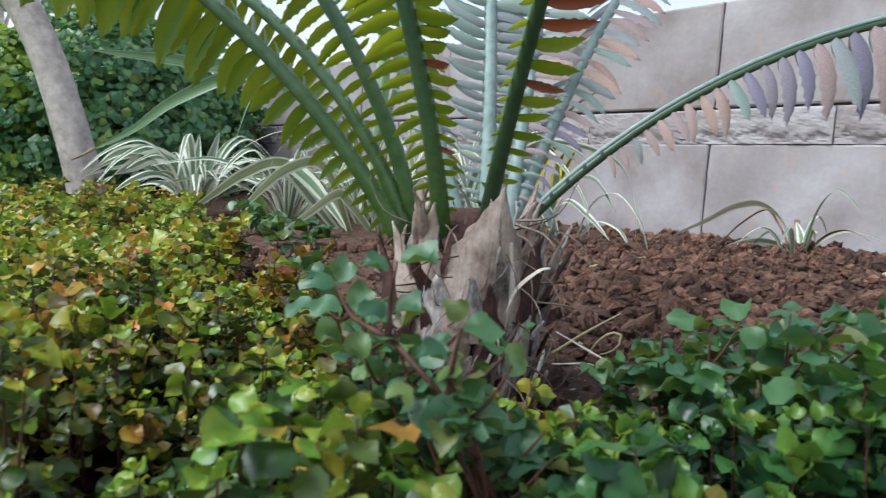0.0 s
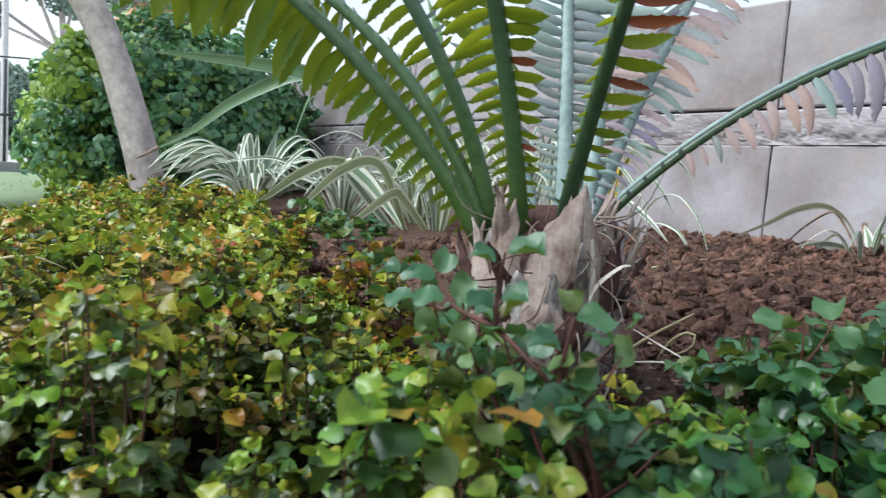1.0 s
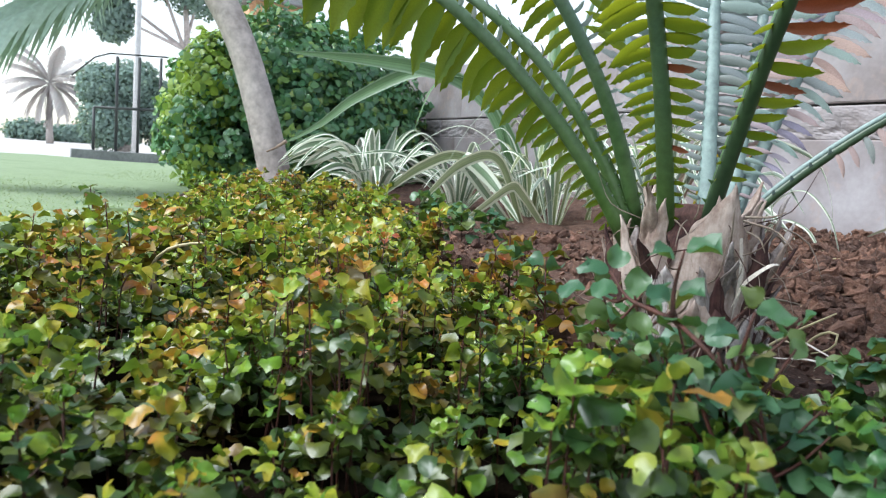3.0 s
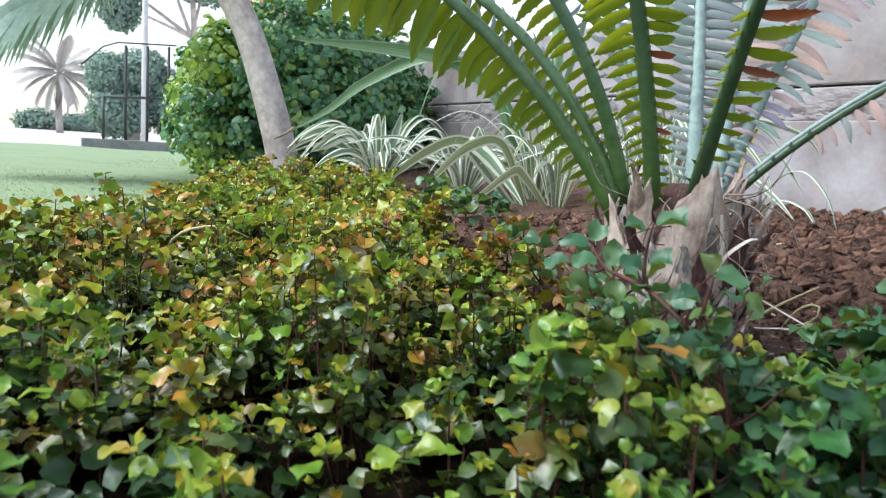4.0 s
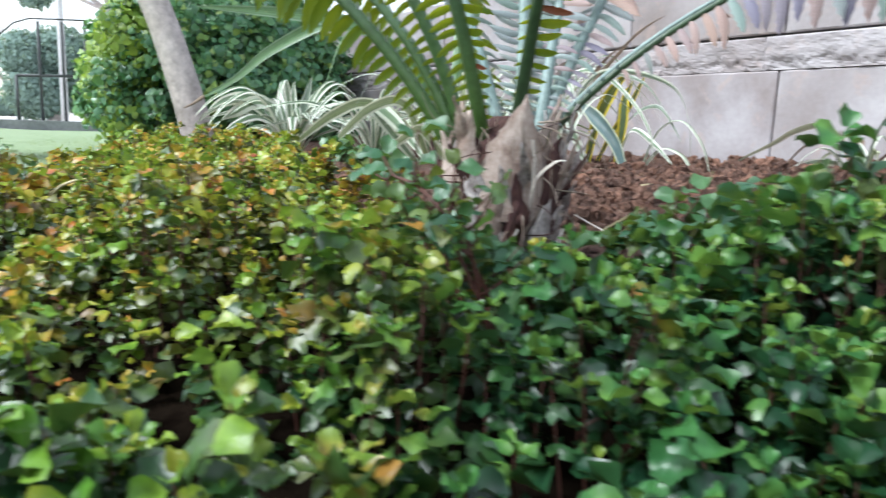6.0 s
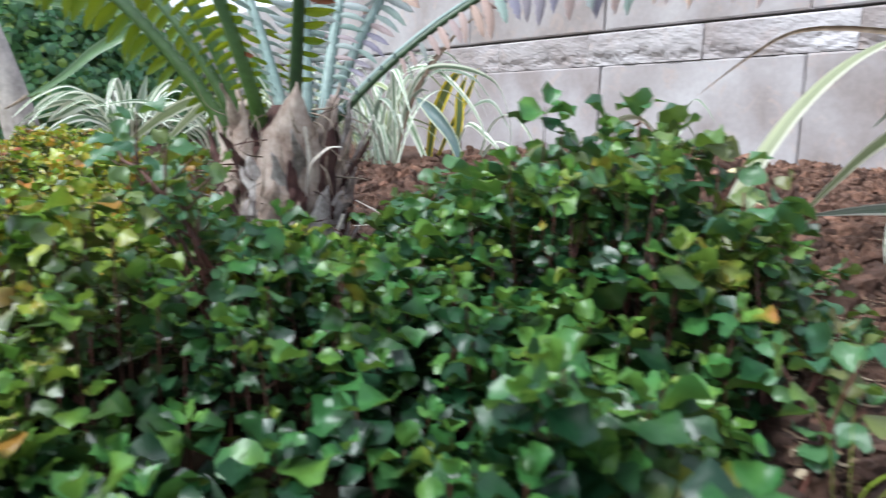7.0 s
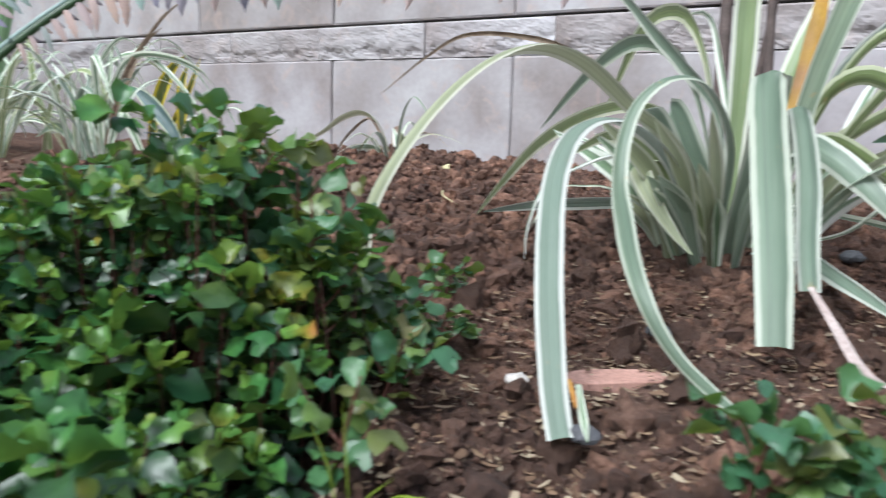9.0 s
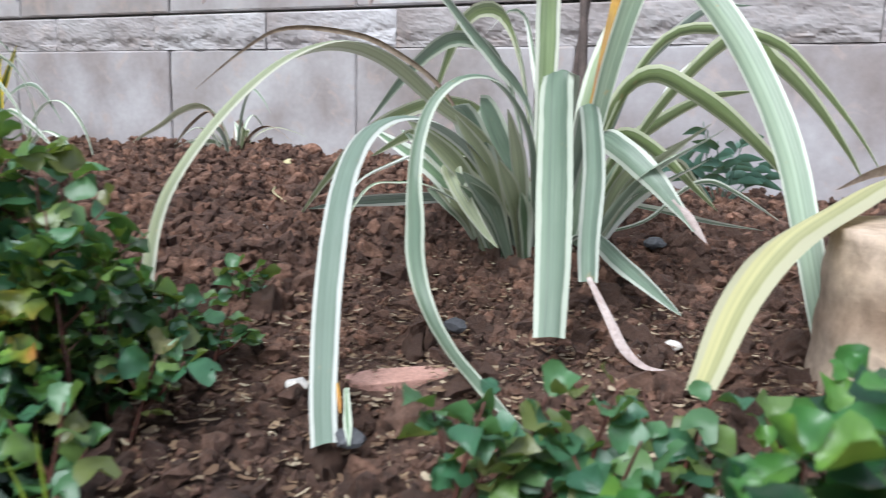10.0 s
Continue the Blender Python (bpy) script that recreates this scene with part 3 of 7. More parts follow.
under = sum(inside(gx + 0.05 * math.cos(a), gy + 0.05 * math.sin(a), COVER).astype(float) for a in np.arange(0, 6.28, 0.785)) / 8.0
gz = bed_z(gx, gy) - 0.060 * under
sv = np.stack([gx, gy, gz], -1).reshape(-1, 3)
ii, jj = np.meshgrid(np.arange(len(xs) - 1), np.arange(len(ys) - 1), indexing="ij")
w = len(ys)
sq = np.stack([ii * w + jj, (ii + 1) * w + jj, (ii + 1) * w + jj + 1, ii * w + jj + 1], -1).reshape(-1, 4)
bed = new("soil_bed", bulk_mesh("soil_bed", sv, sq, M_SOIL))
tagged(bed, "loose red-brown soil of the planting bed by the wall", "soil", kind="structure")

# Near-black without gloss: the shade between the stems is put into this colour.
M_MAT_SHADE = plain("dark_mat_shade", [(0.006, 0.004, 0.003), (0.014, 0.010, 0.007), (0.010, 0.007, 0.005)], 30, 1.0, 0.006)
M_MAT_SHADE.node_tree.nodes["Principled BSDF"].inputs["Specular IOR Level"].default_value = 0.0

def mat_shade_sheet():
    """A near-black sheet that stands in for the deep shade under the mat, ending short of its edge."""
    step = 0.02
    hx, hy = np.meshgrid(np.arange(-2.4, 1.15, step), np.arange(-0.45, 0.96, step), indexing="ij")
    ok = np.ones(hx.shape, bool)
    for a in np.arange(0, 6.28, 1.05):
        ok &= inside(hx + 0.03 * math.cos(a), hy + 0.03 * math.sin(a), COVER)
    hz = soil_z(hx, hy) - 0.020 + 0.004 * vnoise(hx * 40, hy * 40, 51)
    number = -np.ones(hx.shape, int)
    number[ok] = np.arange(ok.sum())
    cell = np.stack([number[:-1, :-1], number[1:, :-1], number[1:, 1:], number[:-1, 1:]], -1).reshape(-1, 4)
    return bulk_mesh("leaf_mould", np.stack([hx[ok], hy[ok], hz[ok]], -1), cell[(cell >= 0).all(1)], M_MAT_SHADE)


tagged(new("leaf_mould", mat_shade_sheet()), "dark sheet standing in for the shade under the ground cover", "soil", kind="stuff")


def scatter(shapes, places, sizes, spins, heights):
    """Many turned and scaled copies of small quad or triangle shapes, as arrays of places and faces."""
    out_v, out_f, base = [], [], 0
    for k, p in enumerate(places):
        v, f = shapes[k % len(shapes)]
        c, s = math.cos(spins[k]), math.sin(spins[k])
        q = v * sizes[k]
        out_v.append(np.stack([q[:, 0] * c - q[:, 1] * s + p[0], q[:, 0] * s + q[:, 1] * c + p[1], q[:, 2] + p[2] + heights[k]], -1))
        out_f.append(f + base)
        base += len(v)
    return np.concatenate(out_v), np.concatenate(out_f)


def cube_clod(seed, cuts=2, rough=1.0):
    """A broken lump of quads: a cube cut a few times and pushed about."""
    bm = bmesh.new()
    bmesh.ops.create_cube(bm, size=1.6)
    turn = Matrix.Rotation(seed * 1.9, 3, "X") @ Matrix.Rotation(seed * 2.7, 3, "Y")
    if cuts:
        bmesh.ops.subdivide_edges(bm, edges=bm.edges[:], cuts=cuts, use_grid_fill=True)
    out = []
    for v in bm.verts:
        p = v.co.normalized()
        k = 1 + 0.8 * noise.noise(p * 1.6 + Vector((seed * 5.3, 0, 1))) + rough * (0.6 * noise.noise(p * 4 + Vector((0, seed * 3.1, 2))) + 0.35 * noise.noise(p * 9 + Vector((seed, 0, 2))))
        out.append(turn @ Vector((p.x * k * 1.15, p.y * k * 0.9, p.z * k * 0.72)))
    bm.verts.index_update()
    f = np.array([[v.index for v in face.verts] for face in bm.faces])
    bm.free()
    return np.array(out), f


def strew(name, label, n, cuts, low, span, power, box=(-1.25, 1.3, 0.4, 2.02), rng=rng):
    cx, cy = rng.uniform(box[0], box[1], n), rng.uniform(box[2], box[3], n)
    keep = ~inside(cx, cy, COVER) & (np.hypot((cx - 0.449) / 0.055, (cy - 0.834) / 0.045) > 1)
    cx, cy = cx[keep], cy[keep]
    n = len(cx)
    size = low + span * rng.random(n) ** power
    cv, cf = scatter([cube_clod(i, cuts) for i in range(14)], np.stack([cx, cy, bed_z(cx, cy)], -1), size, rng.random(n) * 6.28, size * 0.45)
    clods = new(name, bulk_mesh(name, cv, cf, M_CLOD, False))
    tagged(clods, label, "soil", kind="stuff")


strew("soil_clods", "crumbly red-brown soil clods lying on the bed", 3700, 1, 0.0038, 0.0125, 2.6)
strew("soil_crumbs", "fine red-brown soil crumbs between the clods", 6500, 0, 0.0020, 0.0040, 1.5)
strew("soil_crumbs", "fine soil crumbs in the open middle of the bed", 9000, 0, 0.0016, 0.0034, 1.5, (0.2, 1.05, 0.45, 1.4), np.random.default_rng(93))
strew("soil_rubble", "small broken red-brown soil crumbs and chips", 3400, 1, 0.0034, 0.0066, 1.7, (0.05, 1.25, 0.45, 1.55), np.random.default_rng(91))
strew("soil_rubble", "coarse red-brown soil crumbs towards the wall", 3000, 0, 0.0045, 0.008, 1.7, (-0.9, 1.2, 0.85, 2.02), np.random.default_rng(92))
lumpy = np.random.default_rng(77)
strew("soil_lumps", "large broken red-brown lumps of soil by the cycad", 1500, 1, 0.007, 0.011, 1.8, (-0.8, 0.28, 0.84, 2.0), lumpy)
strew("soil_lumps", "broken red-brown lumps of soil towards the wall", 800, 1, 0.006, 0.008, 2.0, (0.28, 1.2, 1.05, 2.0), lumpy)

# the lumps that the path passes nearest lie singly on the bed
STANDS[bed.name] = Matrix.Identity(4)
lump = []
for i in range(10):
    cv, cf = cube_clod(i + 40, 2)
    lump.append(mesh_of("clod", cv, cf.tolist(), M_CLOD, smooth=False))
placed = 0
while placed < 290:
    x, y = rng.uniform(0.12, 0.98), rng.uniform(0.55, 1.75)
    if inside(np.array([x]), np.array([y]), COVER)[0] or math.hypot((x - 0.449) / 0.055, (y - 0.834) / 0.045) < 1:
        continue
    k = 0.006 + 0.014 * rng.random() ** 2.2
    part("clod", lump[placed % 10], bed, "", Matrix.Translation((x, y, float(bed_z(x, y)) + 0.3 * k)) @ Matrix.Rotation(rng.random() * 6.28, 4, "Z") @ Matrix.Rotation(rng.uniform(-0.5, 0.5), 4, "X") @ Matrix.Scale(k, 4))
    placed += 1

n = 15000
cx, cy = np.where(np.arange(n) < 8000, rng.uniform(-1.7, 1.3, n), rng.uniform(0.25, 1.05, n)), np.where(np.arange(n) < 8000, rng.uniform(0.45, 2.0, n), rng.uniform(0.5, 1.2, n))
keep = ~inside(cx, cy, COVER)
cx, cy = cx[keep], cy[keep]
n = len(cx)
flake = [(np.array([(-1, -0.45, 0.1), (0.2, -0.6, 0.0), (1.1, -0.1, 0.25), (0.9, 0.5, 0.3), (-0.3, 0.55, 0.05), (-1.1, 0.2, 0.2)]), np.array([(0, 1, 4, 5), (1, 2, 3, 4)])),
         (np.array([(-1.3, -0.2, 0.2), (0.0, -0.3, 0.0), (1.2, -0.15, 0.1), (1.3, 0.2, 0.15), (0.1, 0.25, 0.1), (-1.2, 0.15, 0.3)]), np.array([(0, 1, 4, 5), (1, 2, 3, 4)]))]
size = 0.0018 + 0.0042 * rng.random(n) ** 2
fv, ff = scatter(flake, np.stack([cx, cy, bed_z(cx, cy)], -1), size, rng.random(n) * 6.28, 0.001 + 0.005 * rng.random(n))
chips = new("dry_flakes", bulk_mesh("dry_flakes", fv, ff, M_CHIP))
tagged(chips, "pale dry flakes and chips scattered on the soil", "litter", kind="stuff")

# ---- stone wall ----
WALL_Y = 2.03
wall = thing("wall_north", "pale sandstone block wall with a rock-faced band", "wall", kind="structure")
core = [(-4.59, WALL_Y + 0.03, -0.1), (2.6, WALL_Y + 0.03, -0.1), (2.6, WALL_Y + 0.33, -0.1), (-4.59, WALL_Y + 0.33, -0.1)]
core += [(x, y, 0.79) for x, y, z in core]
part("wall_core", mesh_of("wall_core", core, [(0, 1, 5, 4), (1, 2, 6, 5), (2, 3, 7, 6), (3, 0, 4, 7), (4, 5, 6, 7), (3, 2, 1, 0)], M_MORTAR, smooth=False), wall)


def ashlar(x0, x1, z0, z1, front, seed):
    """A dressed stone: its face almost flat, with chipped edges."""
    xs = [x0, x0 + 0.005] + list(np.linspace(x0 + 0.03, x1 - 0.03, max(4, int((x1 - x0) / 0.03)))) + [x1 - 0.005, x1]
    zs = [z0, z0 + 0.005] + list(np.linspace(z0 + 0.03, z1 - 0.03, max(3, int((z1 - z0) / 0.03)))) + [z1 - 0.005, z1]
    nx, nz = len(xs) - 1, len(zs) - 1
    verts, faces = [], []
    for i in range(nx + 1):
        for k in range(nz + 1):
            x, z = xs[i], zs[k]
            rim = min(i, nx - i, k, nz - k)
            y = front + 0.0018 * noise.noise(Vector((x * 9, z * 9, seed))) + (0.003 + 0.003 * noise.noise(Vector((x * 30, z * 30, seed))) if rim == 0 else 0)
            verts.append((float(x), y, float(z)))
    w = nz + 1
    faces = [(i * w + k, (i + 1) * w + k, (i + 1) * w + k + 1, i * w + k + 1) for i in range(nx) for k in range(nz)]
    loop = [i * w for i in range(nx + 1)] + [nx * w + k for k in range(1, nz + 1)] + [i * w + nz for i in range(nx - 1, -1, -1)] + [k for k in range(nz - 1, 0, -1)]
    b0 = len(verts)
    verts += [(verts[v][0], front + 0.06, verts[v][2]) for v in loop]
    faces += [(loop[j], b0 + j, b0 + (j + 1) % len(loop), loop[(j + 1) % len(loop)]) for j in range(len(loop))]
    return mesh_of("block", verts, [f[::-1] for f in faces], M_STONE, smooth=False)


def rock_face(x0, x1, z0, z1, front, seed):
    """A split stone: a dressed upper margin, and a broken face that bulges and drops back along a ragged line."""
    nx, nz = max(20, int((x1 - x0) / 0.006)), 20
    verts, faces = [], []
    for i in range(nx + 1):
        for k in range(nz + 1):
            u, q = i / nx, k / nz
            x, z = x0 + (x1 - x0) * u, z0 + (z1 - z0) * q
            p = Vector((x * 11, z * 20, seed * 4.1))
            line = 0.36 + 0.36 * noise.noise(Vector((x * 4, seed * 2.3, 0))) + 0.20 * noise.noise(Vector((x * 17, seed, 3))) + 0.10 * noise.noise(Vector((x * 60, seed, 5)))
            ends = min(1.0, min(u, 1 - u) * 14)
            step = 1 / (1 + math.exp(-(q - line) * 26))
            out = 0.007 * step * ends + (0.009 - 0.004 * step) * noise.noise(p) * ends + (0.005 - 0.003 * step) * noise.noise(p * 2.9) + (0.003 - 0.0015 * step) * noise.noise(p * 8)
            if min(i, nx - i, k, nz - k) == 0:
                out = min(out, 0.002)
            verts.append((x, front - out, z))
    w = nz + 1
    faces = [(i * w + k, (i + 1) * w + k, (i + 1) * w + k + 1, i * w + k + 1) for i in range(nx) for k in range(nz)]
    loop = [i * w for i in range(nx + 1)] + [nx * w + k for k in range(1, nz + 1)] + [i * w + nz for i in range(nx - 1, -1, -1)] + [k for k in range(nz - 1, 0, -1)]
    b0 = len(verts)
    verts += [(verts[v][0], front + 0.06, verts[v][2]) for v in loop]
    faces += [(loop[j], b0 + j, b0 + (j + 1) % len(loop), loop[(j + 1) % len(loop)]) for j in range(len(loop))]
    return mesh_of("rough_block", verts, [f[::-1] for f in faces], M_ROUGH, smooth=False)


def course(joints, z0, z1, make, front, gap, name):
    for k, (a, b) in enumerate(zip(joints, joints[1:])):
        part(name, make(a + gap, b - gap, z0, z1, front + 0.002 * math.sin(k * 2.4), k + 1.0 + z0 * 10), wall)


course([-4.6, -3.9, -3.2, -2.6, -1.98, -1.395, -0.815, -0.215, 0.385, 0.98, 1.57, 2.17, 2.55], 0.511, 0.802, ashlar, WALL_Y, 0.002, "block")
course([-4.6, -4.2, -3.8, -3.42, -3.04, -2.66, -2.3, -1.95, -1.6, -1.25, -0.87, -0.489, -0.10, 0.30, 0.98, 1.4, 1.8, 2.2, 2.55], 0.4078, 0.503, rock_face, WALL_Y + 0.001, 0.0012, "rough_block")
course([-4.6, -3.9, -3.25, -2.65, -2.05, -1.43, -0.82, -0.213, 0.36, 1.05, 1.65, 2.25, 2.55], -0.08, 0.4062, ashlar, WALL_Y, 0.0022, "block")

# ---- cycad ----
CROWN = (-0.265, 0.605, 0.185)
cycad = thing("cycad", "cycad with a scaly trunk and stiff toothed fronds, planted in soil", "cycad", (CROWN[0], CROWN[1], 0.04))


def arc(base, az, el, bend, length, n=40):
    """A frond's line: it starts up at el and bends over, in degrees a metre."""
    s = np.linspace(0, length, n)
    a = np.radians(el - bend * s)
    ds = s[1]
    h = np.concatenate([[0], np.cumsum(np.cos(a[:-1]) * ds)])
    v = np.concatenate([[0], np.cumsum(np.sin(a[:-1]) * ds)])
    ca, sa = math.cos(radians(az)), math.sin(radians(az))
    return np.stack([base[0] + ca * h, base[1] + sa * h, base[2] + v], -1)


def leaflet_mesh(material, seed, teeth=3, half=0.15):
    """A leathery leaflet along +x, 1 long, sickle-shaped, with sharp teeth along both sides of its outer part."""
    r = random.Random(seed)
    n = 17
    verts, faces = [], []
    sag, curve = r.uniform(0.14, 0.34), r.uniform(-0.34, -0.14)
    for i in range(n):
        q = i / (n - 1)
        w = half * (0.55 + 0.45 * math.sin(math.pi * 0.5 * min(1, q * 3))) * (1 - max(0, (q - 0.45) / 0.55) ** 2.0) + 0.003
        up, lo = w, w
        if i in (6, 9, 12, 14)[4 - teeth - 1:]:
            lo += 0.032
        if i in (8, 11, 13)[3 - teeth:]:
            up += 0.02
        y = curve * q * q
        z = -sag * q * q
        verts += [(q, y + up, z - 0.3 * up), (q, y, z + 0.03), (q, y - lo, z - 0.3 * lo)]
    for i in range(n - 1):
        a = i * 3
        faces += [(a, a + 1, a + 4, a + 3), (a + 1, a + 2, a + 5, a + 4)]
    return mesh_of("leaflet", verts, faces, material)


LEAFLETS = {m.name: [leaflet_mesh(m, k * 7 + 1, 3 if k % 2 else 2, 0.145 if m is M_LEAFLET else 0.115) for k in range(4)] for m in (M_LEAFLET, M_LEAFLET_BLUE, M_LEAFLET_DRY, M_LEAFLET_RED, M_LEAFLET_MAUVE)}


def frond(base, az, el, bend, length, stalk, kinds, bare=0.05, gap=0.0185, longest=0.10, thick=0.0062, v_angle=14, lean=78, droop=0.12, label="", ridge=None, sides=None, outer=None):
    """A stalk with two rows of leaflets, short at its foot, longer towards its middle."""
    line = arc(base, az, el, bend, length)
    stem = part("frond", tube(line[::3], [thick * 1.55, thick * 1.2, thick, thick * 0.8, thick * 0.4], stalk, "frond", 26, 10), cycad, label)
    tan = np.gradient(line, axis=0)
    side0 = np.array([-math.sin(radians(az)), math.cos(radians(az)), 0.0])
    if ridge:
        top = [p + np.cross(unit(t), side0) * thick * 1.5 for p, t in zip(line, tan)]
        part("ridge", tube(top[::3], [thick * 0.95, thick * 0.8, thick * 0.68, thick * 0.5, thick * 0.3], ridge, "ridge", 26, 8), stem, "pale bloom along the upper side")
    r = random.Random(int(az * 10))
    s = bare
    step = length / (len(line) - 1)
    far_v, far_f = [], []
    while s < length - 0.02:
        i = min(int(s / step), len(line) - 2)
        here = line[i] + (line[i + 1] - line[i]) * (s / step - i)
        t = unit(tan[i])
        up = np.cross(t, side0)
        q = s / length
        size = min(longest, 0.014 + 0.185 * (s - bare * 0.6)) * (1 - 0.45 * max(0, (q - 0.6) / 0.4))
        for sgn, tilt, grow, tones in sides or ((1, v_angle, 1.0, kinds), (-1, v_angle, 1.0, kinds)):
            a, v = radians(lean + r.uniform(-6, 6)), radians(tilt + r.uniform(-8, 8))
            out = side0 * sgn * math.cos(v) + up * math.sin(v)
            way = unit(t * math.cos(a) + out * math.sin(a) + np.array([0, 0, -droop - r.uniform(0, 0.08)]))
            flat = unit(np.cross(way, t) * sgn)
            flat = flat if np.dot(flat, up) > 0 else -flat
            roll = radians(r.uniform(-14, 14))
            bi = unit(np.cross(flat, way))
            flat, bi = flat * math.cos(roll) + bi * math.sin(roll), bi * math.cos(roll) - flat * math.sin(roll)
            pick = outer if outer and s > 0.27 else tones
            kind = pick[r.randrange(len(pick))]
            me = LEAFLETS[kind.name][r.randrange(4)]
            p = here + out * thick * 0.8 + up * thick * 0.2
            k = grow * size * r.uniform(0.9, 1.08)
            m = Matrix(((way[0] * k, bi[0] * k, flat[0] * k, p[0]), (way[1] * k, bi[1] * k, flat[1] * k, p[1]), (way[2] * k, bi[2] * k, flat[2] * k, p[2]), (0, 0, 0, 1)))
            if s < 0.46:
                part("leaflet", me, stem, "", m)
            else:
                n0 = len(far_v)
                far_v += [m @ vert.co for vert in me.vertices]
                far_f += [[n0 + j for j in poly.vertices] for poly in me.polygons]
        s += gap * r.uniform(0.93, 1.07) * (0.85 + 0.5 * min(1, s * 2))
    outer = part("outer_foliage", mesh_of("outer_foliage", far_v, far_f, kinds[0]), stem)
    tagged(outer, kind="stuff")
    # teeth at the foot of the stalk
    bm = bmesh.new()
    for k in range(14):
        s = 0.01 + bare * 1.2 * k / 14
        i = min(int(s / step), len(line) - 1)
        t, sg = unit(tan[i]), 1 if k % 2 else -1
        up = np.cross(t, side0)
        foot = line[i] + side0 * sg * thick * 1.1 + up * thick * 0.4
        tip = foot + (side0 * sg * 0.6 + up * 0.7) * 0.008 + t * 0.002
        vs = [bm.verts.new(tuple(c)) for c in (foot - t * 0.003, foot + t * 0.003, foot + up * 0.003, tip)]
        for f in ((0, 1, 3), (1, 2, 3), (2, 0, 3)):
            bm.faces.new([vs[j] for j in f])
    me = bpy.data.meshes.new("thorny_edge")
    bm.to_mesh(me)
    bm.free()
    me.materials.append(ridge or stalk)
    part("thorny_edge", me, stem)


G, B, D, R, P = M_LEAFLET, M_LEAFLET_BLUE, M_LEAFLET_DRY, M_LEAFLET_RED, M_LEAFLET_MAUVE
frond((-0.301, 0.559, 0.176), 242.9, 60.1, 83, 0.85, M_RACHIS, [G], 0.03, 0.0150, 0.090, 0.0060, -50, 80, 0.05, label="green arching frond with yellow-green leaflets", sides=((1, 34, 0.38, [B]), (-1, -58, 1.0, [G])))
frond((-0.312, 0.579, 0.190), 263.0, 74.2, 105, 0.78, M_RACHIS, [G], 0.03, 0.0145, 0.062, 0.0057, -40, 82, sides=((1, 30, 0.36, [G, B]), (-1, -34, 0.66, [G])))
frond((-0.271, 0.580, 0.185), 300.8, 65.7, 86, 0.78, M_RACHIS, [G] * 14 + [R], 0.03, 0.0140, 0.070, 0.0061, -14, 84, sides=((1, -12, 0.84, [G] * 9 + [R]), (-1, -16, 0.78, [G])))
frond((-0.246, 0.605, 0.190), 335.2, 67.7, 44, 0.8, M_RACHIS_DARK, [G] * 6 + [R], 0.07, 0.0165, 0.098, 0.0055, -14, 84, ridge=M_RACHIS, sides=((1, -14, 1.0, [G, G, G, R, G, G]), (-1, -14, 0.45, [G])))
frond((-0.275, 0.640, 0.190), 148.0, 80.0, 25, 0.8, M_RACHIS_BLUE, [B], 0.03, 0.0115, 0.056, 0.0062)
frond((-0.254, 0.644, 0.185), 98.7, 62.4, 37, 0.8, M_RACHIS_BLUE, [B, D, P], 0.05, 0.0145, 0.054, 0.0054, -10, 86, label="blue-green frond with some pinkish dry leaflets")
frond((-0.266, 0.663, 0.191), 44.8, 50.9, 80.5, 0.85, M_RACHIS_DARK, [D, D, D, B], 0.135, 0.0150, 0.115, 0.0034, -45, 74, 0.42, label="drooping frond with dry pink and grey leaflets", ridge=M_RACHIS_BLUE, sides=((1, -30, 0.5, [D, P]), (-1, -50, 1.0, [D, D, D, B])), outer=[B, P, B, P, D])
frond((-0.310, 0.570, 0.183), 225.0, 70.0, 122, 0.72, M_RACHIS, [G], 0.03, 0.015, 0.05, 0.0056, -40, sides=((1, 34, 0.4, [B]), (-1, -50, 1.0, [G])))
frond((-0.300, 0.630, 0.190), 190.0, 70.0, 40, 0.75, M_RACHIS_BLUE, [G, B], 0.05, 0.016, 0.06, 0.0056)
frond((-0.255, 0.650, 0.190), 122.0, 74.0, 30, 0.8, M_RACHIS_BLUE, [B, B, D], 0.05, 0.0145, 0.05, 0.0054)

# the trunk: a core, and old leaf bases laid over one another
trunk_line = [(-0.262, 0.612, 0.0), (-0.262, 0.612, 0.06), (-0.263, 0.61, 0.14), (-0.264, 0.608, 0.2), (-0.265, 0.605, 0.22)]
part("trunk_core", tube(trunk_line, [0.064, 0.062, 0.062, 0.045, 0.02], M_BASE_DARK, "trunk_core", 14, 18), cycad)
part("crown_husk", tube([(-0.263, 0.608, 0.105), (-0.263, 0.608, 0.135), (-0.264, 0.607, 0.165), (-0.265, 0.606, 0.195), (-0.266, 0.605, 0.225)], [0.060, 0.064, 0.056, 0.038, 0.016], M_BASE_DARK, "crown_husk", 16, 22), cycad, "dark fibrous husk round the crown")


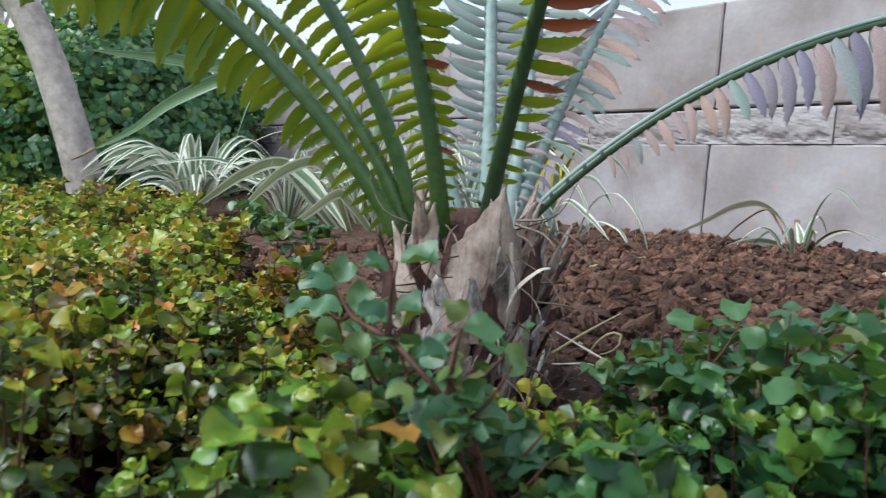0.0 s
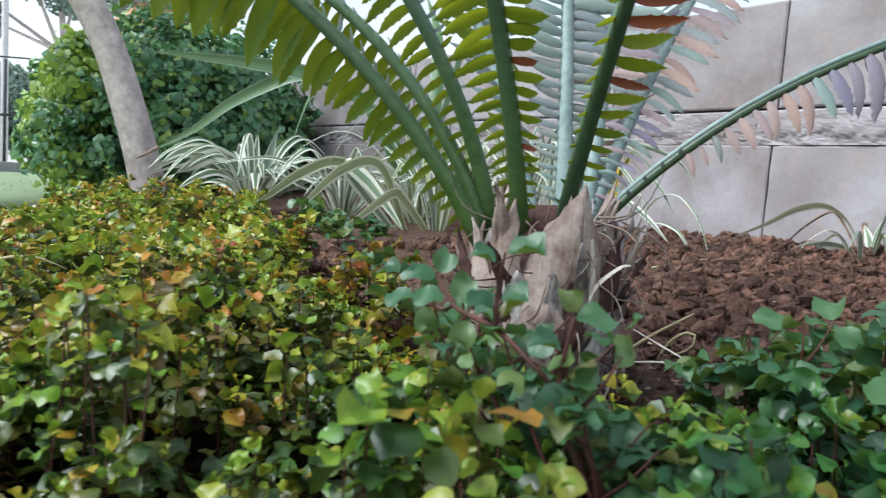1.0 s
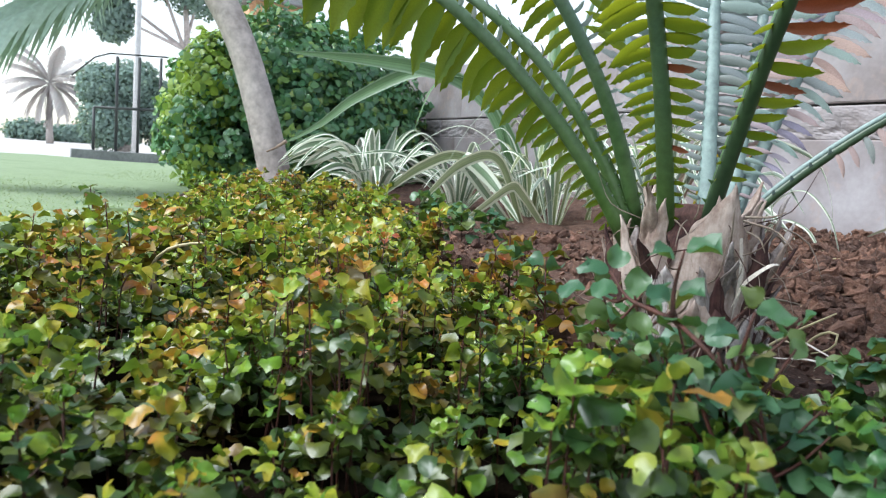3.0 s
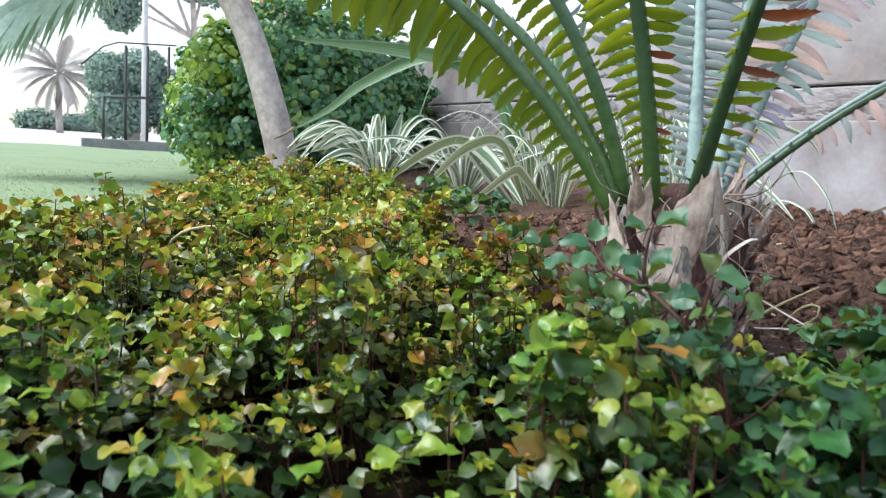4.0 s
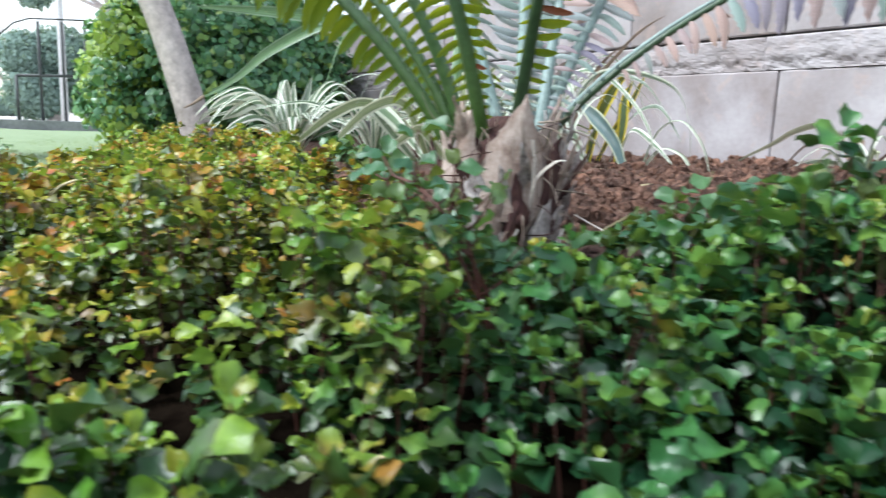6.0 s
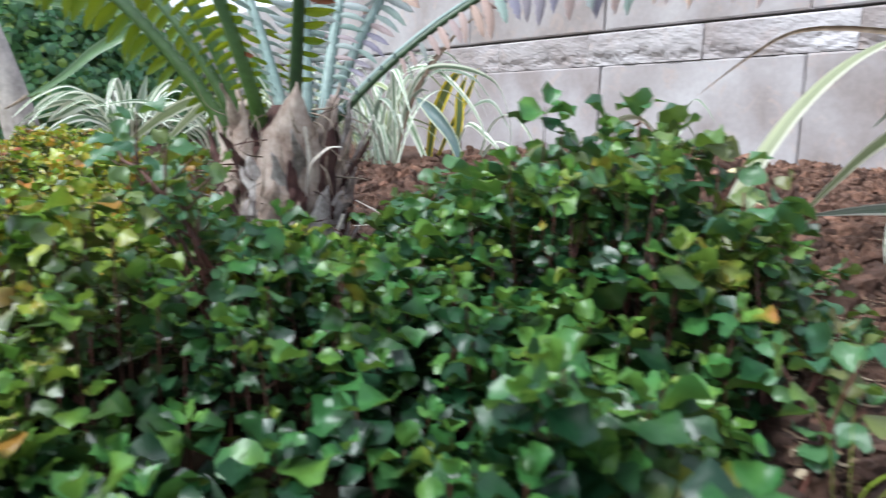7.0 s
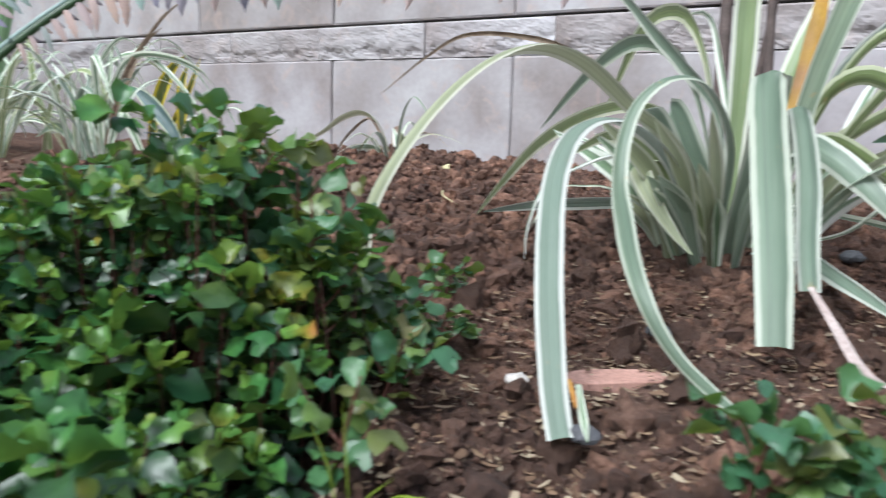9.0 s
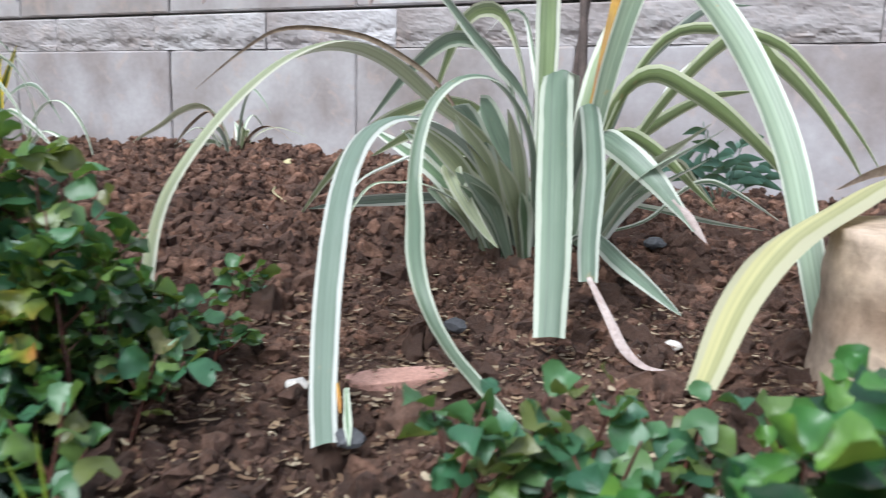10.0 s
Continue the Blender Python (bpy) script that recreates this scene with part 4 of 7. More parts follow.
def scale_leaf(az, z, size, wide0, out, lean, material, seed, hook=0.0, bend=None):
    """An old leaf base: broad at its foot, pointed, hollow inside, with a ragged rim and a crease."""
    r = random.Random(seed)
    n, w = 12, 7
    verts, faces = [], []
    ca, sa = math.cos(az), math.sin(az)
    radial, side = np.array([ca, sa, 0]), np.array([-sa, ca, 0])
    bend = r.uniform(-0.3, 0.3) if bend is None else bend
    for i in range(n):
        q = i / (n - 1)
        wide = wide0 * (1 - q ** 1.5) ** 0.85 * (0.8 + 0.2 * min(1, q * 4)) * (1 + 0.22 * noise.noise(Vector((q * 7, seed * 1.7, 0)))) + 0.0015
        rad = out + lean * size * q - hook * size * q ** 3
        for k in range(w):
            u = k / (w - 1) * 2 - 1
            crease = 0.004 * math.cos(u * 7 + seed) * (1 - q)
            p = np.array([-0.263, 0.608, z]) + radial * (rad - 0.55 * wide * u * u + crease) + side * (u * wide + bend * size * q * q) + np.array([0, 0, size * (q - 0.05 * abs(u))])
            j = Vector(p) * 55
            p += 0.005 * np.array([noise.noise(j + Vector((seed, 0, 0))), noise.noise(j + Vector((0, seed, 0))), noise.noise(j + Vector((0, 0, seed)))])
            verts.append(p)
    inner = [v - radial * 0.0022 for v in verts]
    m = len(verts)
    verts += inner
    for i in range(n - 1):
        for k in range(w - 1):
            a = i * w + k
            faces += [(a, a + 1, a + w + 1, a + w), (m + a + w, m + a + w + 1, m + a + 1, m + a)]
    edge = [i * w for i in range(n)] + [(n - 1) * w + k for k in range(1, w)] + [i * w + w - 1 for i in range(n - 2, -1, -1)]
    faces += [(edge[j], edge[j + 1], m + edge[j + 1], m + edge[j]) for j in range(len(edge) - 1)]
    return mesh_of("leaf_base", verts, [f[::-1] for f in faces], material)


r = random.Random(11)
PATHWARD = -0.714


def on_trunk(s, z, out=0.0):
    """A place on the trunk's side that faces the path: s to its side, z up, out from the bark."""
    a = PATHWARD + math.asin(max(-0.95, min(0.95, s / 0.078)))
    return np.array([-0.263 + (0.072 + out) * math.cos(a), 0.608 + (0.072 + out) * math.sin(a), z])


# shaggy lower trunk: narrow split strips, grey, brown and dark
for ring, z in enumerate((0.0, 0.02, 0.04, 0.06, 0.08, 0.10, 0.12)):
    for k in range(24):
        az = 2 * math.pi * (k + 0.5 * (ring % 2) + r.uniform(-0.4, 0.4)) / 24
        mats = (M_BASE_GREY, M_BASE_GREY, M_BASE_DARK, M_BASE_DARK, M_BASE)
        part("leaf_base", scale_leaf(az, z + r.uniform(-0.01, 0.01), r.uniform(0.03, 0.075), r.uniform(0.005, 0.013), 0.062 + r.uniform(-0.004, 0.008), r.uniform(-0.15, 0.6), mats[r.randrange(5)], k + ring * 30, r.uniform(-0.2, 0.5), r.uniform(-0.6, 0.6)), cycad)
# upper bases all round, ragged and papery
for ring, (z, count, size, out) in enumerate(((0.13, 13, 0.07, 0.066), (0.15, 11, 0.075, 0.058), (0.17, 9, 0.06, 0.042))):
    for k in range(count):
        az = 2 * math.pi * (k + 0.5 * (ring % 2) + r.uniform(-0.3, 0.3)) / count
        near = abs((az - PATHWARD + math.pi) % (2 * math.pi) - math.pi) < 0.75
        if near and ring < 2:
            continue
        part("leaf_base", scale_leaf(az, z + r.uniform(-0.012, 0.012), size * r.uniform(0.7, 1.3), r.uniform(0.009, 0.018), out + r.uniform(-0.005, 0.008), r.uniform(0.0, 0.4), (M_BASE, M_BASE_DARK, M_BASE, M_BASE_GREY)[r.randrange(4)], k + ring * 20 + 200, r.uniform(-0.1, 0.3)), cycad)
# one large smooth tan base faces the path, with pale and dark ones round it
for s, z, size, wide, out, lean, m, bend in ((0.006, 0.108, 0.138, 0.049, 0.082, -0.03, M_BASE, 0.14), (-0.030, 0.098, 0.070, 0.020, 0.080, 0.02, M_BASE_GREY, 0.05), (0.036, 0.115, 0.10, 0.022, 0.076, 0.02, M_BASE, -0.10), (-0.044, 0.135, 0.095, 0.017, 0.077, 0.06, M_BASE, 0.1), (-0.062, 0.13, 0.080, 0.014, 0.080, 0.10, M_BASE, -0.1), (-0.074, 0.12, 0.065, 0.014, 0.078, 0.2, M_BASE, -0.15),
                                             (0.056, 0.095, 0.112, 0.017, 0.078, 0.05, M_BASE_DARK, 0.05), (-0.070, 0.125, 0.075, 0.013, 0.086, 0.10, M_BASE_DARK, -0.15), (0.020, 0.105, 0.060, 0.011, 0.084, 0.05, M_BASE_DARK, -0.1), (0.045, 0.06, 0.075, 0.016, 0.082, 0.05, M_BASE_GREY, 0.1), (0.01, 0.05, 0.07, 0.014, 0.078, 0.12, M_BASE_DARK, 0.1), (-0.03, 0.09, 0.07, 0.015, 0.076, 0.12, M_BASE_GREY, -0.1), (-0.012, 0.085, 0.055, 0.014, 0.078, 0.1, M_BASE, 0.2)):
    az = PATHWARD + math.asin(s / 0.078)
    part("leaf_base", scale_leaf(az, z, size, wide, out, lean, m, int(s * 1000) + 300, 0.0, bend), cycad, {"papery_leaf_base": "broad papery tan leaf base", "dark_leaf_base": "dark maroon split leaf base"}.get(m.name, "grey weathered leaf base"))
# a tan sheath clasps the foot of each stalk
for k, (bx, by, bz, wide, size) in enumerate(((-0.301, 0.559, 0.11, 0.026, 0.075), (-0.318, 0.585, 0.12, 0.026, 0.08), (-0.271, 0.570, 0.11, 0.030, 0.07), (-0.222, 0.600, 0.12, 0.026, 0.09), (-0.225, 0.640, 0.11, 0.024, 0.085), (-0.300, 0.635, 0.12, 0.026, 0.10), (-0.260, 0.655, 0.12, 0.026, 0.10), (-0.335, 0.60, 0.105, 0.024, 0.09), (-0.288, 0.548, 0.105, 0.024, 0.10))):
    az = math.atan2(by - 0.608, bx + 0.263)
    part("sheath", scale_leaf(az, bz, size, wide, 0.076, -0.02, M_BASE, 700 + k, 0.05, 0.0), cycad, "papery tan sheath round a leaf stalk")
# pale torn strips and curls of fibre over them
STRIP = plain("pale_torn_husk", [(0.55, 0.46, 0.38), (0.74, 0.68, 0.60), (0.66, 0.58, 0.5)], 60, 0.85)
for ctrl, wd in (([on_trunk(0.058, 0.178, 0.022), on_trunk(0.046, 0.177, 0.026), on_trunk(0.034, 0.160, 0.018), on_trunk(0.030, 0.135, 0.010)], 0.006), 
                 ([on_trunk(0.03, 0.20, 0.014), on_trunk(0.034, 0.16, 0.014), on_trunk(0.03, 0.12, 0.012)], 0.008), ([on_trunk(0.062, 0.10, 0.02), on_trunk(0.055, 0.075, 0.02), on_trunk(0.045, 0.045, 0.02)], 0.007),
                 ([on_trunk(0.02, 0.10, 0.014), on_trunk(0.012, 0.075, 0.018), on_trunk(0.016, 0.045, 0.016)], 0.008), ([on_trunk(-0.02, 0.085, 0.014), on_trunk(-0.03, 0.07, 0.018), on_trunk(-0.022, 0.05, 0.014)], 0.006), ([on_trunk(0.072, 0.115, 0.02), on_trunk(0.076, 0.10, 0.05), on_trunk(0.074, 0.085, 0.085)], 0.004), ([on_trunk(0.070, 0.085, 0.02), on_trunk(0.076, 0.085, 0.06), on_trunk(0.074, 0.055, 0.085)], 0.004)):
    part("torn_strip", blade(ctrl, wd, STRIP, "torn_strip", n=12, across=3, gutter=0.5, taper=0.4), cycad, "pale torn strip of husk")
for k in range(110):
    az, z = r.uniform(0, 6.28) if k % 2 else r.uniform(-1.9, 0.7), r.uniform(0.02, 0.22)
    ln = r.uniform(0.03, 0.10)
    p0 = np.array([-0.263 + 0.07 * math.cos(az), 0.608 + 0.07 * math.sin(az), z])
    a2 = az + r.uniform(-0.9, 0.9)
    outw = np.array([math.cos(a2), math.sin(a2), 0])
    dz = r.uniform(-0.9, 0.7) if z > 0.06 else r.uniform(-0.1, 0.7)
    p1, p2 = p0 + outw * ln * 0.4 + np.array([0, 0, ln * 0.3 * dz]), p0 + outw * ln * 0.6 + np.array([0, 0, max(ln * dz, 0.035 - z)])
    wd = r.choice((0.0006, 0.0009, 0.0013))
    part("fibre", tube([p0, p1, p2], [wd, wd * 0.8, wd * 0.35], M_FIBRE if k % 3 else M_BASE_DARK, "fibre", 7, 4), cycad)

# ---- ground cover ----


def cover_height(x, y):
    """How far the leafy mat stands above the soil."""
    h = 0.058 + 0.018 * vnoise(x * 5, y * 5, 21) + 0.030 * vnoise(x * 12, y * 12, 22)
    h = h + 0.012 * np.clip((-0.25 - x) / 0.6, 0, 1) - 0.055 * np.clip((-0.30 - x) / 0.6, 0, 1) * np.clip((0.62 - y) / 0.4, 0, 1)
    h = h + 0.108 * np.exp(-((x - 0.18) ** 2 + (y - 0.635) ** 2) / (2 * 0.078 ** 2))
    h = h + 0.028 * np.exp(-((x - 0.75) ** 2 + (y - 0.64) ** 2) / (2 * 0.12 ** 2))
    rim = sum(inside(x + d * math.cos(a), y + d * math.sin(a), COVER).astype(float) for d in (0.045, 0.09) for a in np.arange(0, 6.28, 0.785)) / 16.0
    wide = sum(inside(x + 0.17 * math.cos(a), y + 0.17 * math.sin(a), COVER).astype(float) for a in np.arange(0, 6.28, 0.785)) / 8.0
    h = h * (0.60 + 0.40 * rim) * np.where(x < -0.42, 0.50 + 0.50 * np.clip(1.25 * wide, 0, 1), 1.0)
    return np.maximum(h + 0.012 * np.exp(-((x + 0.02) ** 2 + (y - 0.38) ** 2) / (2 * 0.06 ** 2)) - 0.02 * np.exp(-((x + 0.12) ** 2 + (y - 0.44) ** 2) / (2 * 0.07 ** 2)), 0.025)


def leaf_template(cup, curl, notch, phase=0.0, rim=12, ring=True):
    """A round to fan-shaped leaf along +x, 1 long: cupped and curled, with a wavy, shallowly lobed margin."""
    outer, inner = [], []
    for k in range(rim):
        a = 2 * math.pi * k / rim
        c, d = math.cos(a), math.sin(a)
        free = 0.5 + 0.5 * c if c < 0 else 1.0
        lobe = 1 + free * (0.10 * math.sin(3 * a + phase) + 0.08 * math.sin(5 * a + 2 * phase))
        x, y = 0.5 + 0.5 * c * lobe - (notch if k == 0 else 0.0), 0.56 * d * (0.88 + 0.18 * c) * lobe
        outer.append((x, y, 0.5 * cup * d * d - curl * x * x + free * 0.19 * math.sin(3 * a + 1.7 * phase)))
        xi, yi = 0.48 + 0.55 * (x - 0.48), 0.55 * y
        inner.append((xi, yi, 0.13 * cup * d * d - curl * xi * xi - 0.02))
    strip = [(i, i + 1, rim - 2 - i, rim - 1 - i) for i in range(rim // 2 - 1)]
    if not ring:
        return np.array(outer), np.array(strip)
    return np.array(inner + outer), np.array(strip + [(k, rim + k, rim + (k + 1) % rim, (k + 1) % rim) for k in range(rim)])


SHAPES = ((0.6, 0.1, 0.10, 0.0), (0.25, 0.42, 0.04, 1.3), (-0.45, 0.30, 0.12, 2.4), (0.9, -0.15, 0.06, 3.3), (0.15, -0.3, 0.10, 4.1), (-0.2, 0.55, 0.08, 5.0), (0.45, 0.25, 0.14, 5.8))
TEMPLATES = [leaf_template(*k) for k in SHAPES]
COARSE = [leaf_template(*k, rim=8) for k in SHAPES]
FAR = [leaf_template(*k, rim=6, ring=False) for k in SHAPES]
BUSHY = [leaf_template(*k, rim=8, ring=False) for k in SHAPES]


def leaf_cloud(p, way, up, size, gen, shapes=TEMPLATES):
    """Many small leaves: one for each foot p, along way, with its face towards up."""
    way = way / np.linalg.norm(way, axis=1, keepdims=True)
    side = np.cross(up, way)
    side /= np.linalg.norm(side, axis=1, keepdims=True) + 1e-9
    nor = np.cross(way, side)
    pick = gen.integers(0, len(shapes), len(p))
    vs, fs, base = [], [], 0
    for k, (tv, tf) in enumerate(shapes):
        m = pick == k
        if not m.any():
            continue
        s = size[m][:, None, None]
        q = p[m][:, None, :] + s * (tv[None, :, 0:1] * way[m][:, None, :] + 0.92 * tv[None, :, 1:2] * side[m][:, None, :] + tv[None, :, 2:3] * nor[m][:, None, :])
        cnt = q.shape[0]
        vs.append(q.reshape(-1, 3))
        fs.append((tf[None] + (np.arange(cnt) * len(tv))[:, None, None] + base).reshape(-1, 4))
        base += cnt * len(tv)
    return np.concatenate(vs), np.concatenate(fs)


HOLLOWS = ((-0.14, 0.138, 0.035), (-0.10, 0.166, 0.030), (0.0, 0.156, 0.030), (0.035, 0.222, 0.032), (-0.053, 0.02, 0.04), (0.26, 0.325, 0.042), (0.225, 0.40, 0.036), (0.272, 0.322, 0.055), (0.164, 0.317, 0.026), (0.375, 0.333, 0.034), (-0.188, 0.238, 0.030), (-0.17, 0.145, 0.034), (-0.14, 0.335, 0.032), (-0.307, 0.238, 0.028), (-0.068, 0.46, 0.028), (-0.70, 0.15, 0.06), (-0.26, 0.30, 0.026),
           (0.385, 0.545, 0.035), (0.40, 0.50, 0.04), (0.19, 0.22, 0.035), (0.085, 0.045, 0.035), (0.12, 0.03, 0.03), (0.49, 0.40, 0.05), (0.46, 0.45, 0.035), (0.36, 0.285, 0.05), (0.33, 0.25, 0.045), (0.42, 0.28, 0.045), (0.06, 0.128, 0.035), (-0.067, 0.11, 0.03), (0.327, 0.461, 0.03), (-0.62, 0.31, 0.03))


def sprigs(step, box, gen, size=(0.010, 0.019), shapes=TEMPLATES, side=2, whorl=6, low=3):
    """Stems on a jittered grid; each ends in a whorl of leaves, and bears side twigs with smaller whorls below it."""
    gx, gy = np.meshgrid(np.arange(box[0], box[1], step), np.arange(box[2], box[3], step), indexing="ij")
    x = gx.ravel() + gen.uniform(-0.48, 0.48, gx.size) * step
    y = gy.ravel() + gen.uniform(-0.48, 0.48, gx.size) * step
    keep = inside(x, y, COVER)
    tuft = vnoise(x * 15, y * 15, 41) + 0.4 * vnoise(x * 31, y * 31, 43)
    keep &= gen.random(len(x)) < np.clip(0.95 + 0.6 * tuft, 0.45, 1) * np.where((x > -0.15) & (y < 0.42), 0.60, 1.0)
    keep &= vnoise(x * 14, y * 14, 31) > -0.66 + 0.20 * np.clip((0.5 - y) / 0.3, 0, 1)
    x, y, tuft = x[keep], y[keep], tuft[keep]
    n = len(x)
    dip = np.ones(n)
    for hx, hy, hr in HOLLOWS:
        dip = np.minimum(dip, np.clip(0.40 + 0.9 * (np.hypot(x - hx, y - hy) / hr - 0.75), 0.40, 1))
    keep = (dip > 0.45) | (gen.random(n) < 0.45)
    x, y, tuft, dip = x[keep], y[keep], tuft[keep], dip[keep]
    n = len(x)
    h = dip * np.maximum(cover_height(x, y) * gen.uniform(0.62, 1.1, n) + 0.050 * tuft + 0.026 * gen.random(n) ** 6, 0.018)
    z = soil_z(x, y)
    top = np.stack([x + gen.normal(0, 0.010, n), y + gen.normal(0, 0.010, n), z + h], -1)
    foot = np.stack([x, y, z - 0.03], -1)
    twigs = [(foot, top)]
    heads = [(top, np.ones(n), np.stack([gen.normal(0, 0.25, n), gen.normal(0, 0.25, n), np.ones(n)], -1))]
    for k in range(side):
        a = gen.uniform(0, 6.28, n)
        out = np.stack([np.cos(a), np.sin(a), np.zeros(n)], -1)
        f = gen.uniform(0.45, 0.8, n)[:, None]
        root = foot + (top - foot) * f
        tip = root + out * gen.uniform(0.008, 0.019, n)[:, None] + np.array([0, 0, 1.0]) * (0.25 * h * gen.uniform(0.2, 1.1, n))[:, None]
        twigs.append((root, tip))
        heads.append((tip, gen.uniform(0.65, 0.95, n), out * 0.5 + np.array([0, 0, 1.0])))
    young, aged = [], []
    base = gen.uniform(size[0], size[1], n) * (1 + 0.10 * np.clip(x / 0.2, -1, 0) + 0.24 * np.clip((x - 0.02) / 0.2, 0, 1))
    for h_no, (tip, scale, axis) in enumerate(heads):
        axis = axis / np.linalg.norm(axis, axis=1, keepdims=True)
        e1 = np.cross(axis, np.array([0.3, 0.9, 0.1]))
        e1 /= np.linalg.norm(e1, axis=1, keepdims=True)
        e2 = np.cross(axis, e1)
        spin = gen.uniform(0, 6.28, n)
        for k in range(whorl):
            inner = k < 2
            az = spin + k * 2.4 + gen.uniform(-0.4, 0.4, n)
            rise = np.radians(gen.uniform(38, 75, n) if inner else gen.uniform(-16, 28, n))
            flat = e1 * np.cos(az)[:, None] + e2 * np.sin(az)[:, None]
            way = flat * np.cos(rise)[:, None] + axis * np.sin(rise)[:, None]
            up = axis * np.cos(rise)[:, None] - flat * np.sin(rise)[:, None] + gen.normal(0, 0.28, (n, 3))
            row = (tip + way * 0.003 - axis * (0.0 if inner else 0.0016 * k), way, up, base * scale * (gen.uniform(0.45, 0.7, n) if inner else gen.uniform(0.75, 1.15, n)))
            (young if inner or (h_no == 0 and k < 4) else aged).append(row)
    for k in range(low):
        f = gen.uniform(0.25, 0.75, n)[:, None]
        az = gen.uniform(0, 6.28, n)
        way = np.stack([np.cos(az), np.sin(az), gen.uniform(-0.5, 0.3, n)], -1)
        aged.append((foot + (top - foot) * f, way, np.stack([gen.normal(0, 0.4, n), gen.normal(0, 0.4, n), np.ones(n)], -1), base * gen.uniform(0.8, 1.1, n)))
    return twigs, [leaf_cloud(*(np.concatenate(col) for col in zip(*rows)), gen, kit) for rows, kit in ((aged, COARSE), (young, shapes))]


gen = np.random.default_rng(5)
cover = thing("ground_cover", "dense low mat of small round glossy green and bronze leaves", "ground cover", (-0.2, 0.3, 0.0), kind="stuff")
ends = []
for box, step, size, shapes, side, whorl, low in (((-0.65, 1.06, -0.12, 0.95), 0.0240, (0.0120, 0.0225), TEMPLATES, 2, 6, 3), ((-2.5, -0.65, -0.2, 1.1), 0.0300, (0.018, 0.030), COARSE, 2, 5, 2), ((-0.65, 1.2, -0.5, -0.12), 0.030, (0.012, 0.022), COARSE, 1, 5, 1)):
    twigs, clouds = sprigs(step, box, gen, size, shapes, side, whorl, low)
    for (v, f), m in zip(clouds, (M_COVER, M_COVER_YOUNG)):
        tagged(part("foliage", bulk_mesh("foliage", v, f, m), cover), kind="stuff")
    ends += [(a, b, 0.0013 if k == 0 else 0.0009) for k, (a, b) in enumerate(twigs)]
# old low leaves close over the ground between the stems
for box, step in (((-0.65, 1.06, -0.12, 0.95), 0.0150), ((-1.6, -0.65, -0.1, 0.9), 0.017)):
    gx, gy = np.meshgrid(np.arange(box[0], box[1], step), np.arange(box[2], box[3], step), indexing="ij")
    x, y = gx.ravel() + gen.uniform(-0.5, 0.5, gx.size) * step, gy.ravel() + gen.uniform(-0.5, 0.5, gx.size) * step
    keep = inside(x, y, COVER)
    keep &= gen.random(len(x)) < 0.55
    for hx, hy, hr in HOLLOWS:
        keep &= (np.hypot(x - hx, y - hy) > 0.55 * hr) | (gen.random(len(x)) < 0.4)
    x, y = x[keep], y[keep]
    n = len(x)
    a = gen.uniform(0, 6.28, n)
    foot = np.stack([x, y, soil_z(x, y) - 0.004 + 0.03 * gen.random(n)], -1)
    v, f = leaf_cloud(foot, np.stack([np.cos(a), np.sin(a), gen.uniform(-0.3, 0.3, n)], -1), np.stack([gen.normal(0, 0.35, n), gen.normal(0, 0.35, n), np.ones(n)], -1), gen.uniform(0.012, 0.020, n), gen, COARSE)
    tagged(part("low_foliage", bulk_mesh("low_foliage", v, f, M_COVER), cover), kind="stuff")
V, F, base = [], [], 0
spoke = np.array([(math.cos(j * 2.1), math.sin(j * 2.1), 0.0) for j in range(3)])
for a, b, rr in ends:
    m = len(a)
    V.append(np.concatenate([a[:, None] + spoke * rr, b[:, None] + spoke * rr * 0.5], 1).reshape(-1, 3))
    ring = np.array([(j, (j + 1) % 3, 3 + (j + 1) % 3, 3 + j) for j in range(3)])
    F.append((ring[None] + (np.arange(m) * 6)[:, None, None] + base).reshape(-1, 4))
    base += m * 6
ob = part("stems", bulk_mesh("stems", np.concatenate(V), np.concatenate(F), M_TWIG), cover)
tagged(ob, kind="stuff")

SMALL_LEAVES = []
for k, (tv, tf) in enumerate(TEMPLATES):
    SMALL_LEAVES.append({m.name: mesh_of("leaf", tv, tf, m) for m in (M_SHOOT, M_BRONZE)})


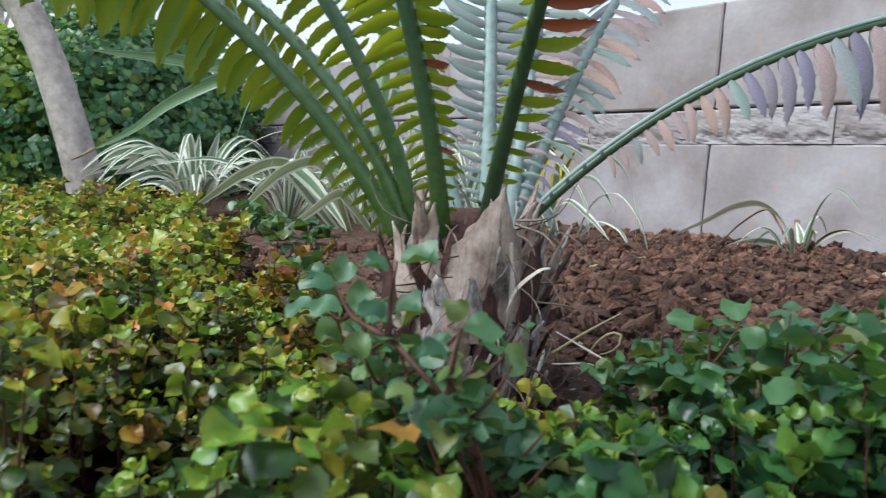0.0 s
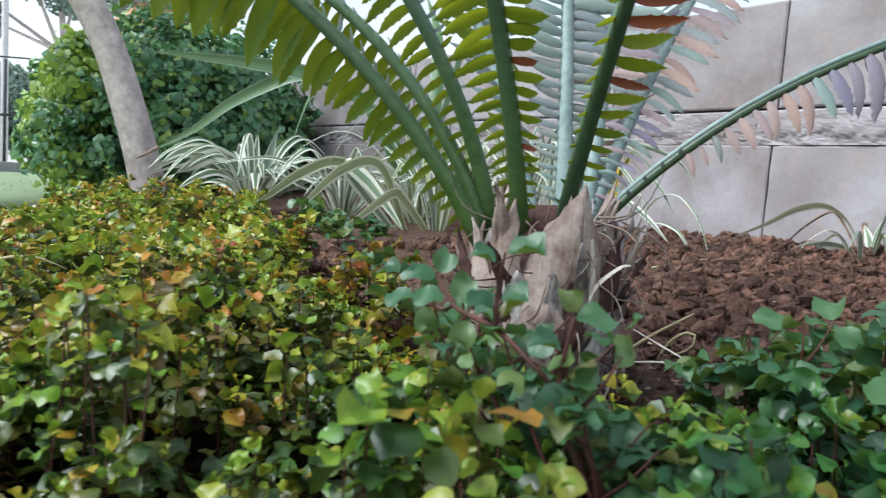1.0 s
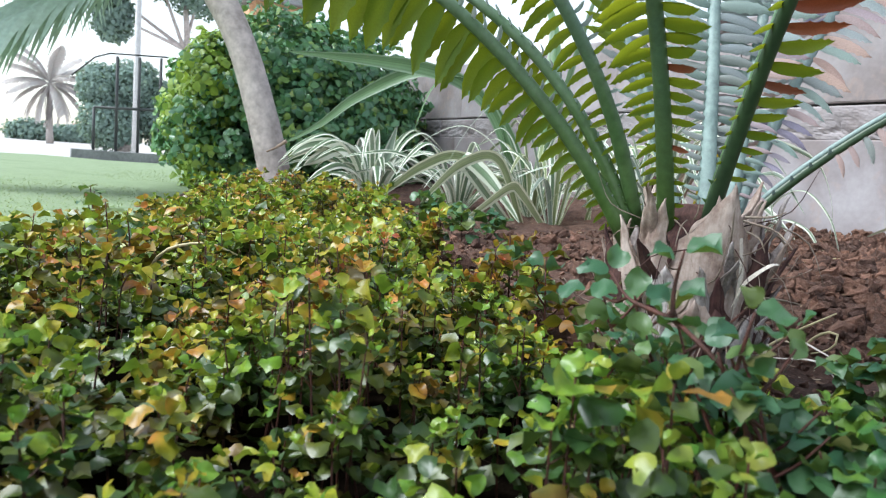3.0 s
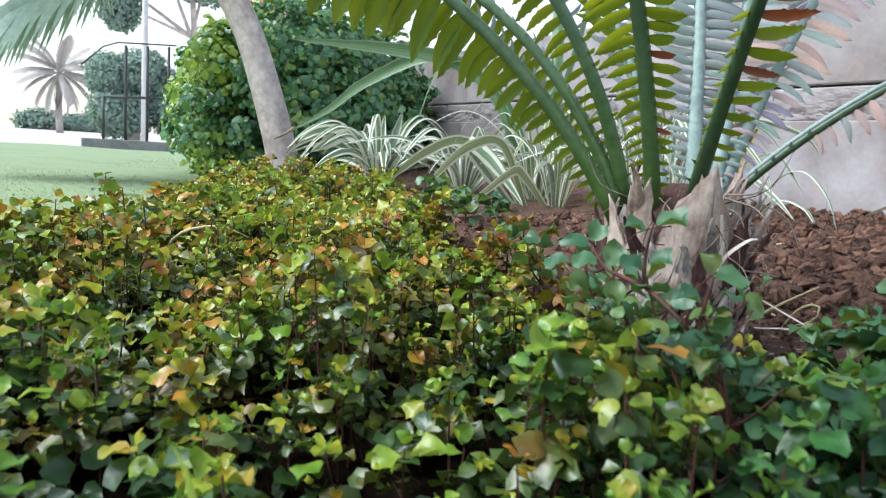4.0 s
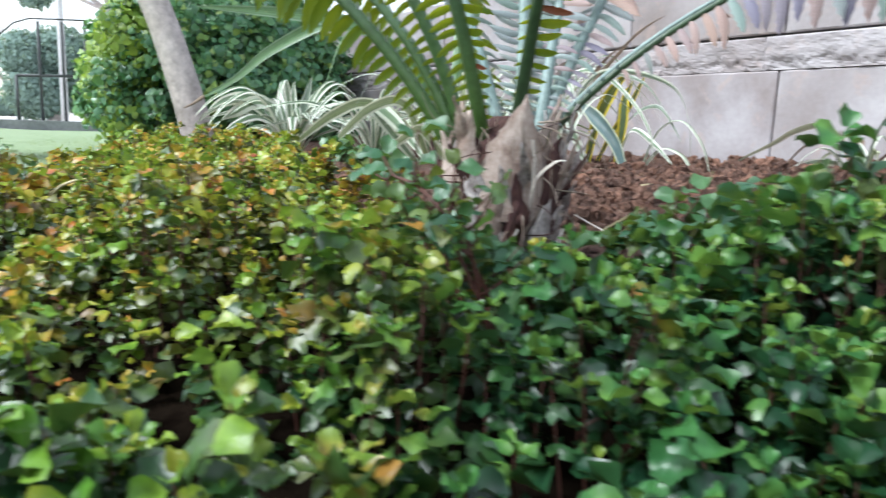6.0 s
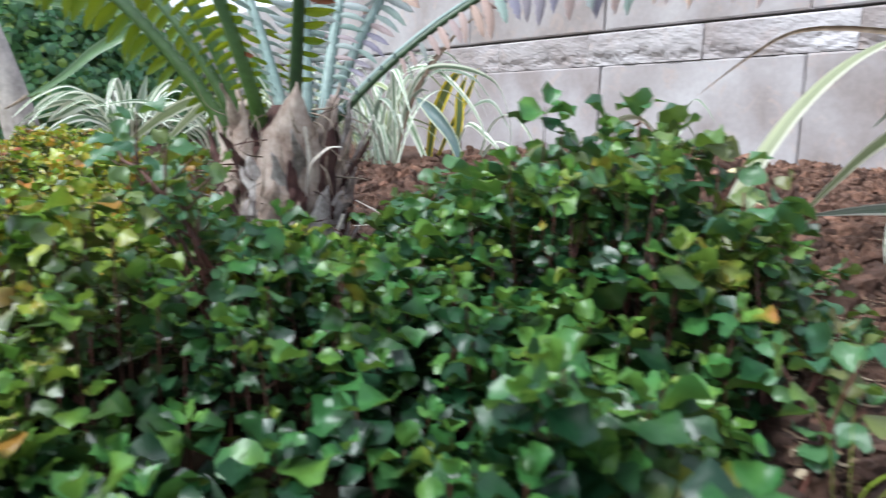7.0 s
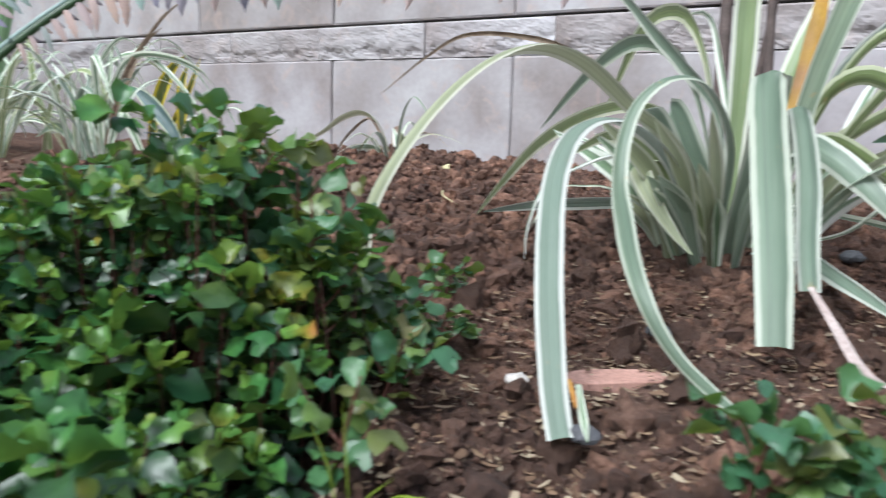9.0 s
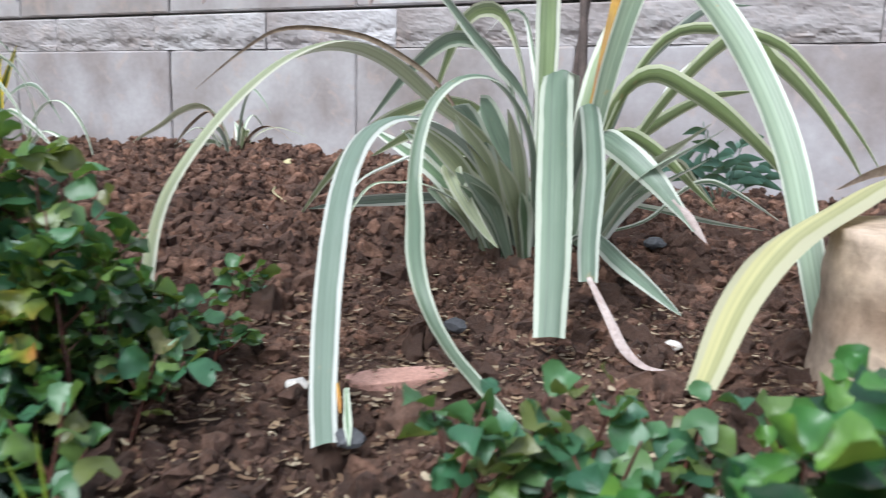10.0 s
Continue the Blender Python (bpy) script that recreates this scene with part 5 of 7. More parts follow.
def sprig(ctrl, count, size, label, seed, branches=3):
    """A taller shoot that stands clear of the mat: a red stem, side twigs, and round leaves in pairs along them."""
    q = random.Random(seed)
    pts = spline(ctrl, 24)
    t = thing("sprig", label, "sprig", tuple(pts[0]), group="taller shoots of the ground cover")
    part("stem", tube(ctrl, [0.0017, 0.0013, 0.0007], M_TWIG, "stem", 12, 6), t)
    rows = [pts]
    for b in range(branches):
        a, i = b * 2.3 + q.uniform(0, 1), 9 + 3 * b
        ln = q.uniform(0.025, 0.045)
        w = np.array([math.cos(a), math.sin(a), q.uniform(0.5, 1.1)])
        c = [pts[i], pts[i] + unit(w) * ln * 0.5, pts[i] + unit(w) * ln + np.array([0, 0, 0.006])]
        part("twig", tube(c, [0.0013, 0.0006], M_TWIG, "twig", 6, 5), t)
        rows.append(spline(c, 24))
    for k in range(count):
        line = rows[k % len(rows)]
        u = q.random() ** 0.6 if line is not pts else 0.35 + 0.65 * q.random() ** 0.7
        p0 = line[min(23, int(24 * u))]
        a = k * 2.4 + q.uniform(-0.5, 0.5)
        way = unit((math.cos(a), math.sin(a), q.uniform(-0.4, 0.9)))
        upv = unit((q.gauss(0, 0.45), q.gauss(0, 0.45), 1))
        side = unit(np.cross(upv, way))
        nor = np.cross(way, side)
        s = size * q.uniform(0.6, 1.15)
        p = p0 + way * 0.003
        m = Matrix(((way[0] * s, side[0] * s, nor[0] * s, p[0]), (way[1] * s, side[1] * s, nor[1] * s, p[1]), (way[2] * s, side[2] * s, nor[2] * s, p[2]), (0, 0, 0, 1)))
        part("leaf", SMALL_LEAVES[q.randrange(7)][("bronze_shoot_leaf" if "bronze" in label and k % 3 else "shoot_leaf")], t, "", m)


# the forked shoot that leans over the mat before the trunk: large round leaves on red stems
fork = thing("sprig", "forked red-stemmed shoot with large round green leaves", "sprig", (0.03, 0.40, 0.04), group="taller shoots of the ground cover")
for ctrl, rad in (([(0.03, 0.40, 0.04), (0.0, 0.362, 0.13), (-0.016, 0.349, 0.154), (-0.041, 0.347, 0.166)], (0.0018, 0.0017, 0.0014)), ([(-0.041, 0.347, 0.166), (-0.060, 0.347, 0.168), (-0.081, 0.349, 0.171), (-0.102, 0.352, 0.184)], (0.0018, 0.0013, 0.0007)), ([(-0.041, 0.347, 0.166), (-0.042, 0.347, 0.185), (-0.037, 0.346, 0.207)], (0.0016, 0.0012, 0.0007)),
                  ([(0.03, 0.39, 0.04), (0.006, 0.352, 0.13), (0.009, 0.348, 0.165), (0.013, 0.347, 0.182)], (0.0017, 0.0016, 0.0010)), ([(-0.081, 0.349, 0.171), (-0.096, 0.352, 0.165), (-0.125, 0.356, 0.168)], (0.0012, 0.0006))):
    part("stem", tube(ctrl, rad, M_TWIG, "stem", 12, 7), fork)
ACROSS, NEARER = np.array((0.655, 0.756, 0.0)), np.array((0.756, -0.655, 0.0))
for k, (foot, across, rise, near, size) in enumerate((((-0.040, 0.347, 0.205), 1.0, 0.35, 0.1, 0.025), ((0.010, 0.347, 0.181), 1.0, 0.25, 0.2, 0.022), ((0.004, 0.346, 0.152), 0.1, -0.8, 0.5, 0.024), ((-0.041, 0.347, 0.200), -0.9, 0.5, 0.2, 0.018), ((-0.042, 0.347, 0.180), 0.9, 0.4, 0.3, 0.019), ((-0.041, 0.347, 0.176), -0.8, 0.6, 0.3, 0.017),
                                                      ((-0.060, 0.347, 0.168), 0.2, 1.0, 0.3, 0.019), ((-0.064, 0.347, 0.168), -0.2, -0.9, 0.5, 0.018), ((-0.081, 0.349, 0.171), 0.5, 0.9, 0.2, 0.021), ((-0.086, 0.349, 0.173), -0.9, 0.3, 0.4, 0.020), ((-0.100, 0.352, 0.182), -0.8, 0.6, 0.1, 0.021), ((-0.102, 0.352, 0.184), 0.4, 1.0, 0.0, 0.018),
                                                      ((-0.110, 0.354, 0.166), -0.3, 0.9, 0.3, 0.019), ((-0.125, 0.356, 0.168), -0.9, 0.1, 0.3, 0.021), ((-0.118, 0.355, 0.166), 0.2, -0.9, 0.5, 0.018), ((0.008, 0.348, 0.165), -0.9, 0.5, 0.3, 0.018), ((0.007, 0.350, 0.150), 0.9, 0.2, 0.4, 0.017), ((-0.020, 0.348, 0.157), 0.7, 0.6, 0.4, 0.018), ((-0.012, 0.352, 0.146), -0.7, -0.4, 0.6, 0.018), ((0.013, 0.347, 0.182), -0.3, 1.0, 0.2, 0.014))):
    q = random.Random(200 + k)
    way = unit(ACROSS * across + np.array((0, 0, rise)) + NEARER * near)
    nor = unit(NEARER * q.uniform(0.3, 0.8) + np.array((0, 0, 0.75)) + ACROSS * q.uniform(-0.4, 0.4))
    side = unit(np.cross(nor, way))
    nor = np.cross(way, side)
    size *= 0.86
    p = np.array(foot) + way * 0.003
    part("leaf", SMALL_LEAVES[(0, 1, 5, 6)[k % 4]]["shoot_leaf"], fork, "", Matrix(((way[0] * size, side[0] * size, nor[0] * size, p[0]), (way[1] * size, side[1] * size, nor[1] * size, p[1]), (way[2] * size, side[2] * size, nor[2] * size, p[2]), (0, 0, 0, 1))))
for k, (x, y, top) in enumerate(((-0.045, 0.352, 0.172), (-0.085, 0.356, 0.180), (-0.118, 0.36, 0.176), (0.004, 0.352, 0.158), (-0.015, 0.36, 0.165), (-0.06, 0.36, 0.150))):
    sprig([(0.02 + 0.3 * x, y + 0.03, 0.04), (x + 0.012, y + 0.01, 0.75 * top), (x, y, top)], 22, 0.0155, "slender red-stemmed shoot with small round leaves", 240 + k, 4)
for k, (x, y, top) in enumerate(((-0.49, 0.54, 0.165), (-0.53, 0.58, 0.155), (-0.58, 0.63, 0.145), (-0.44, 0.55, 0.15), (-0.40, 0.53, 0.15), (-0.36, 0.50, 0.14))):
    sprig([(x + 0.01, y, 0.03), (x, y + 0.005, 0.6 * top), (x, y, top)], 18, 0.022, "bronze-leaved shoot beside the bare soil", 50 + k, 3)
for k, (x, y, top) in enumerate(((-0.05, 0.41, 0.125), (-0.02, 0.42, 0.12), (-0.10, 0.42, 0.125), (0.03, 0.40, 0.115), (-0.17, 0.445, 0.135), (-0.14, 0.44, 0.12), (0.0, 0.43, 0.105), (0.05, 0.42, 0.11), (-0.20, 0.43, 0.14))):
    sprig([(x + 0.02, y - 0.01, 0.03), (x + 0.01, y, 0.6 * top), (x, y, top)], 24, 0.019, "leafy red-stemmed shoot before the cycad trunk", 80 + k)
for k, (x, y, top) in enumerate(((0.20, 0.645, 0.218), (0.16, 0.66, 0.208), (0.235, 0.63, 0.20), (0.12, 0.63, 0.19), (0.26, 0.66, 0.18), (0.19, 0.60, 0.185), (0.07, 0.61, 0.17), (0.29, 0.64, 0.16), (0.18, 0.69, 0.2), (0.22, 0.67, 0.21), (0.045, 0.62, 0.175), (0.02, 0.68, 0.168), (-0.03, 0.66, 0.148), (-0.05, 0.62, 0.145), (0.0, 0.60, 0.155), (-0.08, 0.62, 0.112), (0.08, 0.68, 0.175))):
    sprig([(x + 0.01, y, 0.03), (x, y + 0.005, 0.6 * top), (x, y, top)], 36, 0.023, "tall leafy shoot above the ground cover", 10 + k, 4)
for k, (x, y, top) in enumerate(((0.33, 0.77, 0.075), (0.29, 0.74, 0.085), (0.32, 0.71, 0.075), (0.27, 0.88, 0.075), (0.30, 0.67, 0.09), (0.355, 0.66, 0.07), (0.28, 0.77, 0.08), (0.40, 0.55, 0.085), (0.59, 0.610, 0.095), (0.612, 0.646, 0.09), (0.607, 0.62, 0.07), (0.645, 0.655, 0.095), (0.69, 0.67, 0.095), (0.75, 0.66, 0.10), (0.66, 0.62, 0.085), (0.82, 0.66, 0.10), (0.90, 0.65, 0.10))):
    sprig([(x - 0.02, y - 0.01, 0.0), (x - 0.01, y, 0.6 * top), (x, y, top)], 24, 0.018, "low green shoot at the edge of the bare soil", 30 + k, 2)

for k, (x, y, top) in enumerate(((-1.50, 0.93, 0.17), (-1.44, 0.97, 0.16), (-1.53, 0.98, 0.15), (-1.40, 1.00, 0.14), (-1.30, 0.92, 0.15), (-1.22, 0.98, 0.14), (-1.62, 1.03, 0.15), (-1.15, 0.86, 0.14), (-1.34, 1.08, 0.13))):
    sprig([(x + 0.01, y, 0.05), (x, y + 0.005, 0.7 * top), (x, y, top)], 18, 0.034, "bright green weed at the back edge of the mat", 70 + k, 2)
for k, (x, y, top) in enumerate(((-1.38, 0.11, 0.15), (-1.43, 0.12, 0.135), (-1.25, 0.10, 0.13), (-0.771, 0.096, 0.165), (-0.80, 0.125, 0.15), (-0.74, 0.07, 0.14), (-0.70, 0.20, 0.135))):
    sprig([(x + 0.01, y, 0.03), (x, y + 0.005, 0.6 * top), (x, y, top)], 18, 0.022, "bronze-leaved shoot above the edge of the mat", 60 + k, 2)

# ---- strap-leaved plants ----


def strap_plant(label, at, leaves, group="strap-leaved plants in the bed"):
    """leaves: rows of (control places, width, material, options)."""
    t = thing("strap_leaf_plant", label, "plant", at, group=group)
    for ctrl, width, material, extra in leaves:
        part("leaf", blade(ctrl, width, material, **{**extra, "n": 2 * extra.get("n", 18)}), t, {"withered_orange_leaf": "withered orange-brown leaf", "dry_leaf": "dry brown leaf", "pinkish_withered_tip": "pinkish withered leaf tip"}.get(material.name, ""))
    return t


S, L, Wh, K = M_STRAP, M_STRAP_LIME, M_STRAP_WHITE, M_STRAP_DARK
BIG = [
    ([(0.446, 1.283, 0.05), (0.408, 1.23, 0.14), (0.380, 1.18, 0.178), (0.372, 1.157, 0.172), (0.392, 1.143, 0.138), (0.424, 1.128, 0.10), (0.45, 1.118, 0.076)], 0.026, M_STRAP_OLIVE, {"face": (0.9, 0.2, 0.1)}),
    ([(0.503, 1.303, 0.068), (0.53, 1.31, 0.17), (0.565, 1.305, 0.212), (0.617, 1.289, 0.187), (0.659, 1.265, 0.151), (0.691, 1.25, 0.123)], 0.022, L, {"face": (0.2, -0.5, 0.8), "taper": 0.35}),
    ([(0.53, 1.315, 0.07), (0.60, 1.325, 0.095), (0.644, 1.322, 0.138), (0.675, 1.325, 0.154), (0.711, 1.326, 0.142), (0.769, 1.33, 0.107)], 0.009, Wh, {"face": (0.2, -0.5, 0.8)}),
    ([(0.446, 1.284, 0.082), (0.403, 1.207, 0.196), (0.359, 1.153, 0.244), (0.315, 1.097, 0.293), (0.273, 1.05, 0.307), (0.234, 0.995, 0.283), (0.205, 0.935, 0.231), (0.189, 0.874, 0.164), (0.181, 0.850, 0.112), (0.212, 0.80, 0.055)], 0.031, M_STRAP_OLIVE, {"cut": 0.2, "face": (0.95, -0.35, 0.25), "n": 26}),
    ([(0.42, 1.275, 0.081), (0.413, 1.153, 0.173), (0.39, 1.063, 0.218), (0.368, 0.998, 0.225), (0.357, 0.948, 0.207), (0.366, 0.886, 0.162), (0.399, 0.803, 0.093), (0.432, 0.737, 0.035), (0.453, 0.702, 0.008)], 0.0245, S, {"cut": 0.25, "face": (1, 0.05, 0), "n": 26, "taper": 0.1}),
    ([(0.453, 1.287, 0.082), (0.475, 1.16, 0.20), (0.458, 1.085, 0.262), (0.43, 1.035, 0.270), (0.404, 1.013, 0.245), (0.397, 0.99, 0.205), (0.403, 0.965, 0.162), (0.423, 0.922, 0.132), (0.445, 0.872, 0.108), (0.464, 0.842, 0.085), (0.482, 0.83, 0.060), (0.503, 0.82, 0.040), (0.524, 0.805, 0.030), (0.55, 0.776, 0.025), (0.577, 0.742, 0.027), (0.597, 0.712, 0.034)], 0.0185, S, {"face": (0.8, -0.6, 0), "n": 34, "turn": 30}),
    ([(0.46, 1.282, 0.043), (0.501, 1.178, 0.196), (0.517, 1.125, 0.273), (0.514, 1.112, 0.279), (0.513, 1.101, 0.266), (0.533, 1.019, 0.179), (0.55, 0.949, 0.105), (0.562, 0.891, 0.044)], 0.036, S, {"cut": 0.25, "face": (1, 0.1, 0), "n": 30}),
    ([(0.456, 1.282, 0.051), (0.461, 1.28, 0.193), (0.462, 1.277, 0.298), (0.461, 1.275, 0.384), (0.47, 1.25, 0.47), (0.49, 1.20, 0.52), (0.51, 1.12, 0.53)], 0.032, M_STRAP_MID, {"face": (1, 0.1, 0)}),
    ([(0.484, 1.296, 0.067), (0.521, 1.204, 0.183), (0.539, 1.158, 0.24), (0.545, 1.148, 0.237), (0.562, 1.086, 0.177), (0.572, 1.013, 0.114), (0.58, 0.972, 0.078)], 0.024, S, {"cut": 0.25, "face": (1, 0.2, 0)}),
    ([(0.452, 0.735, 0.036), (0.463, 0.716, 0.022), (0.472, 0.702, 0.010)], 0.006, Wh, {"face": (1, 0.05, 0), "n": 5}),
    ([(0.4455, 0.7335, 0.039), (0.452, 0.724, 0.033), (0.459, 0.7135, 0.026)], 0.003, M_ORANGE, {"face": (1, 0.05, 0), "n": 5}),
    ([(0.640, 1.1855, 0.1400), (0.660, 1.1765, 0.1195), (0.682, 1.166, 0.094)], 0.014, M_TIP, {"face": (0.45, 0.2, 0.85), "n": 6, "taper": 0.6}),
    ([(0.580, 0.974, 0.082), (0.604, 0.942, 0.055), (0.622, 0.920, 0.034), (0.640, 0.915, 0.022), (0.660, 0.907, 0.024)], 0.009, M_TIP, {"face": (0.7, 0.5, 0.4)}),
    ([(0.494, 1.303, 0.083), (0.51, 1.313, 0.178), (0.526, 1.321, 0.256), (0.536, 1.329, 0.332), (0.542, 1.334, 0.398), (0.548, 1.34, 0.48)], 0.023, M_ORANGE, {"face": (1, -0.3, 0)}),
    ([(0.503, 1.303, 0.068), (0.527, 1.259, 0.181), (0.56, 1.21, 0.312), (0.595, 1.181, 0.395), (0.639, 1.171, 0.385), (0.689, 1.139, 0.324), (0.726, 1.102, 0.256), (0.749, 1.068, 0.197), (0.763, 1.035, 0.14), (0.785, 0.98, 0.04)], 0.029, M_STRAP_SOFT, {"cut": 0.25, "face": (0.85, -0.3, 0.45), "n": 26}),
    ([(0.494, 1.303, 0.083), (0.51, 1.285, 0.17), (0.541, 1.25, 0.207), (0.574, 1.22, 0.195), (0.611, 1.20, 0.167), (0.640, 1.185, 0.138), (0.668, 1.172, 0.108)], 0.032, S, {"taper": 0.3, "blunt": 0.2, "face": (0.45, 0.2, 0.85)}),
    ([(0.503, 1.303, 0.068), (0.538, 1.378, 0.21), (0.566, 1.429, 0.301), (0.615, 1.479, 0.367), (0.659, 1.518, 0.405), (0.716, 1.555, 0.413)], 0.024, S, {"face": (0.0, -0.45, 0.9)}),
    ([(0.494, 1.303, 0.083), (0.546, 1.303, 0.241), (0.593, 1.309, 0.291), (0.651, 1.309, 0.268), (0.709, 1.303, 0.226), (0.766, 1.291, 0.169), (0.80, 1.28, 0.12)], 0.027, L, {"face": (0.0, -0.45, 0.9)}),
    ([(0.503, 1.303, 0.068), (0.55, 1.36, 0.178), (0.606, 1.404, 0.232), (0.664, 1.443, 0.267), (0.729, 1.48, 0.28)], 0.028, L, {"face": (0.0, -0.45, 0.9), "taper": 0.5}),
    ([(0.503, 1.303, 0.068), (0.553, 1.306, 0.241), (0.61, 1.316, 0.337), (0.678, 1.325, 0.349), (0.747, 1.328, 0.329), (0.796, 1.321, 0.281), (0.844, 1.309, 0.22), (0.872, 1.298, 0.174)], 0.016, L, {"face": (0.0, -0.45, 0.9)}),
    ([(0.503, 1.303, 0.068), (0.526, 1.313, 0.12), (0.605, 1.328, 0.112), (0.68, 1.341, 0.098), (0.753, 1.353, 0.09)], 0.018, Wh, {"face": (0.1, -0.8, 0.5)}),
    ([(0.496, 1.299, 0.06), (0.537, 1.235, 0.086), (0.594, 1.121, 0.072), (0.665, 0.985, 0.052)], 0.026, S, {"face": (0.8, 0.5, 0.2)}),
    ([(0.406, 1.267, 0.065), (0.369, 1.274, 0.105), (0.326, 1.274, 0.116), (0.248, 1.267, 0.110), (0.186, 1.262, 0.102), (0.108, 1.255, 0.086)], 0.024, S, {"face": (0, -0.6, 0.8)}),
    ([(0.42, 1.275, 0.081), (0.382, 1.226, 0.172), (0.334, 1.181, 0.184), (0.298, 1.138, 0.168), (0.27, 1.1, 0.144), (0.266, 1.064, 0.096), (0.275, 1.04, 0.06)], 0.018, Wh, {"face": (0.6, -0.6, 0.3)}),
    ([(0.426, 1.271, 0.05), (0.411, 1.243, 0.116), (0.394, 1.212, 0.184), (0.377, 1.187, 0.234), (0.366, 1.176, 0.240)], 0.040, S, {"cut": 0.25, "face": (1, 0.2, 0)}),
    ([(0.454, 1.285, 0.067), (0.435, 1.267, 0.138), (0.41, 1.247, 0.199), (0.393, 1.233, 0.243), (0.386, 1.229, 0.247)], 0.034, S, {"cut": 0.25, "face": (0.9, 0.4, 0)}),
    ([(0.442, 1.283, 0.082), (0.377, 1.314, 0.221), (0.317, 1.311, 0.252), (0.251, 1.297, 0.238), (0.186, 1.28, 0.195), (0.132, 1.265, 0.13), (0.094, 1.254, 0.075)], 0.022, L, {"face": (0.0, -0.45, 0.9), "n": 24}),
    ([(0.446, 1.284, 0.082), (0.411, 1.346, 0.222), (0.361, 1.383, 0.323), (0.291, 1.387, 0.351), (0.223, 1.382, 0.306), (0.145, 1.379, 0.216)], 0.026, S, {"face": (0.0, -0.45, 0.9)}),
    ([(0.458, 1.286, 0.067), (0.407, 1.382, 0.281), (0.367, 1.419, 0.377), (0.328, 1.424, 0.4), (0.287, 1.422, 0.37), (0.234, 1.431, 0.246)], 0.028, L, {"face": (0.0, -0.45, 0.9)}),
    ([(0.466, 1.289, 0.067), (0.427, 1.346, 0.239), (0.369, 1.358, 0.312), (0.321, 1.365, 0.362), (0.262, 1.373, 0.423), (0.196, 1.371, 0.458)], 0.026, S, {"face": (0.0, -0.45, 0.9)}),
    ([(0.466, 1.289, 0.067), (0.447, 1.359, 0.199), (0.409, 1.42, 0.326), (0.385, 1.449, 0.389), (0.357, 1.452, 0.399), (0.32, 1.454, 0.365)], 0.024, Wh, {"face": (0.5, -0.8, 0.2)}),
    ([(0.495, 1.3, 0.068), (0.501, 1.388, 0.258), (0.531, 1.463, 0.396), (0.56, 1.52, 0.5)], 0.032, M_STRAP_MID, {"face": (0.9, -0.3, 0.1)}),
    ([(0.495, 1.3, 0.068), (0.548, 1.405, 0.135), (0.582, 1.51, 0.219), (0.614, 1.614, 0.306), (0.654, 1.693, 0.355), (0.701, 1.758, 0.371)], 0.024, Wh, {"face": (0.8, -0.5, 0.3)}),
    ([(0.525, 1.311, 0.069), (0.589, 1.401, 0.146), (0.624, 1.441, 0.17), (0.655, 1.47, 0.14), (0.691, 1.5, 0.10)], 0.026, L, {"face": (0.6, -0.5, 0.5)}),
    ([(0.451, 1.282, 0.059), (0.416, 1.222, 0.14), (0.371, 1.165, 0.192), (0.34, 1.128, 0.209), (0.30, 1.08, 0.18)], 0.024, L, {"face": (0.0, -0.45, 0.9)}),
    ([(0.524, 1.314, 0.084), (0.60, 1.345, 0.24), (0.693, 1.373, 0.345), (0.745, 1.374, 0.313), (0.797, 1.373, 0.262), (0.843, 1.365, 0.198), (0.865, 1.363, 0.16)], 0.024, L, {"face": (0.0, -0.45, 0.9)}),
    ([(0.392, 1.275, 0.10), (0.326, 1.286, 0.251), (0.231, 1.277, 0.325), (0.157, 1.262, 0.348), (0.075, 1.241, 0.35), (0.019, 1.222, 0.318), (-0.048, 1.196, 0.26)], 0.013, M_DRYLEAF, {"face": (0.0, -0.45, 0.9), "taper": 0.8, "n": 24}),
    ([(0.405, 1.269, 0.081), (0.34, 1.18, 0.138), (0.308, 1.133, 0.146), (0.286, 1.098, 0.14), (0.265, 1.067, 0.09)], 0.012, Wh, {}),
]
strap_plant("large strap-leaved plant with cream-edged arching leaves in soil", (0.46, 1.29, 0.05), BIG)
# inner leaves close round the foot of the large plant
rr = random.Random(3)
inner = []
for k in range(30):
    a, ln = (rr.uniform(0, 6.28) if k % 2 else rr.uniform(3.0, 5.0)), rr.uniform(0.08, 0.19)
    f = (0.46 + 0.075 * math.cos(a), 1.28 + 0.075 * math.sin(a), 0.05)
    d = rr.uniform(0.5, 1.05)
    inner.append(([f, (f[0] + math.cos(a) * ln * d * 0.4, f[1] + math.sin(a) * ln * d * 0.4, f[2] + ln * 0.6), (f[0] + math.cos(a) * ln * d, f[1] + math.sin(a) * ln * d, f[2] + ln)], 0.026, (Wh, M_STRAP_OLIVE, M_STRAP_SOFT)[k % 3], {"n": 10, "face": (math.sin(a) * 0.4 + 0.7, 0.5, 0.2)}))
strap_plant("young cream-edged leaves round the foot of the large plant", (0.47, 1.30, 0.05), inner)
for ctrl, rad in (([(0.40, 1.55, 0.07), (0.39, 1.56, 0.25), (0.385, 1.57, 0.50)], 0.012), ([(0.42, 1.60, 0.07), (0.44, 1.60, 0.3), (0.47, 1.6, 0.55)], 0.007), ([(0.47, 1.56, 0.07), (0.46, 1.57, 0.3), (0.45, 1.58, 0.5)], 0.009)):
    t = thing("dead_stalk", "dark brown dead stalk standing behind the leaves", "stalk", ctrl[0], group="dead stalks")
    part("stalk", tube(ctrl, [rad, rad * 0.9, rad * 0.7], plain("dark_stalk", [(0.07, 0.05, 0.045), (0.14, 0.1, 0.09)], 30), "stalk", 10, 8), t)

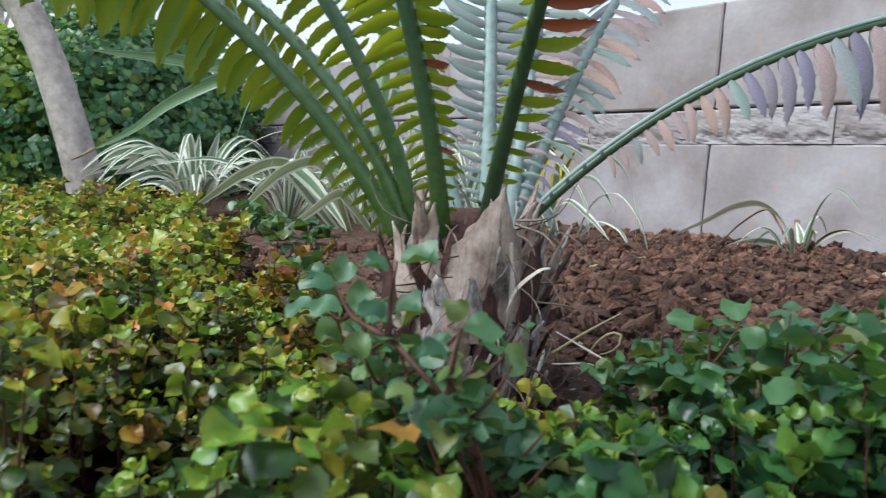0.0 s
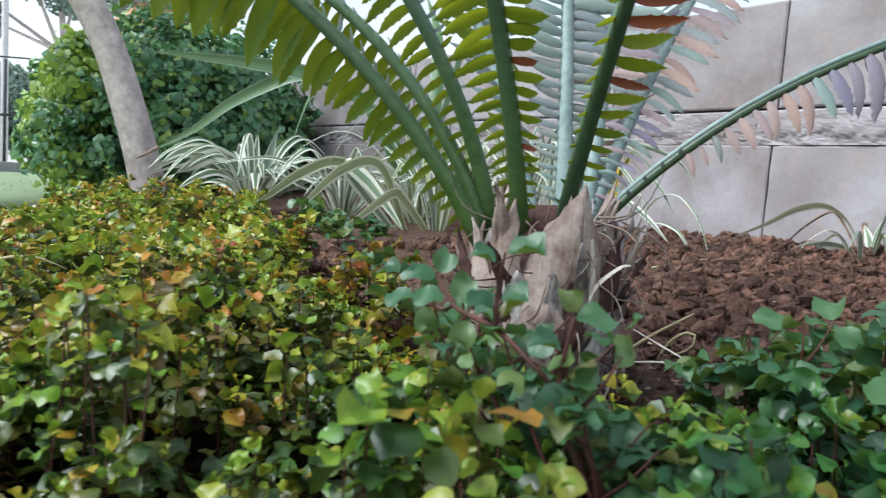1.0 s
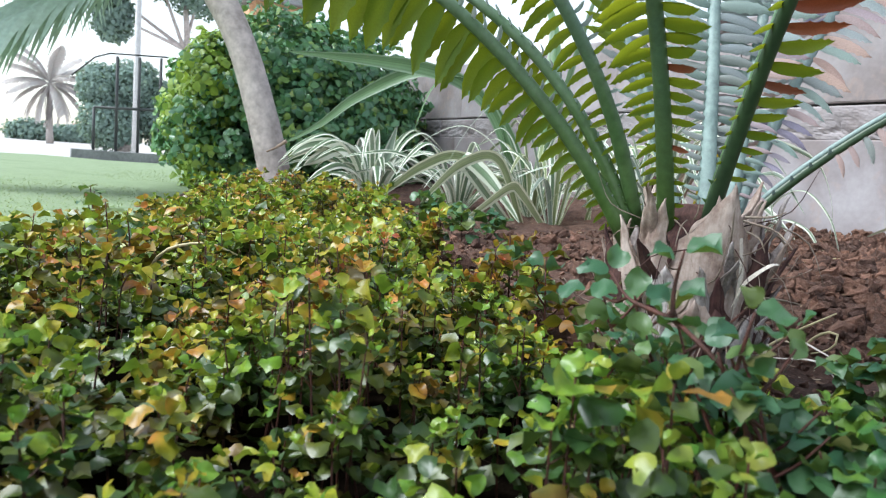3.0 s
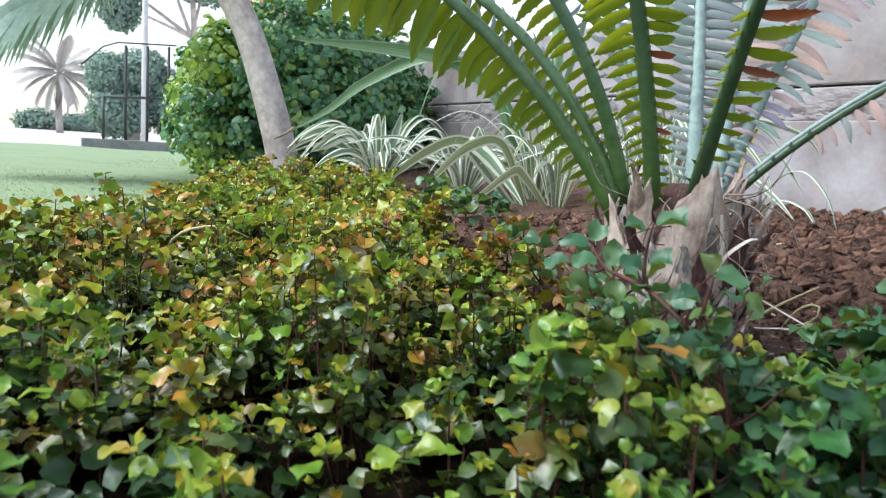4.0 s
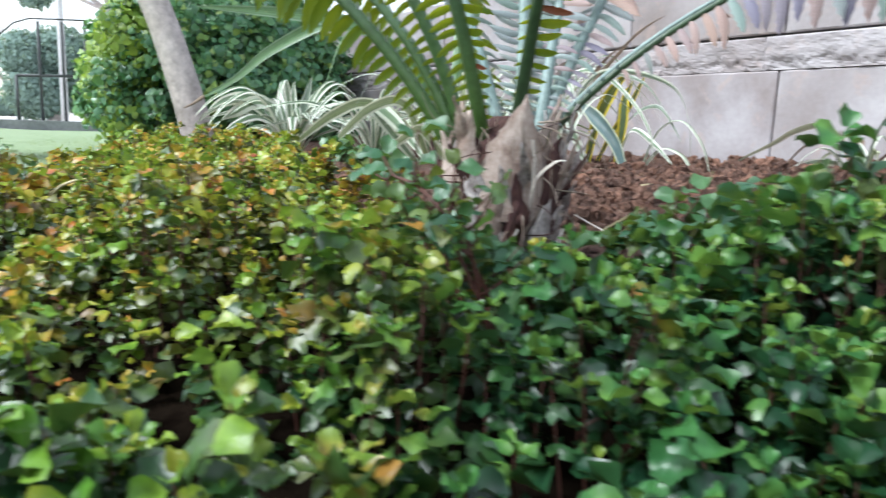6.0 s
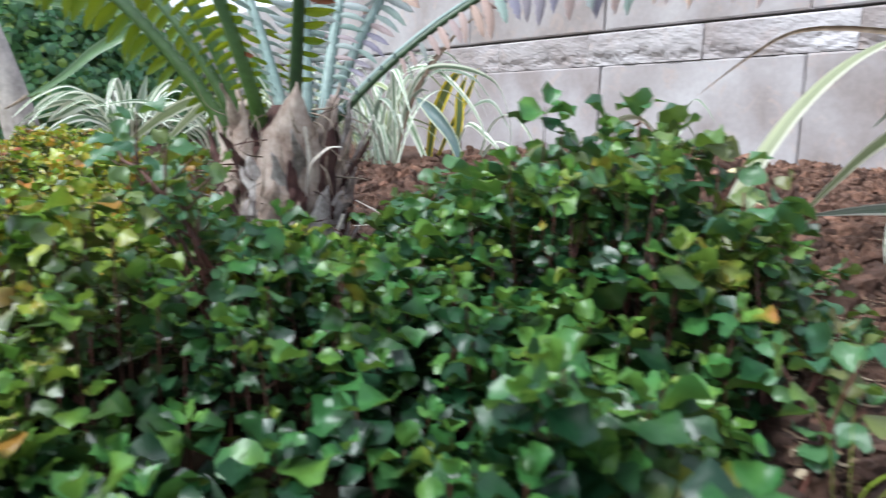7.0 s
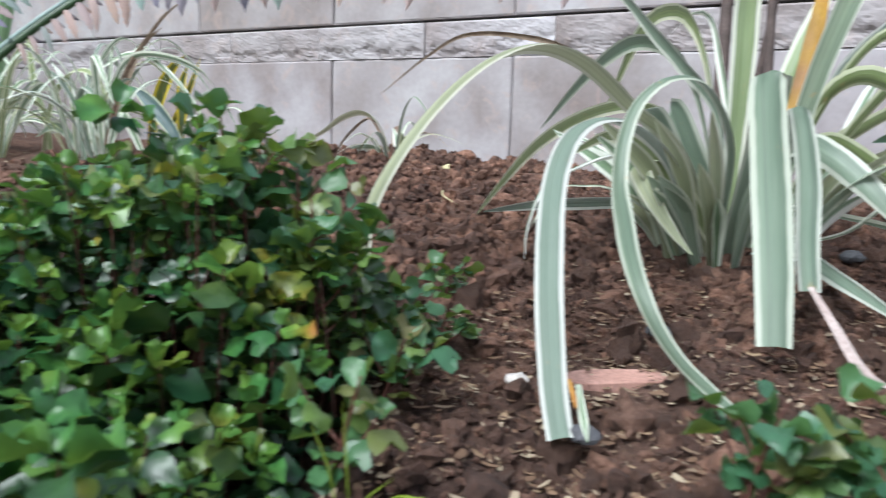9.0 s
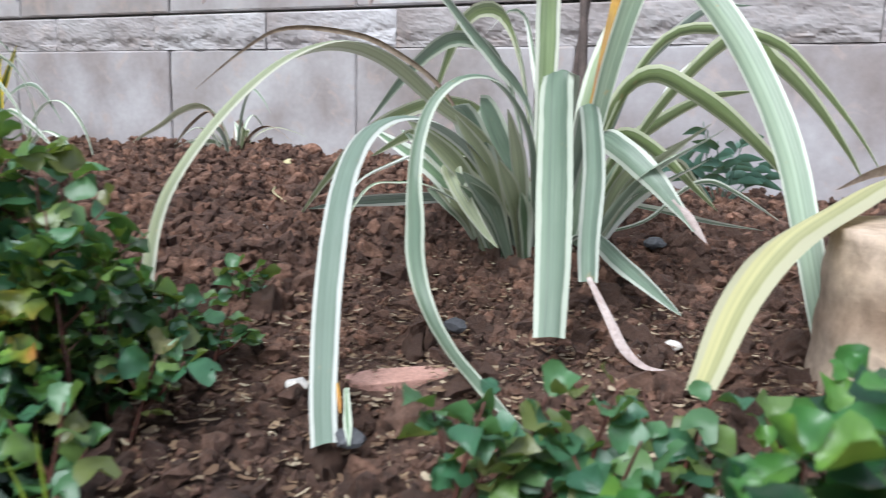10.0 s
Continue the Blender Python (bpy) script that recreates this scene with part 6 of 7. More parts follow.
# withering leaf close to the stump
strap_plant("pale yellow withering strap leaf bent over beside the stump", (0.93, 1.25, 0.03), [
    ([(0.95, 1.27, 0.04), (0.92, 1.23, 0.13), (0.875, 1.14, 0.182), (0.827, 1.06, 0.178), (0.777, 0.962, 0.161), (0.732, 0.863, 0.144), (0.702, 0.776, 0.119), (0.683, 0.699, 0.085)], 0.038, M_PALELEAF, {"cut": 0.55, "face": (0.9, -0.5, 0.2), "n": 24}),
    ([(0.95, 1.27, 0.04), (0.93, 1.24, 0.15), (0.89, 1.19, 0.19), (0.84, 1.15, 0.185), (0.80, 1.13, 0.165)], 0.022, M_DRYLEAF, {"face": (0.0, -0.45, 0.9)})])
stump = thing("palm_stump", "cut beige palm stump with faint growth bands in soil", "stump", (0.885, 0.95, 0.0))
v, f, sides, rows = [], [], 28, 22
for i in range(rows):
    q = i / (rows - 1)
    for k in range(sides):
        a = 2 * math.pi * k / sides
        rad = 0.118 - 0.006 * q + 0.0010 * math.sin(q * 26) + 0.004 * noise.noise(Vector((math.cos(a) * 2, math.sin(a) * 2, q * 3)))
        v.append((0.885 + rad * math.cos(a), 0.95 + rad * math.sin(a), -0.03 + 0.18 * q))
f = [(i * sides + k, i * sides + (k + 1) % sides, (i + 1) * sides + (k + 1) % sides, (i + 1) * sides + k) for i in range(rows - 1) for k in range(sides)]
v.append((0.885, 0.95, 0.155))
f += [((rows - 1) * sides + k, (rows - 1) * sides + (k + 1) % sides, len(v) - 1) for k in range(sides)]
part("stump_body", mesh_of("stump_body", v, f, M_STUMP), stump)


def arching(foot, count, length, spread, width, mats, seed, rise=1.0, curl=1.0):
    """Random arching leaves from one foot."""
    q = random.Random(seed)
    out = []
    for k in range(count):
        a = 2 * math.pi * (k + q.uniform(-0.4, 0.4)) / count
        ln, d = length * q.uniform(0.65, 1.15), spread * q.uniform(0.6, 1.25)
        p0 = np.array(foot) + np.array([math.cos(a), math.sin(a), 0]) * 0.015
        w = np.array([math.cos(a), math.sin(a), 0])
        top, curl_k = ln * 0.62 * rise * q.uniform(0.6, 1.35), curl * q.uniform(0.35, 1.15)
        pts = [p0, p0 + w * d * ln * 0.22 + (0, 0, top * 0.72), p0 + w * d * ln * 0.5 + (0, 0, top), p0 + w * d * ln * 0.78 + (0, 0, top * (1 - 0.32 * curl_k)), p0 + w * d * ln * 0.98 + (0, 0, max(0.01, top * (1 - 0.85 * curl_k)))]
        out.append(([tuple(c) for c in pts], width * q.uniform(0.7, 1.15), mats[q.randrange(len(mats))], {"n": 14, "across": 4, "taper": 0.6, "face": (-w[1], w[0], q.uniform(-0.9, 0.9))}))
    return out


# behind the cycad, towards the wall
strap_plant("white-striped arching plant in soil before the wall", (-1.06, 1.40, 0.09), arching((-1.08, 1.42, 0.09), 9, 0.36, 0.8, 0.014, [Wh, Wh, S], 21, 1.0, 0.6) + [
    ([(-1.035, 1.40, 0.09), (-1.03, 1.39, 0.25), (-1.01, 1.37, 0.354), (-0.96, 1.35, 0.33), (-0.90, 1.34, 0.24)], 0.017, Wh, {"face": (0.6, 0.7, 0.3)}),
    ([(-1.04, 1.40, 0.09), (-0.99, 1.40, 0.27), (-0.92, 1.40, 0.35), (-0.80, 1.40, 0.355), (-0.67, 1.40, 0.315), (-0.62, 1.40, 0.235), (-0.61, 1.40, 0.16)], 0.018, Wh, {"face": (0.1, -0.6, 0.7)}),
    ([(-1.10, 1.40, 0.08), (-1.13, 1.40, 0.2), (-1.11, 1.40, 0.28), (-1.05, 1.39, 0.27), (-1.0, 1.38, 0.2)], 0.018, S, {"face": (0.6, 0.7, 0.3)}),
    ([(-1.15, 1.40, 0.08), (-1.20, 1.40, 0.22), (-1.26, 1.40, 0.29), (-1.34, 1.39, 0.25), (-1.40, 1.38, 0.16)], 0.028, Wh, {"face": (0.2, -0.6, 0.7)}),
    ([(-1.05, 1.40, 0.09), (-0.95, 1.40, 0.30), (-0.83, 1.40, 0.415), (-0.77, 1.40, 0.455), (-0.71, 1.40, 0.478)], 0.010, M_DRYLEAF, {"face": (0.2, -0.6, 0.7)})])
strap_plant("white-striped plant in soil near the stone wall", (-1.30, 1.58, 0.1), arching((-1.30, 1.58, 0.1), 22, 0.42, 0.85, 0.016, [Wh, S, L], 22, 1.0, 0.6))
strap_plant("thin arching plant with cream-edged leaves before the wall", (-1.246, 1.520, 0.070), [
    ([(-1.306, 1.500, 0.062), (-1.304, 1.517, 0.242), (-1.239, 1.534, 0.335), (-1.135, 1.551, 0.383), (-1.057, 1.569, 0.371), (-0.962, 1.586, 0.299), (-0.904, 1.603, 0.215), (-0.899, 1.620, 0.132)], 0.014, Wh, {"face": (0.5, 0.2, 0.8), "n": 22}),
    ([(-1.198, 1.520, 0.073), (-1.146, 1.536, 0.261), (-1.074, 1.552, 0.355), (-1.017, 1.568, 0.373), (-0.925, 1.584, 0.346), (-0.862, 1.600, 0.280)], 0.013, S, {"face": (0.5, 0.2, 0.8), "n": 20}),
    ([(-1.189, 1.500, 0.074), (-1.140, 1.500, 0.196), (-1.052, 1.500, 0.332), (-0.988, 1.500, 0.402), (-0.924, 1.500, 0.438)], 0.014, M_DRYLEAF, {"face": (0.8, 0.4, 0.2)}),
    ([(-1.247, 1.540, 0.080), (-1.235, 1.540, 0.243), (-1.191, 1.540, 0.334), (-1.181, 1.540, 0.421)], 0.016, Wh, {"face": (0.9, 0.4, 0.1)}),
    ([(-1.494, 1.520, 0.094), (-1.429, 1.520, 0.262), (-1.331, 1.520, 0.337), (-1.231, 1.520, 0.324), (-1.163, 1.520, 0.241)], 0.018, L, {"face": (0.7, 0.4, 0.5)}),
    ([(-1.248, 1.500, 0.071), (-1.320, 1.500, 0.154), (-1.401, 1.500, 0.184), (-1.492, 1.500, 0.149)], 0.030, S, {"face": (0.3, 0.2, 0.9), "n": 14}),
    ([(-1.091, 1.560, 0.114), (-1.133, 1.560, 0.176), (-1.187, 1.560, 0.251), (-1.220, 1.560, 0.309)], 0.028, Wh, {"face": (0.9, 0.4, 0.2), "n": 14}),
    ([(-1.112, 1.480, 0.078), (-1.152, 1.480, 0.158), (-1.220, 1.480, 0.223), (-1.305, 1.480, 0.222)], 0.022, Wh, {"face": (0.7, 0.4, 0.5), "n": 14}),
    ([(-1.356, 1.580, 0.067), (-1.367, 1.580, 0.171), (-1.446, 1.580, 0.297), (-1.525, 1.580, 0.372)], 0.020, Wh, {"face": (0.8, 0.4, 0.3), "n": 14}),
    ([(-1.518, 1.560, 0.064), (-1.532, 1.560, 0.186), (-1.586, 1.560, 0.317), (-1.609, 1.560, 0.484)], 0.024, L, {"face": (0.8, 0.4, 0.3), "n": 14}),
])
strap_plant("stiff upright plant with yellow-edged dark green blades", (-1.092, 1.660, 0.124), [
    ([(-1.190, 1.660, 0.120), (-1.165, 1.660, 0.234), (-1.099, 1.660, 0.344), (-1.034, 1.660, 0.388)], 0.036, M_YELLOW, {"face": (0.85, 0.5, 0), "n": 14}),
    ([(-1.089, 1.680, 0.124), (-1.076, 1.680, 0.230), (-1.073, 1.680, 0.313), (-1.049, 1.680, 0.362)], 0.030, M_YELLOW, {"face": (0.8, 0.5, 0.1), "n": 14}),
    ([(-1.190, 1.700, 0.120), (-1.138, 1.700, 0.204), (-1.074, 1.700, 0.290), (-1.018, 1.700, 0.387)], 0.018, M_YELLOW, {"face": (0.8, 0.6, 0), "n": 12}),
    ([(-1.011, 1.620, 0.127), (-1.050, 1.620, 0.187), (-1.140, 1.620, 0.261), (-1.218, 1.620, 0.304)], 0.042, M_BLUE, {"face": (0.6, 0.5, 0.6), "n": 14}),
    ([(-1.067, 1.660, 0.137), (-1.020, 1.660, 0.221), (-0.936, 1.660, 0.184), (-0.862, 1.660, 0.127)], 0.016, Wh, {"face": (0.4, 0.2, 0.9), "n": 14}),
    ([(-1.137, 1.700, 0.122), (-1.075, 1.700, 0.247), (-0.967, 1.700, 0.288), (-0.873, 1.700, 0.192)], 0.012, S, {"face": (0.4, 0.2, 0.9), "n": 14}),
])
strap_plant("thin white-edged leaves arching down before the wall", (-0.98, 1.66, 0.1), [
    ([(-1.0, 1.68, 0.1), (-0.95, 1.69, 0.22), (-0.88, 1.70, 0.25), (-0.80, 1.69, 0.19), (-0.755, 1.68, 0.10)], 0.014, Wh, {}),
    ([(-1.0, 1.68, 0.1), (-0.93, 1.68, 0.17), (-0.84, 1.66, 0.16), (-0.78, 1.64, 0.11)], 0.02, Wh, {})])
strap_plant("small drying strap-leaved plant at the foot of the wall", (-0.48, 1.87, 0.11), [
    ([(-0.476, 1.87, 0.105), (-0.52, 1.87, 0.21), (-0.58, 1.87, 0.249), (-0.65, 1.87, 0.235), (-0.717, 1.87, 0.195), (-0.78, 1.86, 0.16), (-0.828, 1.86, 0.13)], 0.028, M_STRAP_OLIVE, {"taper": 0.7, "face": (0.1, -0.7, 0.6)}),
    ([(-0.476, 1.87, 0.105), (-0.51, 1.86, 0.15), (-0.58, 1.85, 0.155), (-0.668, 1.83, 0.115)], 0.036, Wh, {"face": (0.1, -0.7, 0.6)}),
    ([(-0.48, 1.88, 0.105), (-0.53, 1.88, 0.2), (-0.57, 1.88, 0.235), (-0.63, 1.87, 0.19), (-0.68, 1.86, 0.12)], 0.022, M_DRYLEAF, {}),
    ([(-0.47, 1.87, 0.105), (-0.455, 1.87, 0.16), (-0.446, 1.87, 0.19), (-0.435, 1.86, 0.16), (-0.426, 1.86, 0.127)], 0.026, L, {"face": (0.2, -0.7, 0.5)}),
    ([(-0.47, 1.88, 0.105), (-0.48, 1.89, 0.17), (-0.50, 1.90, 0.21)], 0.020, Wh, {"face": (0.9, 0.2, 0.2)})] + arching((-0.48, 1.86, 0.105), 9, 0.21, 0.8, 0.016, [M_STRAP_OLIVE, S, Wh, M_DRYLEAF], 61, 0.95, 0.9))

# the row of plants beside the ground cover, towards the palm
strap_plant("white-edged rosette plant beside the ground cover", (-2.22, 1.05, 0.08), arching((-2.16, 1.08, 0.08), 30, 0.41, 0.9, 0.038, [K, K, Wh], 31, 0.8, 0.6) + [
    ([(-2.14, 1.06, 0.09), (-2.14, 1.07, 0.23), (-2.13, 1.074, 0.356)], 0.036, K, {"face": (0.65, 0.75, 0)}),
    ([(-2.12, 1.07, 0.09), (-2.11, 1.10, 0.24), (-2.088, 1.125, 0.372)], 0.036, S, {"face": (0.65, 0.75, 0)}),
    ([(-2.15, 1.05, 0.09), (-2.165, 1.02, 0.24), (-2.20, 0.96, 0.277), (-2.26, 0.89, 0.235), (-2.339, 0.805, 0.16)], 0.048, Wh, {"face": (0.65, 0.75, 0.4)}),
    ([(-2.15, 1.05, 0.09), (-2.18, 1.01, 0.25), (-2.22, 0.956, 0.29), (-2.30, 0.87, 0.28), (-2.37, 0.79, 0.21)], 0.04, K, {"face": (0.65, 0.75, 0.4)})])
strap_plant("white-edged arching plant in the bed beside the rosette", (-1.92, 1.30, 0.08), arching((-1.92, 1.30, 0.08), 26, 0.40, 0.95, 0.030, [K, K, Wh], 32, 0.8, 0.6))
strap_plant("arching plant with many narrow white leaves in the bed", (-1.68, 1.45, 0.08), arching((-1.68, 1.45, 0.08), 26, 0.42, 0.85, 0.023, [Wh, K, L], 33, 0.9, 0.6))
strap_plant("upright plant with broad lime-edged leaves in red soil", (-1.45, 1.36, 0.08), arching((-1.45, 1.36, 0.08), 11, 0.42, 0.7, 0.022, [L, K, S], 34, 1.0, 0.7) + [
    ([(-1.602, 1.333, 0.085), (-1.641, 1.239, 0.234), (-1.683, 1.137, 0.278), (-1.714, 1.039, 0.235), (-1.734, 0.957, 0.17), (-1.748, 0.885, 0.11)], 0.034, L, {"face": (0.15, 0.25, 0.95)}),
    ([(-1.511, 1.29, 0.08), (-1.504, 1.187, 0.269), (-1.519, 1.082, 0.262), (-1.513, 0.976, 0.176), (-1.499, 0.913, 0.1)], 0.033, L, {"face": (0.15, 0.25, 0.95)}),
    ([(-1.473, 1.349, 0.078), (-1.433, 1.227, 0.178), (-1.424, 1.179, 0.2), (-1.39, 1.069, 0.143), (-1.35, 0.963, 0.085)], 0.033, L, {"face": (0.15, 0.25, 0.95)}),
    ([(-1.60, 1.30, 0.08), (-1.63, 1.15, 0.25), (-1.60, 1.131, 0.271), (-1.538, 1.174, 0.218), (-1.462, 1.212, 0.134), (-1.432, 1.225, 0.096)], 0.042, Wh, {"face": (0.15, 0.25, 0.95)})])
strap_plant("upright plant with cream-edged leaves behind the cycad", (-1.22, 1.45, 0.09), arching((-1.22, 1.45, 0.09), 11, 0.40, 0.8, 0.014, [L, S, Wh], 35, 1.0, 0.7))
tall_plant = strap_plant("tall plant with long arching grey-green leaves in the bed", (-1.81, 1.5, 0.08), [
    ([(-1.80, 1.52, 0.08), (-1.809, 1.5, 0.222), (-1.888, 1.439, 0.414), (-1.982, 1.333, 0.534), (-2.081, 1.2, 0.574), (-2.199, 1.017, 0.469), (-2.271, 0.9, 0.358), (-2.346, 0.781, 0.273)], 0.045, M_LONGLEAF, {"n": 24, "face": (0.2, 0.35, 0.9)}),
    ([(-1.80, 1.50, 0.08), (-1.824, 1.474, 0.22), (-1.87, 1.39, 0.428), (-1.918, 1.296, 0.526), (-1.971, 1.188, 0.564), (-2.052, 1.012, 0.581), (-2.177, 0.736, 0.586)], 0.05, M_LONGLEAF, {"n": 24, "face": (0.4, 0.6, 0.7)}),
    ([(-1.82, 1.49, 0.08), (-1.85, 1.44, 0.3), (-1.896, 1.403, 0.469), (-1.938, 1.282, 0.554), (-1.961, 1.187, 0.506), (-1.936, 1.103, 0.311)], 0.045, M_LONGLEAF, {"n": 20}),
    ([(-1.80, 1.52, 0.08), (-1.76, 1.56, 0.4), (-1.70, 1.60, 0.7), (-1.62, 1.62, 0.95)], 0.05, M_LONGLEAF, {}),
    ([(-1.80, 1.52, 0.08), (-1.84, 1.6, 0.4), (-1.95, 1.68, 0.75), (-2.1, 1.72, 0.95)], 0.05, M_LONGLEAF, {})])
part("dry_tip", tube([(-2.33, 0.80, 0.29), (-2.35, 0.77, 0.265), (-2.375, 0.74, 0.245)], [0.008, 0.005, 0.003], M_DRYLEAF, "dry_tip", 6, 6), tall_plant)

# ---- palm beside the lawn ----
palm = thing("palm_tree", "young palm with a smooth leaning pale grey trunk beside the lawn", "palm tree", (-2.66, 0.86, 0.03))
part("trunk", tube([(-2.65, 0.88, 0.0), (-2.66, 0.85, 0.18), (-2.70, 0.80, 0.4), (-2.76, 0.73, 0.65), (-2.855, 0.65, 0.855), (-2.99, 0.55, 1.06), (-3.12, 0.46, 1.25)], [0.070, 0.064, 0.061, 0.058, 0.062, 0.068, 0.05], M_BARK, "trunk", 30, 16), palm)


def palm_frond(parent, foot, az, el, bend, length, leaflet, width, material, n=26, stalk=M_RACHIS_BLUE, droop=0.55, along=0.5, ctrl=None):
    line = spline(ctrl, 40) if ctrl else arc(foot, az, el, bend, length)
    stem = part("frond", tube(line[::3], [0.014, 0.010, 0.006, 0.003], stalk, "frond", 14, 6), parent)
    tan = np.gradient(line, axis=0)
    side0 = np.array([-math.sin(radians(az)), math.cos(radians(az)), 0.0])
    q = random.Random(int(az))
    v, f, uv = [], [], []
    for k in range(n):
        i = int((0.12 + 0.86 * k / n) * (len(line) - 1))
        t = unit(tan[i])
        ln = leaflet * math.sin(math.pi * (0.18 + 0.72 * k / n)) * q.uniform(0.9, 1.1)
        for sg in (1, -1):
            w = unit(side0 * sg * 0.85 + t * along + np.array([0, 0, 0.15]))
            p = line[i]
            a0 = len(v)
            for j in range(5):
                u = j / 4
                c = p + w * ln * u + np.array([0, 0, -droop * ln * u * u])
                ww = width * (1 - u ** 2) + 0.001
                v += [c - t * ww / 2, c + t * ww / 2 + np.array([0, 0, 0.3 * ww])]
            f += [(a0 + 2 * j, a0 + 2 * j + 1, a0 + 2 * j + 3, a0 + 2 * j + 2) for j in range(4)]
    tagged(part("foliage", mesh_of("foliage", v, f, material), stem), kind="stuff")


for az, el, bend, ln in ((245, 5, 60, 1.0), (268, 0, 55, 0.9), (228, -10, 50, 0.8), (200, 30, 60, 1.1), (160, 50, 55, 1.1), (120, 55, 60, 1.0), (300, 45, 60, 1.0), (340, 55, 60, 0.9), (80, 40, 70, 0.9), (30, 60, 60, 0.9)):
    palm_frond(palm, (-3.12, 0.46, 1.24), az, el, bend, ln, 0.42, 0.028, M_PALMLEAF)

for dx, dz in ((0.0, 0.0), (-0.12, 0.07)):
    palm_frond(palm, None, 266, 0, 0, 1.2, 0.30, 0.06, M_PALMLEAF, 30, droop=0.75, along=0.9, ctrl=[(-3.05 + dx, 0.52, 1.10 + dz), (-3.18 + dx, 0.30, 0.95 + dz), (-3.2 + dx, 0.05, 0.79 + dz), (-3.2 + dx, -0.17, 0.63 + dz), (-3.2 + dx, -0.42, 0.42 + dz)])

# ---- bush ----


def leaf_crown(centre, radii, count, size, gen, shell=0.35, seed=5, flat_bottom=0.0, gaps=0.0, shapes=COARSE):
    """Leaves through the outer shell of a lumpy crown, facing outwards and up."""
    d = gen.normal(size=(count, 3))
    d /= np.linalg.norm(d, axis=1, keepdims=True)
    if gaps:
        hole = np.array([noise.noise(Vector(v) * 3.1 + Vector((0, 0, seed))) + 0.5 * noise.noise(Vector(v) * 7.0 + Vector((seed, 0, 0))) for v in d])
        d = d[hole > -gaps]
        count = len(d)
    d[:, 2] = np.where(d[:, 2] < -flat_bottom, -d[:, 2] * 0.6, d[:, 2])
    lump = np.array([0.22 * noise.noise(Vector(v) * 2.3 + Vector((seed, 0, 0))) + 0.12 * noise.noise(Vector(v) * 5.5 + Vector((0, seed, 0))) for v in d])
    rad = (1 + lump) * (1 - shell * gen.random(count) ** 1.6)
    p = np.array(centre) + d * np.array(radii) * rad[:, None]
    way = np.cross(d, gen.normal(size=(count, 3))) + d * 0.35 + np.array([0, 0, -0.25])
    up = d + gen.normal(0, 0.35, (count, 3)) + np.array([0, 0, 0.4])
    return leaf_cloud(p, way, up, gen.uniform(size[0], size[1], count), gen, shapes)


bush = thing("bush", "large rounded dark green leafy bush behind the palm trunk", "bush", (-4.0, 1.35, 0.0))
gb = np.random.default_rng(14)
v, f = leaf_crown((-4.0, 1.36, 0.40), (0.86, 0.76, 0.62), 26000, (0.028, 0.056), gb, 0.34, 5, 0.75, 0.22, BUSHY)
tagged(part("crown", bulk_mesh("crown", v, f, M_BUSH), bush), kind="stuff")
# Brighter lime leaves towards the lawn: sunlight on that side put into the colour.
M_BUSH_SUNLIT = leaf_material("sunlit_bush_leaf", [(0.30, 0.46, 0.09), (0.42, 0.56, 0.10), (0.24, 0.40, 0.10)], 0.36, 0.35, (0.4, 0.55, 0.06), 0.6)
for k in range(3):
    v, f = leaf_crown(((-4.02, 0.76, 0.42), (-3.75, 0.82, 0.62), (-3.80, 0.80, 0.22))[k], (0.24, 0.17, 0.26), 600, (0.028, 0.052), gb, 0.6, 20 + k, 0.9, 0.0, BUSHY)
    tagged(part("young_foliage", bulk_mesh("young_foliage", v, f, M_BUSH_SUNLIT), bush, "lime-green leaves coloured as the bush's sunlit side"), kind="stuff")
# A dark solid blob stands in for the shade inside the crown.
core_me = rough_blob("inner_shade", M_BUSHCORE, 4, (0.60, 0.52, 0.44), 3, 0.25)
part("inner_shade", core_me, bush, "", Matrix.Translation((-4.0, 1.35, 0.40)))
for k in range(6):
    a = k * 1.05
    part("branch", tube([(-4.0, 1.35, 0.0), (-4.0 + 0.2 * math.cos(a), 1.35 + 0.2 * math.sin(a), 0.25), (-4.0 + 0.5 * math.cos(a), 1.35 + 0.42 * math.sin(a), 0.55)], [0.02, 0.014, 0.006], M_TWIG, "branch", 8, 6), bush)

# ---- fence, kerb, pole and the far view ----
kerb = [(-9.1, 0.3, -0.06), (-8.75, 0.3, -0.06), (-8.75, 5.5, -0.06), (-9.1, 5.5, -0.06)]
kerb += [(x, y, 0.115) for x, y, z in kerb]
k_ob = new("kerb", mesh_of("kerb", kerb, [(0, 1, 5, 4), (1, 2, 6, 5), (2, 3, 7, 6), (3, 0, 4, 7), (4, 5, 6, 7)], M_KERB, smooth=False))
tagged(k_ob, "low grey concrete kerb along the lawn", "kerb", kind="structure")
fence = thing("fence", "dark iron railing with posts on the concrete kerb", "fence", (-8.95, 2.0, 0.115))
for k, y in enumerate(np.arange(0.53, 5.2, 0.235)):
    top = 0.60 if k == 0 else 1.18 + 0.02 * k if k < 4 else 1.25
    part("post", tube([(-8.95, y, 0.09), (-8.95, y, top)], [0.017, 0.017], M_IRON, "post", 3, 8), fence)
part("lower_rail", tube([(-8.95, 0.53, 0.60), (-8.95, 0.9, 0.625), (-8.95, 5.2, 0.64)], [0.017, 0.017], M_IRON, "lower_rail", 8, 8), fence)
part("upper_rail", tube([(-8.95, 0.30, 0.93), (-8.95, 0.38, 1.12), (-8.95, 0.6, 1.17), (-8.95, 1.2, 1.26), (-8.95, 5.2, 1.3)], [0.010, 0.010], M_IRON, "upper_rail", 14, 8), fence)
